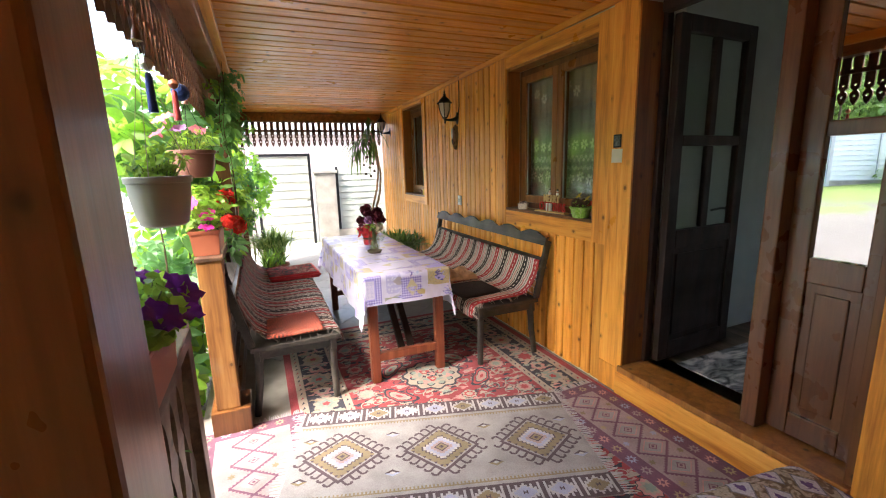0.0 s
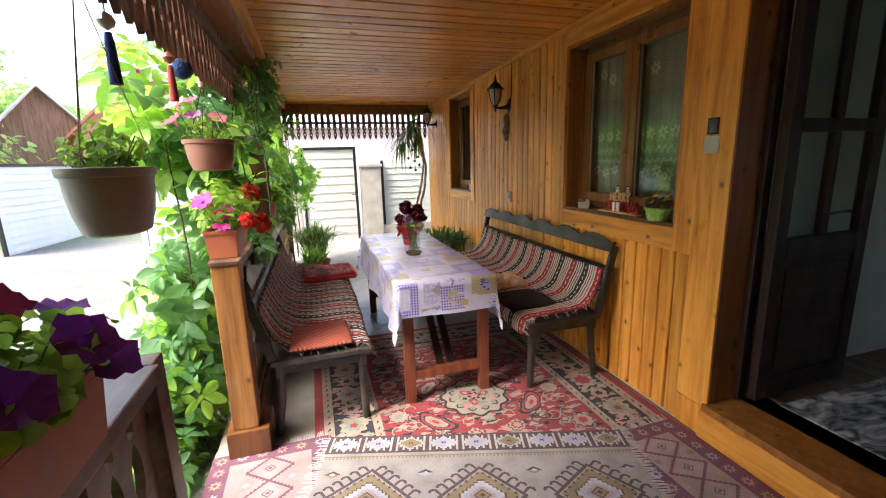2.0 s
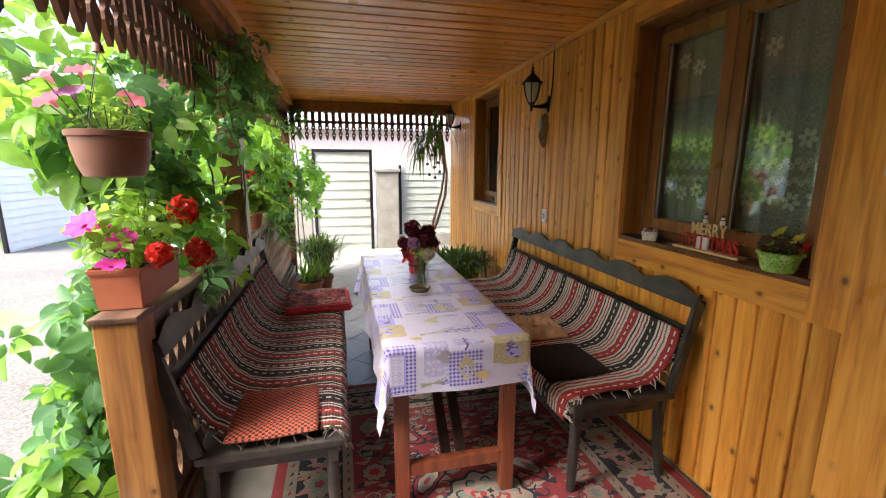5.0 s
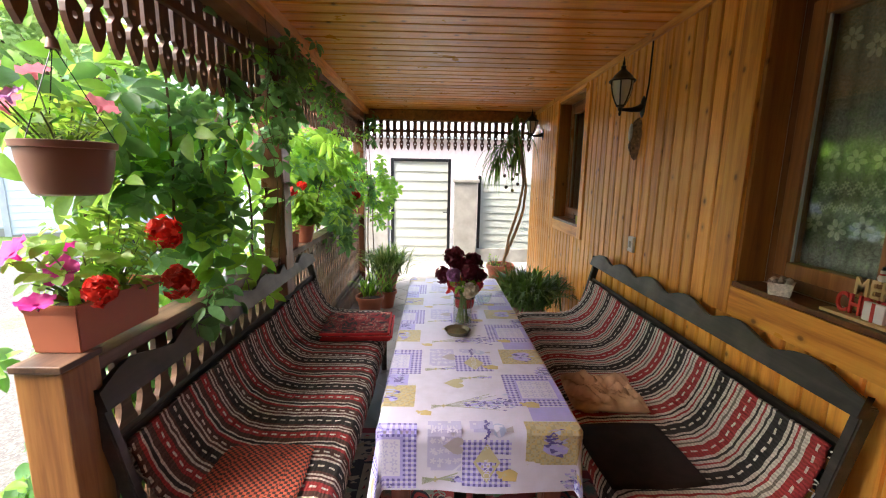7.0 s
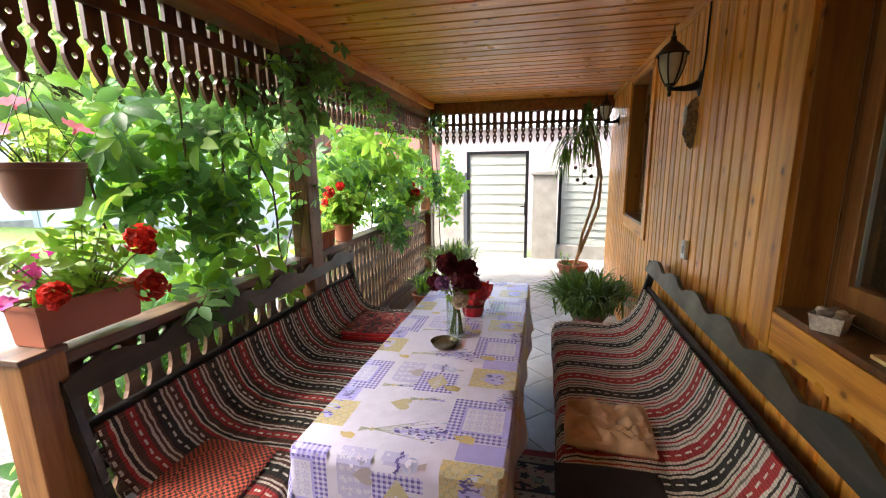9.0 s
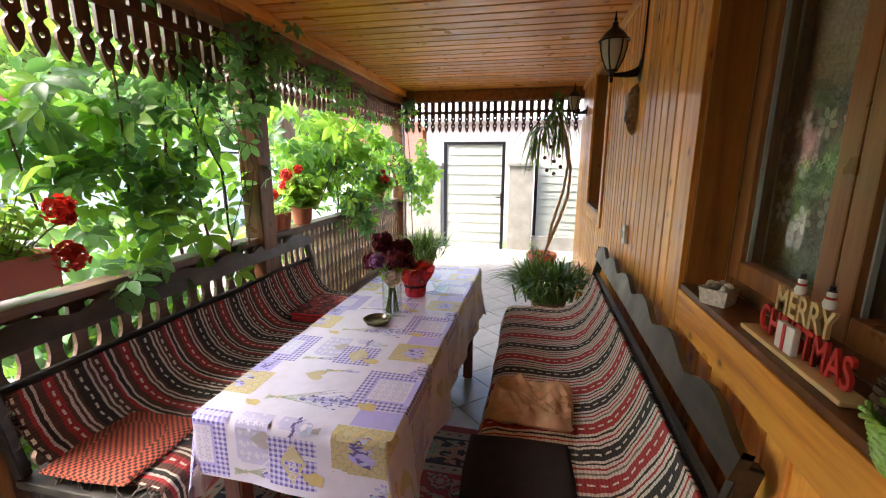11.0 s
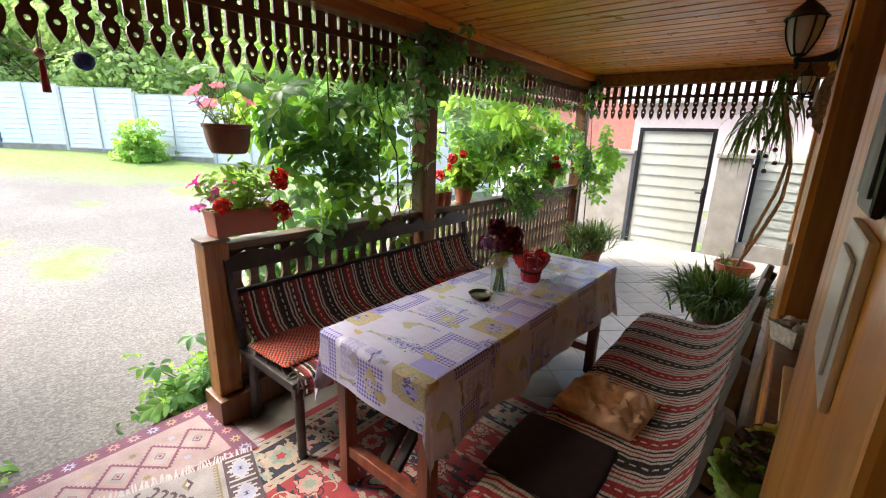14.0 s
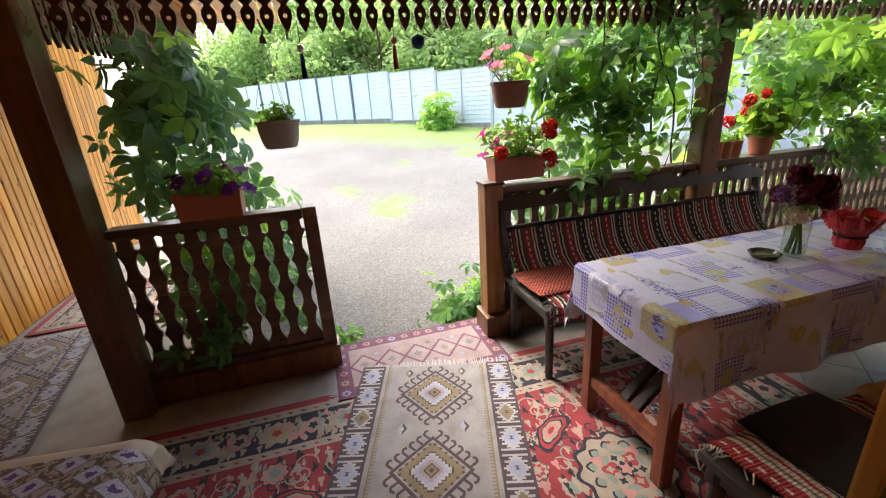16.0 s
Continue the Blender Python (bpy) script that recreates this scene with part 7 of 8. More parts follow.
for i, y in enumerate((4.82, 4.905, 4.99)):
    round_pot("flower_pot", "small terracotta pot with seedlings on the railing", (0.11, y, 0.986), 0.045, 0.12, TERRA, 50 + i, (50, 0.09, 0.7, 1.2))
round_pot("flower_pot", "terracotta pot with red geraniums on the railing", (0.11, 5.22, 0.986), 0.085, 0.14, TERRA, 54, (150, 0.22, 1.0, 1.6), ROUND, flowers=[("ball", "red", (-0.10, -0.06, 0.30), 0.04), ("ball", "red", (-0.04, -0.12, 0.38), 0.045), ("ball", "red", (0.02, -0.05, 0.42), 0.035), ("ball", "red", (-0.13, -0.17, 0.24), 0.045)])
round_pot("flower_pot", "terracotta pot with orange red geraniums on the railing", (0.11, 6.85, 0.986), 0.085, 0.13, TERRA, 55, (140, 0.22, 1.0, 1.6), ROUND, flowers=[("ball", "red", (0.10, -0.05, 0.27), 0.055), ("ball", "red", (0.02, 0.10, 0.34), 0.045), ("ball", "red", (-0.02, -0.12, 0.28), 0.035)])


def strap_plant(name, label, loc, n, length, width, seed, z0, mat, droop=1.0, spread=0.05, up=0.6):
    p = thing(name, label, "plant", loc=loc)
    rnd = random.Random(seed)
    for part_i in range(2):
        bm = bmesh.new()
        for _ in range(n // 2):
            a = rnd.uniform(0, 6.283)
            l, e = length * rnd.uniform(0.6, 1.1), rnd.uniform(0.15, 0.9)
            d = Vector((math.cos(a), math.sin(a), 0))
            side = Vector((-d.y, d.x, 0)) * width / 2 * rnd.uniform(0.7, 1.2)
            o = Vector((rnd.gauss(0, spread), rnd.gauss(0, spread), z0))
            rows = []
            for k in range(7):
                s = k / 6
                q = o + d * l * e * s * (1.0 - 0.12 * s) + Vector((0, 0, l * (up * s - droop * s * s * (0.35 + 0.5 * e))))
                wd = (0.5 + 1.2 * s) if s < 0.4 else (1.0 - (s - 0.4) / 0.6) ** 0.8
                rows.append((bm.verts.new(q - side * wd), bm.verts.new(q - Vector((0, 0, 0.2 * width * wd))), bm.verts.new(q + side * wd)))
            for r1, r2 in zip(rows, rows[1:]):
                bm.faces.new((r1[0], r1[1], r2[1], r2[0]))
                bm.faces.new((r1[1], r1[2], r2[2], r2[1]))
        tagged(part("leaf_tuft", bm, mat[part_i], p, smooth=True), kind="stuff")
    return p


def pot_only(name, label, loc, r, h, mat):
    p = thing(name, label, "flower pot", "flower pots", loc=loc)
    part("pot", lathe(bmesh.new(), [(0.001, 0), (r * 0.62, 0), (r * 0.66, h * 0.03), (r * 0.9, h * 0.8), (r * 1.0, h * 0.82), (r * 1.02, h * 0.98), (r * 0.98, h), (r * 0.93, h * 0.98), (r * 0.88, h * 0.8)], 32), mat, p, smooth=True)
    part("soil", lathe(bmesh.new(), [(0.001, h * 0.86), (r * 0.88, h * 0.82)], 20), SOIL, p)
    return p


YELLOWISH = leafy("variegated_blade", (0.14, 0.20, 0.06), (0.34, 0.38, 0.16), 0.45, 0.3)
pot_only("flower_pot", "terracotta pot holding a spider plant", (0.50, 7.42, 0.0), 0.15, 0.24, TERRA)
strap_plant("spider_plant", "bushy spider plant with arching striped leaves", (0.50, 7.42, 0.0), 340, 0.72, 0.022, 61, 0.22, (BLADE, YELLOWISH), 0.95, 0.09, 0.98)
pot_only("flower_pot", "wide red plastic pot on the floor behind a bench", (0.42, 6.42, 0.0), 0.15, 0.22, TERRA)
strap_plant("spider_plant", "potted green plant on the porch floor", (0.42, 6.42, 0.0), 60, 0.40, 0.025, 62, 0.22, (BLADE, VINE2), 0.7, 0.05, 1.0)
pot_only("flower_pot", "small terracotta pot on the porch floor", (0.56, 6.72, 0.0), 0.12, 0.2, TERRA)
strap_plant("spider_plant", "small potted green plant on the porch floor", (0.56, 6.72, 0.0), 50, 0.42, 0.02, 66, 0.18, (BLADE, VINE2), 0.7, 0.03, 1.0)
pot_only("flower_pot", "dark pot holding a bushy spider plant by the wall", (2.03, 6.0, 0.0), 0.15, 0.26, BROWNPOT)
strap_plant("spider_plant", "dense dark green spider plant by the house wall", (2.03, 6.0, 0.0), 620, 0.72, 0.024, 63, 0.26, (BLADE, BLADE), 0.95, 0.09, 0.95)
pot_only("flower_pot", "terracotta pot with a tall yucca by the house wall", (1.99, 7.60, 0.0), 0.185, 0.335, TERRA)
yu = thing("yucca", "tall yucca with two bare bent trunks and drooping leaves", "plant", loc=(1.99, 7.60, 0.29))
YB = plain("yucca_trunk", (0.30, 0.20, 0.11), 0.9, vary=0.3, scale=40, bumpy=0.7, fine=50)
tr = [[(0.02, 0, 0), (0.06, 0, 0.14), (0.10, -0.02, 0.42), (0.20, -0.06, 0.80), (0.24, -0.10, 1.12), (0.18, -0.16, 1.42), (0.10, -0.2, 1.62)], [(0.06, 0, 0.14), (0.16, -0.02, 0.42), (0.26, -0.05, 0.75), (0.27, -0.12, 1.08), (0.20, -0.2, 1.42), (0.08, -0.3, 1.78)]]
for pts in tr:
    fine = []
    for a, b in zip(pts, pts[1:]):
        for k in range(5):
            q = Vector(a).lerp(Vector(b), k / 5)
            fine.append(q + Vector((0.004 * (k % 2), 0, 0)))
    bm = tube(bmesh.new(), fine, 0.021, 0.013, 10)
    part("trunk", bm, YB, yu, "bare tan trunk with leaf scars", True)
rnd = random.Random(9)
for (cx, cy, cz), cnt, rise, reach in (((0.08, -0.30, 1.78), 26, 0.75, 0.16), ((0.06, -0.26, 1.66), 30, 0.35, 0.5), ((-0.06, -0.22, 1.55), 34, 0.2, 0.5), ((-0.12, -0.2, 1.40), 26, 0.1, 0.4), ((0.12, -0.2, 1.48), 18, 0.15, 0.3)):
    bm = bmesh.new()
    for _ in range(cnt):
        a, e, l = rnd.uniform(0, 6.283), rnd.uniform(0.45, 1.1), rnd.uniform(0.28, 0.46)
        d = Vector((math.cos(a) - 0.35, math.sin(a), 0)).normalized()
        sd = Vector((-d.y, d.x, 0)) * 0.012
        o = Vector((cx + rnd.gauss(0, 0.02), cy + rnd.gauss(0, 0.02), cz + rnd.gauss(0, 0.05)))
        rows = []
        for k in range(7):
            s = k / 6
            q = o + d * l * reach * 1.5 * e * math.sin(s * 1.35) + Vector((0, 0, l * (rise * s - (0.75 + 0.4 * e) * s * s)))
            wdt = 0.55 + 0.9 * s if s < 0.5 else 1.0 - (s - 0.5) * 1.9
            rows.append((bm.verts.new(q - sd * wdt), bm.verts.new(q - Vector((0, 0, 0.004 * wdt))), bm.verts.new(q + sd * wdt)))
        for r1, r2 in zip(rows, rows[1:]):
            bm.faces.new((r1[0], r1[1], r2[1], r2[0]))
            bm.faces.new((r1[1], r1[2], r2[2], r2[1]))
    tagged(part("leaf_crown", bm, BLADE, yu, "drooping strap leaves"), kind="stuff")
ground_plant("small bright herb growing in the yucca pot", (1.90, 7.58, 0.27), 60, (0.10, 0.10, 0.13), 0.7, 64, OVAL, [VINE2, HERB], "herb")
ch = thing("wind_chime", "string of dark round discs hanging by the yucca", "ornament", loc=(2.02, 7.35, 0.0))
for k, (dx, z) in enumerate(((0.0, 1.62), (-0.06, 1.50), (0.04, 1.46), (-0.03, 1.36), (0.05, 1.32), (0.10, 1.52), (0.12, 1.40))):
    part("disc", lathe(bmesh.new(), [(0.001, -0.022), (0.016, -0.016), (0.022, 0), (0.016, 0.016), (0.001, 0.022)], 12, (dx, 0.01 * k, z)), BARK, ch, smooth=True)
    part("cord", tube(bmesh.new(), [(dx, 0.01 * k, z + 0.02), (dx, 0.01 * k, 1.95), (0, 0, 2.2)], 0.0014, 0.0014, 4), BARK, ch)

# ---- wooded hillside behind the fence ----
TREE_A = leafy("wood_leaf", (0.20, 0.31, 0.10), (0.32, 0.46, 0.16), 0.7, 0.6, (0.5, 0.7, 0.2))
TREE_B = leafy("wood_leaf_light", (0.28, 0.40, 0.15), (0.42, 0.55, 0.24), 0.7, 0.6, (0.55, 0.75, 0.25))
quad = leaflet(0.27, 0.20, 0.15, 0.2)


def tree_mesh(seed, h, r):
    rnd = random.Random(seed)
    bm = bmesh.new()
    tube(bm, [(0, 0, -0.3), (0.05, 0.03, h * 0.3), (0.0, 0.1, h * 0.6), (0.05, 0.0, h * 0.9)], 0.16, 0.03, 8)
    for k in range(9):
        a, z = rnd.uniform(0, 6.28), h * rnd.uniform(0.2, 0.75)
        tube(bm, [(0, 0, z), (r * 0.4 * math.cos(a), r * 0.4 * math.sin(a), z + h * 0.08), (r * 0.8 * math.cos(a), r * 0.8 * math.sin(a), z + h * 0.15)], 0.05, 0.012, 5)
    trunk = finish(bm, "trunk", BARK, True)
    pl = []
    lobes = [(Vector((rnd.gauss(0, 0.45) * r, rnd.gauss(0, 0.45) * r, h * rnd.uniform(0.12, 0.95))), rnd.uniform(0.3, 0.55) * r) for _ in range(20)]
    for c, q in lobes:
        for _ in range(130):
            d = Vector((rnd.gauss(0, 1), rnd.gauss(0, 1), rnd.gauss(0.1, 1))).normalized()
            pl.append((leaf_pose(c + d * q * rnd.uniform(0.5, 1.05), (d.x, d.y, d.z), rnd, 0.5, 0.4), rnd.uniform(0.6, 1.2), rnd.choice((0, 1, 1))))
    tv = np.array(quad[0])
    vs, fs, mi = [], [], []
    for k, (m, s, c) in enumerate(pl):
        vs.append((tv * s) @ np.array(m.to_3x3()).T + np.array(m.translation))
        fs += [tuple(i + k * len(tv) for i in f) for f in quad[1]]
        mi += [c] * len(quad[1])
    me = bpy.data.meshes.new("crown")
    me.from_pydata(np.concatenate(vs).tolist(), [], fs)
    me.polygons.foreach_set("material_index", mi)
    me.materials.append(TREE_A)
    me.materials.append(TREE_B)
    return trunk, me


kinds = [tree_mesh(70 + i, 5.5 + i * 0.8, 2.3 + 0.2 * i) for i in range(4)]
rnd = random.Random(12)
spots = []
for row, (off, cnt) in enumerate(((4.6, 17), (5.5, 16), (9.0, 16), (14.0, 14), (20.0, 14))):
    for i in range(cnt):
        s = (i + rnd.uniform(0.1, 0.9)) / cnt
        x, y = -31 + 28 * s, -9.5 + 26.5 * s * 0.92
        spots.append((x - off * 0.66 + rnd.uniform(-1, 1), y + off * 0.75 + rnd.uniform(-1, 1), row))
for x, y, row in spots:
    if x > 1.6 - 0.68 * y:
        continue
    t, c = kinds[rnd.randrange(4)]
    z = ground_z(max(x, -50), min(y, 40))
    o = thing("tree", "leafy deciduous tree on the hillside behind the fence", "tree", "hillside wood", loc=(x, y, z - 0.4))
    k = rnd.uniform(0.75, 1.2) * (0.72 if row == 0 else 1)
    m = pose(0, 0, 0, 0, 0, rnd.uniform(0, 360)) @ Matrix.Diagonal((k, k, k, 1))
    piece("trunk", t, o, m)
    piece("crown", c, o, m)
for x, y, k in ((-21, 42, 1.45), (-25, 41, 1.6), (-17.5, 46, 1.15), (-13.5, 50, 1.1), (-29, 40, 1.7), (-9, 52, 1.0)):
    t, c = kinds[rnd.randrange(4)]
    o = thing("tree", "tall tree behind the farm buildings", "tree", "far trees", loc=(x, y, -0.4))
    m = Matrix.Diagonal((k, k, k, 1))
    piece("trunk", t, o, m)
    piece("crown", c, o, m)

# ---- things on the table ----
V0 = (1.24, 4.05, TZ + 0.0015)
vase = thing("flower_vase", "clear glass jar with stems and water holding flowers", "vase", loc=V0)
g = part("jar", lathe(bmesh.new(), [(0.001, 0), (0.042, 0), (0.046, 0.006), (0.046, 0.15), (0.040, 0.175), (0.042, 0.19), (0.039, 0.19), (0.037, 0.175), (0.042, 0.15), (0.042, 0.012), (0.001, 0.01)], 28), CLEAR, vase, "clear glass jar", True)
g.visible_shadow = False
rnd = random.Random(17)
bm = bmesh.new()
for _ in range(16):
    a, b = rnd.uniform(0, 6.28), rnd.uniform(0, 6.28)
    tube(bm, [(0.03 * math.cos(a), 0.03 * math.sin(a), 0.014), (0.012 * math.cos(b), 0.012 * math.sin(b), 0.16), (0.07 * math.cos(b), 0.07 * math.sin(b), 0.25)], 0.003, 0.002, 5)
tagged(part("stem", bm, STEM, vase), kind="stuff")
greenery(vase, 60, (0.09, 0.09, 0.1), 0.7, OVAL, 18, 0.17)
for col, off, r in (("dark", (-0.05, 0.02, 0.34), 0.05), ("dark", (0.04, 0.03, 0.31), 0.052), ("dark", (0.03, -0.04, 0.27), 0.048), ("dark", (-0.10, 0.0, 0.25), 0.042), ("lilac", (-0.05, -0.05, 0.26), 0.036), ("dark", (-0.02, 0.06, 0.29), 0.046), ("white", (0.03, -0.06, 0.19), 0.042), ("dark", (0.08, 0.02, 0.25), 0.04), ("white", (0.07, 0.06, 0.24), 0.03)):
    bm = bmesh.new()
    for k in range(3):
        flower_head(bm, Vector(off), r * (1 - 0.25 * k), "ball", None, rnd)
    part("blossom", bm, FLOWER[col], vase, {"dark": "dark crimson blossom", "lilac": "lilac blossom", "white": "cream blossom"}[col], True)
REDFOIL = plain("red_foil", (0.46, 0.015, 0.03), 0.3, 0.1, vary=0.45, scale=45, bumpy=1.0, fine=60)
wr = thing("wrapped_flower", "flower pot wrapped in crumpled red foil on the table", "wrapped flower", loc=(1.27, 4.34, TZ + 0.0015))
bm = bmesh.new()
for layer, (grow, jag) in enumerate(((1.0, 0.035), (0.86, 0.028))):
    lathe(bm, [(0.001, 0.001 + 0.002 * layer), (0.050 * grow, 0.001 + 0.002 * layer), (0.056 * grow, 0.03), (0.052 * grow, 0.055), (0.060 * grow, 0.075), (0.078 * grow, 0.10), (0.092 * grow, 0.125), (0.100 * grow, 0.150)], 72, wob=lambda a, z: 1 + (0.05 + 1.7 * z) * (0.55 * math.sin(6 * a + layer + 2 * math.sin(3 * a)) * 0.6 + 0.6 * noise.noise((3.5 * math.cos(a), 3.5 * math.sin(a), z * 22 + 5 * layer))))
for v in bm.verts:
    if v.co.z > 0.09:
        a = math.atan2(v.co.y, v.co.x)
        v.co.z += (v.co.z - 0.09) * (0.35 * math.sin(9 * a + 2 * math.sin(2 * a)) + 1.1 * noise.noise((5 * math.cos(a), 5 * math.sin(a), 3)))
part("foil_wrap", bm, REDFOIL, wr)
part("bow", lathe(bmesh.new(), [(0.052, 0.050), (0.060, 0.054), (0.060, 0.062), (0.052, 0.066)], 40), SOIL, wr, "dark ribbon round the foil", True)
rnd = random.Random(8)
pl = [(leaf_pose(Vector((rnd.gauss(0, 0.035), rnd.gauss(0, 0.035), 0.10 + rnd.uniform(0, 0.06))), (0, 0, 0.6), rnd, 0.8, 0.0), rnd.uniform(0.8, 1.4), int(_ % 7 == 0)) for _ in range(60)]
mass("foliage", pl, OVAL, [FLOWER["red"], FLOWER["white"]], wr, "red and white leaf bracts")
di = thing("glass_bowl", "small clear glass bowl on the table", "bowl", loc=(1.39, 4.44, TZ + 0.0015))
o = part("bowl", lathe(bmesh.new(), [(0.001, 0), (0.03, 0), (0.04, 0.01), (0.05, 0.045), (0.047, 0.045), (0.037, 0.013), (0.001, 0.006)], 28), CLEAR, di, smooth=True)
o.visible_shadow = False
asht = single("ashtray", lathe(bmesh.new(), [(0.001, 0), (0.05, 0), (0.062, 0.02), (0.058, 0.022), (0.046, 0.008), (0.001, 0.006)], 28), plain("smoked_glass", (0.10, 0.085, 0.05), 0.15, vary=0.3), "small round glass ashtray on the tablecloth", "ashtray", loc=(1.21, 3.93, TZ + 0.0015), smooth=True)

# ---- wall lamps, switch, socket, ornament ----
LAMPM = plain("lamp_black_paint", (0.014, 0.013, 0.012), 0.4, 0.3)
LGLASS = plain("frosted_lamp_glass", (0.55, 0.53, 0.46), 0.25, vary=0.1, bumpy=0.05)


def wall_lamp(loc):
    w = thing("wall_lantern", "black metal wall lantern with frosted glass", "wall lamp", "porch wall lamps", loc=loc)
    hexr = lambda prof: lathe(bmesh.new(), prof, 6)
    part("backplate", lathe(bmesh.new(), [(0.001, 0.016), (0.5, 0.012), (0.8, 0.006), (1.0, 0.0)], 24), LAMPM, w, "", True).matrix_basis = Matrix(((0, 0, -1, 0), (0.034, 0, 0, 0), (0, 0.066, 0, -0.028), (0, 0, 0, 1)))
    am = bmesh.new()
    tube(am, [(-0.004, 0, -0.030), (-0.03, 0, -0.040), (-0.07, 0, -0.046), (-0.135, 0, -0.046)], 0.026, 0.009, 10)
    part("arm", am, LAMPM, w, smooth=True)
    bulge = [(0.020, -0.026), (0.038, 0.006), (0.052, 0.042), (0.061, 0.082), (0.063, 0.118)]
    for nm, prof, mt, sg_ in (("glass", bulge, LGLASS, 18), ("base", [(0.001, -0.085), (0.007, -0.082), (0.010, -0.066), (0.007, -0.058), (0.013, -0.050), (0.014, -0.036), (0.026, -0.030), (0.026, -0.020), (0.001, -0.018)], LAMPM, 14), ("roof", [(0.078, 0.114), (0.080, 0.122), (0.066, 0.132), (0.054, 0.150), (0.036, 0.168), (0.018, 0.184), (0.013, 0.196), (0.016, 0.204), (0.007, 0.212), (0.009, 0.226), (0.005, 0.234), (0.002, 0.262), (0.001, 0.263)], LAMPM, 12)):
        part(nm, lathe(bmesh.new(), prof, sg_, (-0.14, 0, 0)), mt, w, "frosted glass" if nm == "glass" else "", True)
    for k in range(6):
        a = k * math.pi / 3
        part("rib", tube(bmesh.new(), [(-0.14 + (r + 0.002) * math.cos(a), (r + 0.002) * math.sin(a), z) for r, z in bulge], 0.0045, 0.0045, 6), LAMPM, w, smooth=True)


wall_lamp((WX, 4.745, 1.965))
wall_lamp((WX, 7.20, 2.02))
WHITEPL = plain("white_plastic", (0.74, 0.73, 0.68), 0.35, vary=0.04, bumpy=0)
sw = thing("light_switch", "white plastic light switch on the pine casing", "light switch", loc=(WX - 0.012, 2.525, 1.485))
part("plate", bx(-0.004, 0, -0.04, 0.04, -0.04, 0.04, 0.0015), WHITEPL, sw)
part("rocker", bx(-0.006, -0.0042, -0.026, 0.026, -0.028, 0.028, 0.0007), WHITEPL, sw)
pic = thing("small_picture", "tiny dark framed picture above the light switch", "picture", loc=(WX - 0.012, 2.525, 1.57))
part("frame", bx(-0.005, 0, -0.03, 0.03, -0.038, 0.038, 0.003), BLACKMETAL, pic)
part("print", bx(-0.0064, -0.0052, -0.022, 0.022, -0.03, 0.03), plain("dark_print", (0.10, 0.12, 0.13), 0.5, vary=0.8, scale=60), pic, "dark print with a pale patch")
so_ = thing("power_socket", "white plastic power socket on the board wall", "socket", loc=(WX, 4.70, 1.085))
part("plate", bx(-0.02, 0, -0.032, 0.032, -0.05, 0.05, 0.005), WHITEPL, so_)
part("hole", bx(-0.0215, -0.0205, -0.016, 0.016, -0.02, 0.02), plain("socket_grey", (0.3, 0.3, 0.26), 0.5), so_)
orn = thing("bark_plaque", "oval bark slice with a pale carved middle hanging on the wall", "wall ornament", loc=(WX, 4.775, 1.75))
def slab(a, b, depth, rough, mt, nm, lab="", z0=0.0, y0=0.0, x0=0.0):
    """An uneven oval slab, domed and furrowed."""
    bm = bmesh.new()
    n, rings = 56, []
    for k in range(7):
        s_ = k / 6
        ring = []
        for i in range(n):
            t_ = 2 * math.pi * i / n
            wob = 1 + rough * noise.noise((math.cos(t_) * 2.3, math.sin(t_) * 3.1, z0 * 9)) + rough * 0.45 * noise.noise((i * 0.9, 3, z0))
            h_ = depth * (1 - s_ ** 2.4) ** 0.5 + depth * rough * 0.9 * noise.noise((math.cos(t_) * s_ * 6, math.sin(t_) * s_ * 2, 5.0))
            ring.append(bm.verts.new((-x0 - max(0.001, h_), y0 + a * s_ * wob * math.cos(t_), z0 + b * s_ * wob * math.sin(t_))))
        rings.append(ring)
    for p, q in zip(rings, rings[1:]):
        for i in range(n):
            bm.faces.new((p[i], p[(i + 1) % n], q[(i + 1) % n], q[i]))
    bmesh.ops.remove_doubles(bm, verts=bm.verts[:], dist=0.0002)
    part(nm, bm, mt, orn, lab, True)


slab(0.056, 0.128, 0.045, 0.30, plain("rough_bark", (0.24, 0.14, 0.07), 0.9, vary=0.6, scale=60, bumpy=1.0, fine=45, dirt=(0.10, 0.06, 0.03)), "bark")
slab(0.024, 0.058, 0.012, 0.12, plain("pale_carving", (0.50, 0.48, 0.43), 0.6, vary=0.25, scale=50), "carving", "pale oval carving", 0.035, 0.006, 0.042)
slab(0.016, 0.024, 0.012, 0.25, plain("dark_carving", (0.14, 0.10, 0.07), 0.7, vary=0.5, scale=90), "carving", "dark knot below the carving", -0.045, 0.006, 0.040)
part("cable", tube(bmesh.new(), [(WX - 0.004, 4.68, 2.3), (WX - 0.004, 4.685, 2.06), (WX - 0.004, 4.715, 1.93)], 0.005, 0.005, 6), LAMPM, house, "dark lamp cable")

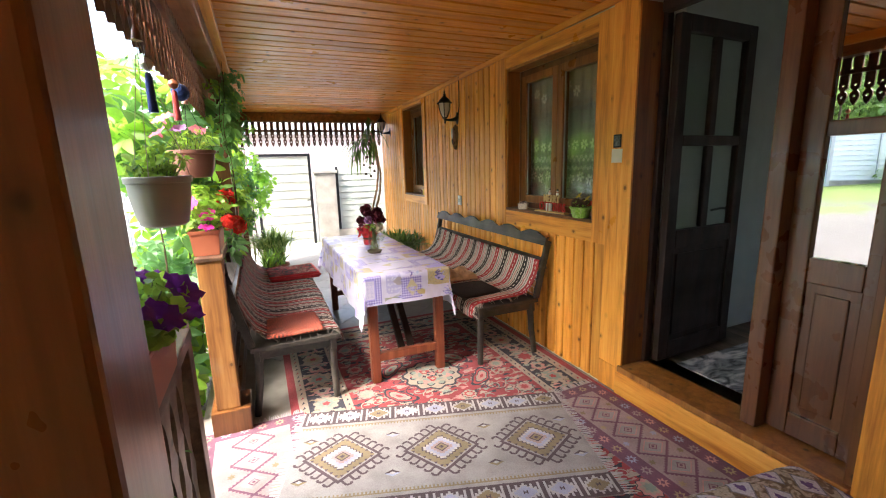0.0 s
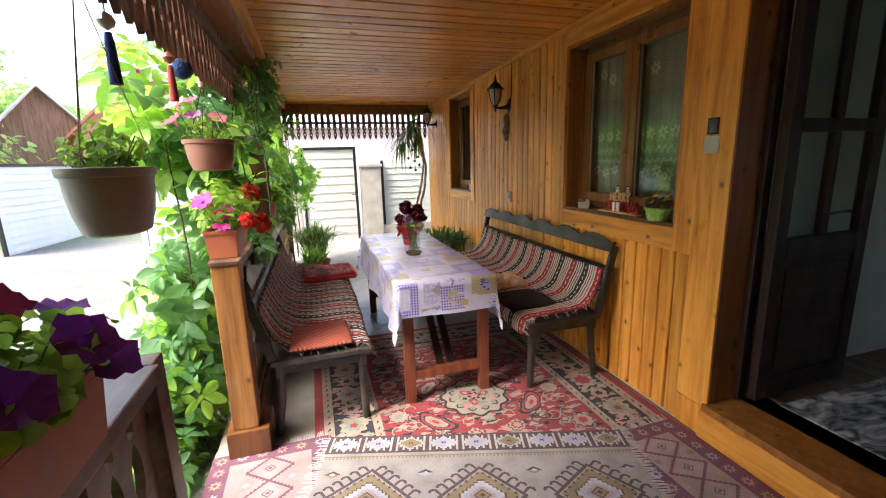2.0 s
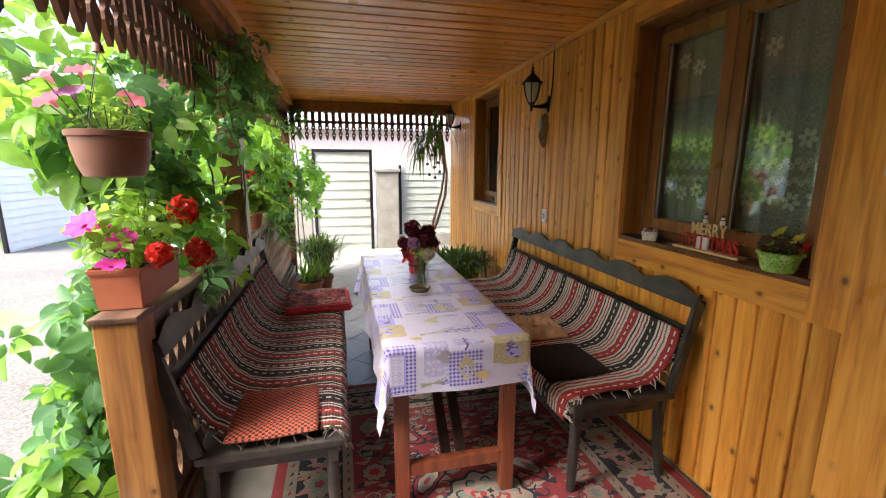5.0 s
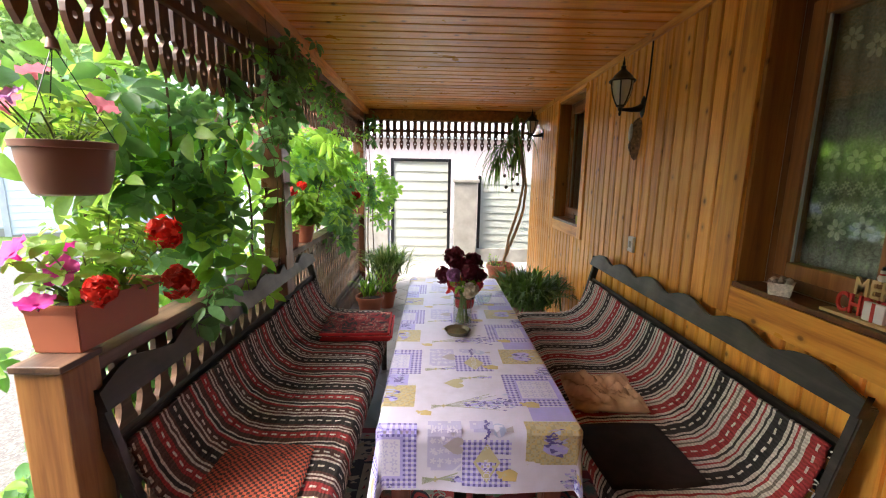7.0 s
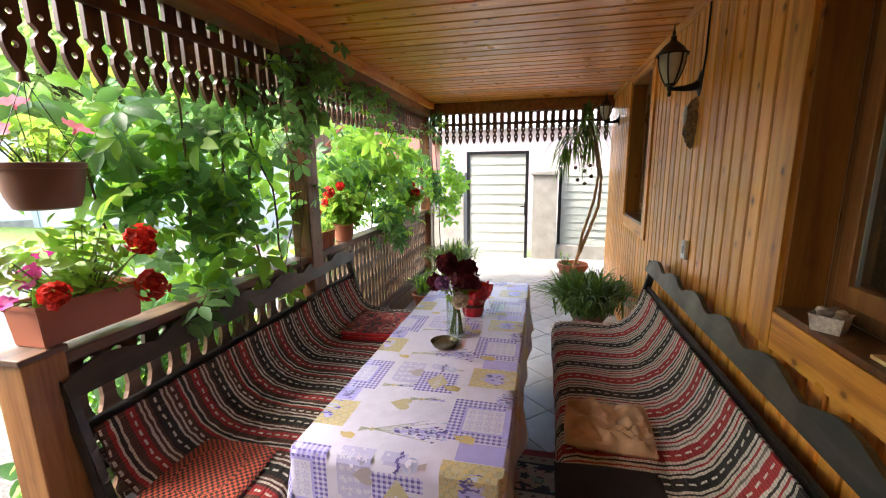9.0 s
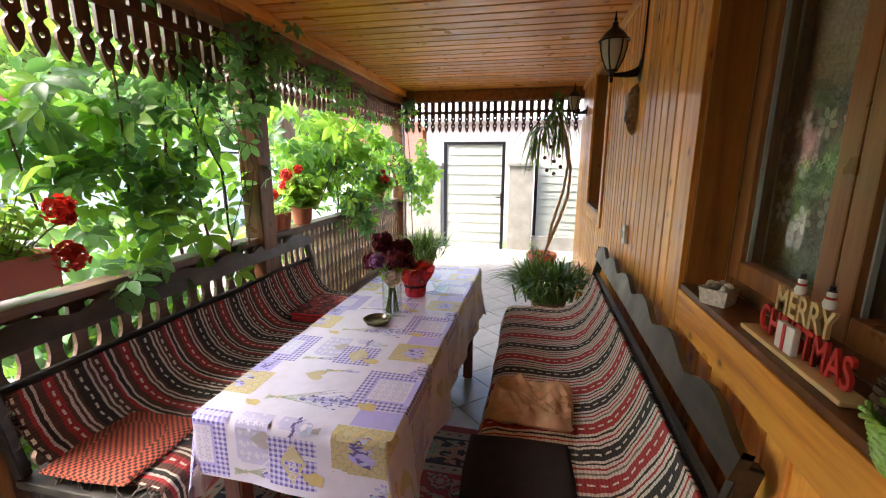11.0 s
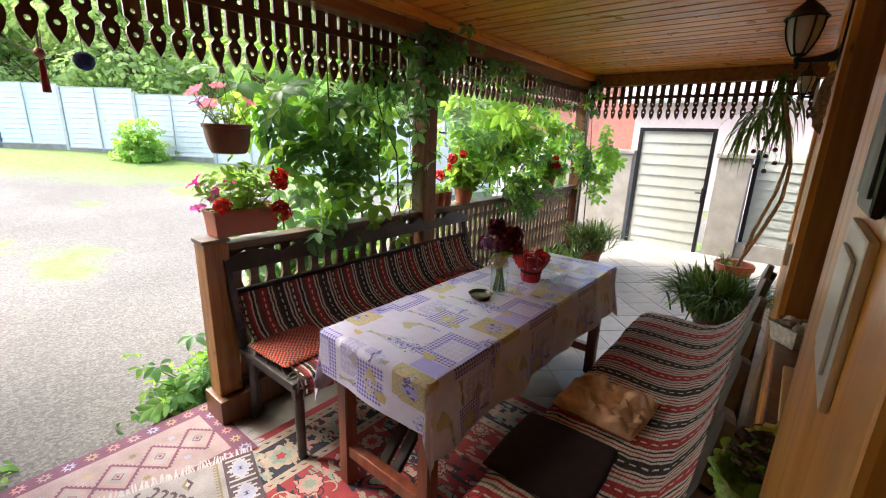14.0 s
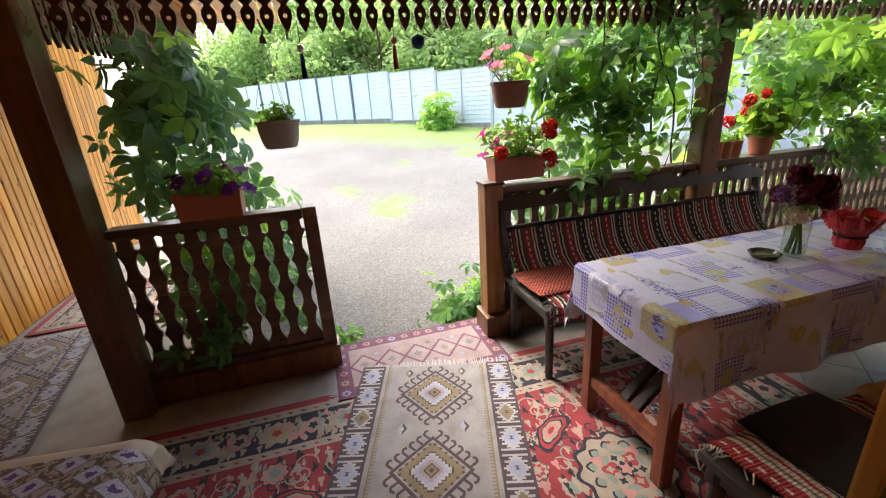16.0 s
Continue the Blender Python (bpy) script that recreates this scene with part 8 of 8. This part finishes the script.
# ---- on the window sill ----
SZ = W1[2] + 0.0225
bk = thing("basket", "small white woven basket with pebbles on the window sill", "basket", loc=(2.40, 3.56, SZ))
part("body", lathe(bmesh.new(), [(0.001, 0), (0.040, 0), (0.047, 0.045), (0.050, 0.048), (0.044, 0.046), (0.038, 0.012), (0.001, 0.01)], 4, wob=lambda a, z: 1.15), plain("white_wicker", (0.62, 0.58, 0.50), 0.8, vary=0.3, scale=120, bumpy=1.0, fine=150), bk)
rnd = random.Random(4)
for k in range(8):
    a = k * 0.8
    part("pebble", lathe(bmesh.new(), [(0.001, -0.012), (0.010, -0.008), (0.0135, 0), (0.010, 0.008), (0.001, 0.012)], 10, (0.022 * math.cos(a), 0.022 * math.sin(a), 0.048 + 0.006 * (k % 2))), plain("pebble", rnd.choice([(0.6, 0.57, 0.5), (0.2, 0.15, 0.12), (0.5, 0.4, 0.32)]), 0.5), bk, smooth=True)


def letters(text, size, mat, parent, m, name, label):
    cu = bpy.data.curves.new(name, "FONT")
    cu.body, cu.size, cu.extrude, cu.align_x = text, size, 0.004, "CENTER"
    cu.offset = 0.0012
    tmp = bpy.data.objects.new(name, cu)
    scene.collection.objects.link(tmp)
    me = bpy.data.meshes.new_from_object(tmp.evaluated_get(bpy.context.evaluated_depsgraph_get()))
    bpy.data.objects.remove(tmp)
    me.materials.clear()
    me.materials.append(mat)
    ob = piece(name, me, parent, m)
    return tagged(ob, label)


REDW, GOLDW = plain("red_painted_wood", (0.50, 0.03, 0.025), 0.5, vary=0.12), plain("plain_plywood", (0.62, 0.44, 0.20), 0.6, vary=0.12)
sg = thing("christmas_sign", "wooden MERRY CHRISTMAS letter sign on the window sill", "sign", loc=(2.415, 3.20, SZ))
part("base", bx(-0.03, 0.02, -0.18, 0.18, 0.0005, 0.012, 0.003), GOLDW, sg, "pale plywood base")
letters("CHRISTMAS", 0.105, REDW, sg, pose(0, 0, 0.014, 90, 0, -90) @ Matrix.Diagonal((0.56, 0.86, 1, 1)), "letters", "red letters")
letters("MERRY", 0.10, GOLDW, sg, pose(0.002, 0.01, 0.078, 90, 0, -90) @ Matrix.Diagonal((0.62, 0.8, 1, 1)), "letters", "pale gold letters")
SNOW = plain("white_paint_wood", (0.72, 0.70, 0.68), 0.5, vary=0.05)
for y in (0.03, -0.06):
    s = part("snowman", lathe(bmesh.new(), [(0.001, 0), (0.009, 0.003), (0.012, 0.012), (0.009, 0.021), (0.006, 0.023), (0.008, 0.030), (0.006, 0.037), (0.001, 0.040)], 14, (0.002, y, 0.132)), SNOW, sg, "white snowman figure", True)
    part("scarf", lathe(bmesh.new(), [(0.0075, 0.152), (0.009, 0.154), (0.009, 0.157), (0.0075, 0.158)], 12, (0.002, y, 0.0)), REDW, s, "red scarf")
    part("hat", lathe(bmesh.new(), [(0.008, 0.0), (0.008, 0.0015), (0.005, 0.002), (0.005, 0.010), (0.001, 0.010)], 12, (0.002, y, 0.168)), BLACKMETAL, s, "black hat")
gift = part("gift_box", bx(-0.02, -0.006, -0.012, 0.05, 0.012, 0.07, 0.003), SNOW, sg, "white gift box with red ribbon")
part("ribbon", bx(-0.022, -0.0205, 0.014, 0.024, 0.012, 0.07), REDW, gift)
LIME = plain("lime_wicker", (0.27, 0.52, 0.08), 0.55, vary=0.35, scale=90, bumpy=1.0, fine=110, dirt=(0.62, 0.70, 0.50))
bo = thing("flower_bowl", "lime green woven wicker bowl with cones and artificial flowers", "bowl", loc=(2.385, 2.85, SZ))
part("bowl", lathe(bmesh.new(), [(0.001, 0), (0.05, 0), (0.054, 0.01), (0.066, 0.06), (0.071, 0.066), (0.068, 0.07), (0.060, 0.06), (0.05, 0.03), (0.001, 0.03)], 30, wob=lambda a, z: 1 + 0.02 * math.sin(15 * a)), LIME, bo, smooth=True)
rnd = random.Random(6)
for k, (dx, dy) in enumerate(((-0.02, 0.02), (0.02, -0.015), (0.0, 0.045))):
    bm = bmesh.new()
    for j in range(60):
        z, a = j / 60, j * 2.4
        r = 0.03 * math.sin(math.pi * (0.15 + 0.8 * z))
        c = Vector((dx + r * math.cos(a), dy + r * math.sin(a), 0.065 + 0.06 * z))
        beam(bm, c, c + Vector((0.010 * math.cos(a), 0.010 * math.sin(a), 0.004)), 0.009, 0.004)
    part("cone", bm, BARK, bo, "brown pine cone")
YEL = leafy("petal_yellow", (0.55, 0.40, 0.05), (0.75, 0.6, 0.15), 0.6, 0.3)
for off, mt in (((0.01, -0.045, 0.13), YEL), ((0.03, -0.06, 0.10), FLOWER["red"]), ((-0.02, 0.0, 0.15), YEL)):
    bm = bmesh.new()
    flower_head(bm, Vector(off), 0.026, "funnel", None, rnd, (-0.5, 0.3, 0.6))
    part("artificial_flower", bm, mt, bo, "", True)
rim = bmesh.new()
for k in range(2):
    tube(rim, [((0.069 + 0.004 * math.cos(9 * a + k * math.pi)) * math.cos(a), (0.069 + 0.004 * math.cos(9 * a + k * math.pi)) * math.sin(a), 0.069 + 0.004 * math.sin(9 * a + k * math.pi)) for a in (2 * math.pi * i / 90 for i in range(91))], 0.004, 0.004, 6)
part("rim", rim, LIME, bo, "twisted lime rim", True)
for k in range(5):
    part("band", lathe(bmesh.new(), [(0.0515 + 0.0028 * k, 0.010 + 0.011 * k), (0.0555 + 0.0028 * k, 0.0125 + 0.011 * k), (0.0555 + 0.0028 * k, 0.0155 + 0.011 * k), (0.0515 + 0.0028 * k, 0.018 + 0.011 * k)], 60, wob=lambda a, z: 1 + 0.035 * math.sin(24 * a + k * math.pi)), LIME, bo, smooth=True)
greenery(bo, 12, (0.06, 0.06, 0.07), 0.7, OVAL, 19, 0.06)
yb = single("yellow_cup", lathe(bmesh.new(), [(0.001, 0), (0.03, 0), (0.032, 0.07), (0.028, 0.07), (0.026, 0.01), (0.001, 0.01)], 20), plain("yellow_paint", (0.55, 0.42, 0.05), 0.5), "small yellow cup on the far window sill", "cup", loc=(2.41, 5.86, W2[2] + 0.0225), smooth=True)

# lace curtains behind the near window
m, n, l, b = material("sheer_lace", 0.9)
b.inputs["Base Color"].default_value = (0.82, 0.82, 0.78, 1)
tr_, mx = n.new("ShaderNodeBsdfTransparent"), n.new("ShaderNodeMixShader")
rr = ramp(n, [(0.35, (0.34,) * 3), (0.65, (0.58,) * 3)])
l.new(noise_fac(n, l, 120, detail=2), rr.inputs[0])
l.new(rr.outputs[0], mx.inputs[0])
l.new(tr_.outputs[0], mx.inputs[1])
l.new(b.outputs[0], mx.inputs[2])
l.new(mx.outputs[0], n["Material Output"].inputs["Surface"])
SHEER = m
LACE = plain("lace_thread", (0.72, 0.70, 0.64), 0.9, bumpy=0)
cu = thing("lace_curtain", "sheer lace curtain with white flowers behind the window", "curtain", loc=(2.60, (W1[0] + W1[1]) / 2, W1[2]))
bm = bmesh.new()
n_ = 60
col = []
for i in range(n_ + 1):
    y = -0.52 + 1.04 * i / n_
    x = 0.012 * math.sin(i * 1.1) + 0.008 * math.sin(i * 0.37)
    col.append((bm.verts.new((x, y, -0.1)), bm.verts.new((x * 0.6, y, 1.15))))
for a, c in zip(col, col[1:]):
    bm.faces.new((a[0], c[0], c[1], a[1]))
part("sheer", bm, SHEER, cu, smooth=True)
bm = bmesh.new()


def lace_flower(y, z, r):
    for k in range(6):
        a = math.pi * k / 3 + 0.2
        c = Vector((-0.024 - 0.0003 * k, y + r * 0.62 * math.cos(a), z + r * 0.62 * math.sin(a)))
        u, v = Vector((0, math.cos(a), math.sin(a))), Vector((0, -math.sin(a), math.cos(a)))
        bm.faces.new([bm.verts.new(c + r * (0.42 * math.cos(q) * u + 0.26 * math.sin(q) * v)) for q in (2 * math.pi * w / 8 for w in range(8))])


for i in range(11):
    y = -0.48 + i * 0.096
    if i % 4 < 2:
        lace_flower(y, 0.90 + 0.05 * (i % 2), 0.042)
    lace_flower(y, 0.52, 0.040)
    lace_flower(y + 0.03, 0.27 + 0.02 * (i % 2), 0.040)
    for k in range(4):
        lace_flower(y + 0.024 * k, 0.41 + 0.022 * (k % 2), 0.016)
        lace_flower(y + 0.024 * k, 0.345 + 0.012 * (k % 2), 0.014)
tagged(part("lace_flowers", bm, LACE, cu, "white lace flowers"), kind="stuff")
# mat inside the door
RUGG, n, l, b = material("marbled_rug", 0.95)
r = ramp(n, [(0.38, (0.04, 0.05, 0.06)), (0.5, (0.25, 0.28, 0.30)), (0.62, (0.55, 0.57, 0.57))])
l.new(noise_fac(n, l, 4.5, (1, 2.2, 1), 6, distort=1.6), r.inputs[0])
l.new(r.outputs[0], b.inputs["Base Color"])
bump(n, l, b, noise_fac(n, l, 200, detail=2), 0.5, 0.004)
single("doormat", bx(2.72, 4.3, 1.50, 2.30, 0.1712, 0.180, 0.003), RUGG, "grey and white marbled rug on the room floor", "rug")

# ---- charms under the fretwork ----
def tassel(label, loc, bead, tail, lead, r=0.012):
    t = thing("tassel_charm", label, "charm", "hanging charms", loc=loc)
    part("cord", tube(bmesh.new(), [(0, 0, 0.0), (0.002, 0, lead)], 0.0016, 0.0016, 5), BARK, t)
    part("bead", lathe(bmesh.new(), [(0.001, -0.02), (0.014, -0.012), (0.019, 0), (0.014, 0.012), (0.001, 0.02)], 14), bead, t, smooth=True)
    part("tassel", lathe(bmesh.new(), [(0.001, -0.022), (0.007, -0.024), (0.010, -0.045), (r, -0.10), (r * 1.1, -0.135), (0.001, -0.136)], 16, wob=lambda a, z: 1 + 0.06 * math.sin(8 * a)), tail, t, smooth=True)


BLUEY, REDY, AMBER = woven("blue_yarn", (0.02, 0.045, 0.24)), woven("red_yarn", (0.42, 0.05, 0.05)), plain("amber_bead", (0.45, 0.16, 0.09), 0.3)
tassel("dark blue yarn tassel hanging under the fretwork", (0.125, 2.13, 1.775), plain("silver_bead", (0.5, 0.5, 0.5), 0.3, 0.8), BLUEY, 0.12, 0.012)
tassel("red tassel with amber beads hanging under the fretwork", (0.125, 2.59, 1.80), AMBER, REDY, 0.07)
pp = thing("pompom", "fluffy dark blue pompom hanging under the fretwork", "charm", "hanging charms", loc=(0.13, 2.715, 1.79))
bm = bmesh.new()
bmesh.ops.create_icosphere(bm, subdivisions=4, radius=0.034)
for v in bm.verts:
    v.co *= 1 + 0.10 * noise.noise(v.co * 220)
part("ball", bm, woven("blue_pompom", (0.012, 0.04, 0.16)), pp, smooth=True)
part("cord", tube(bmesh.new(), [(0, 0, 0.03), (-0.004, 0, 0.10)], 0.0016, 0.0016, 5), BARK, pp)
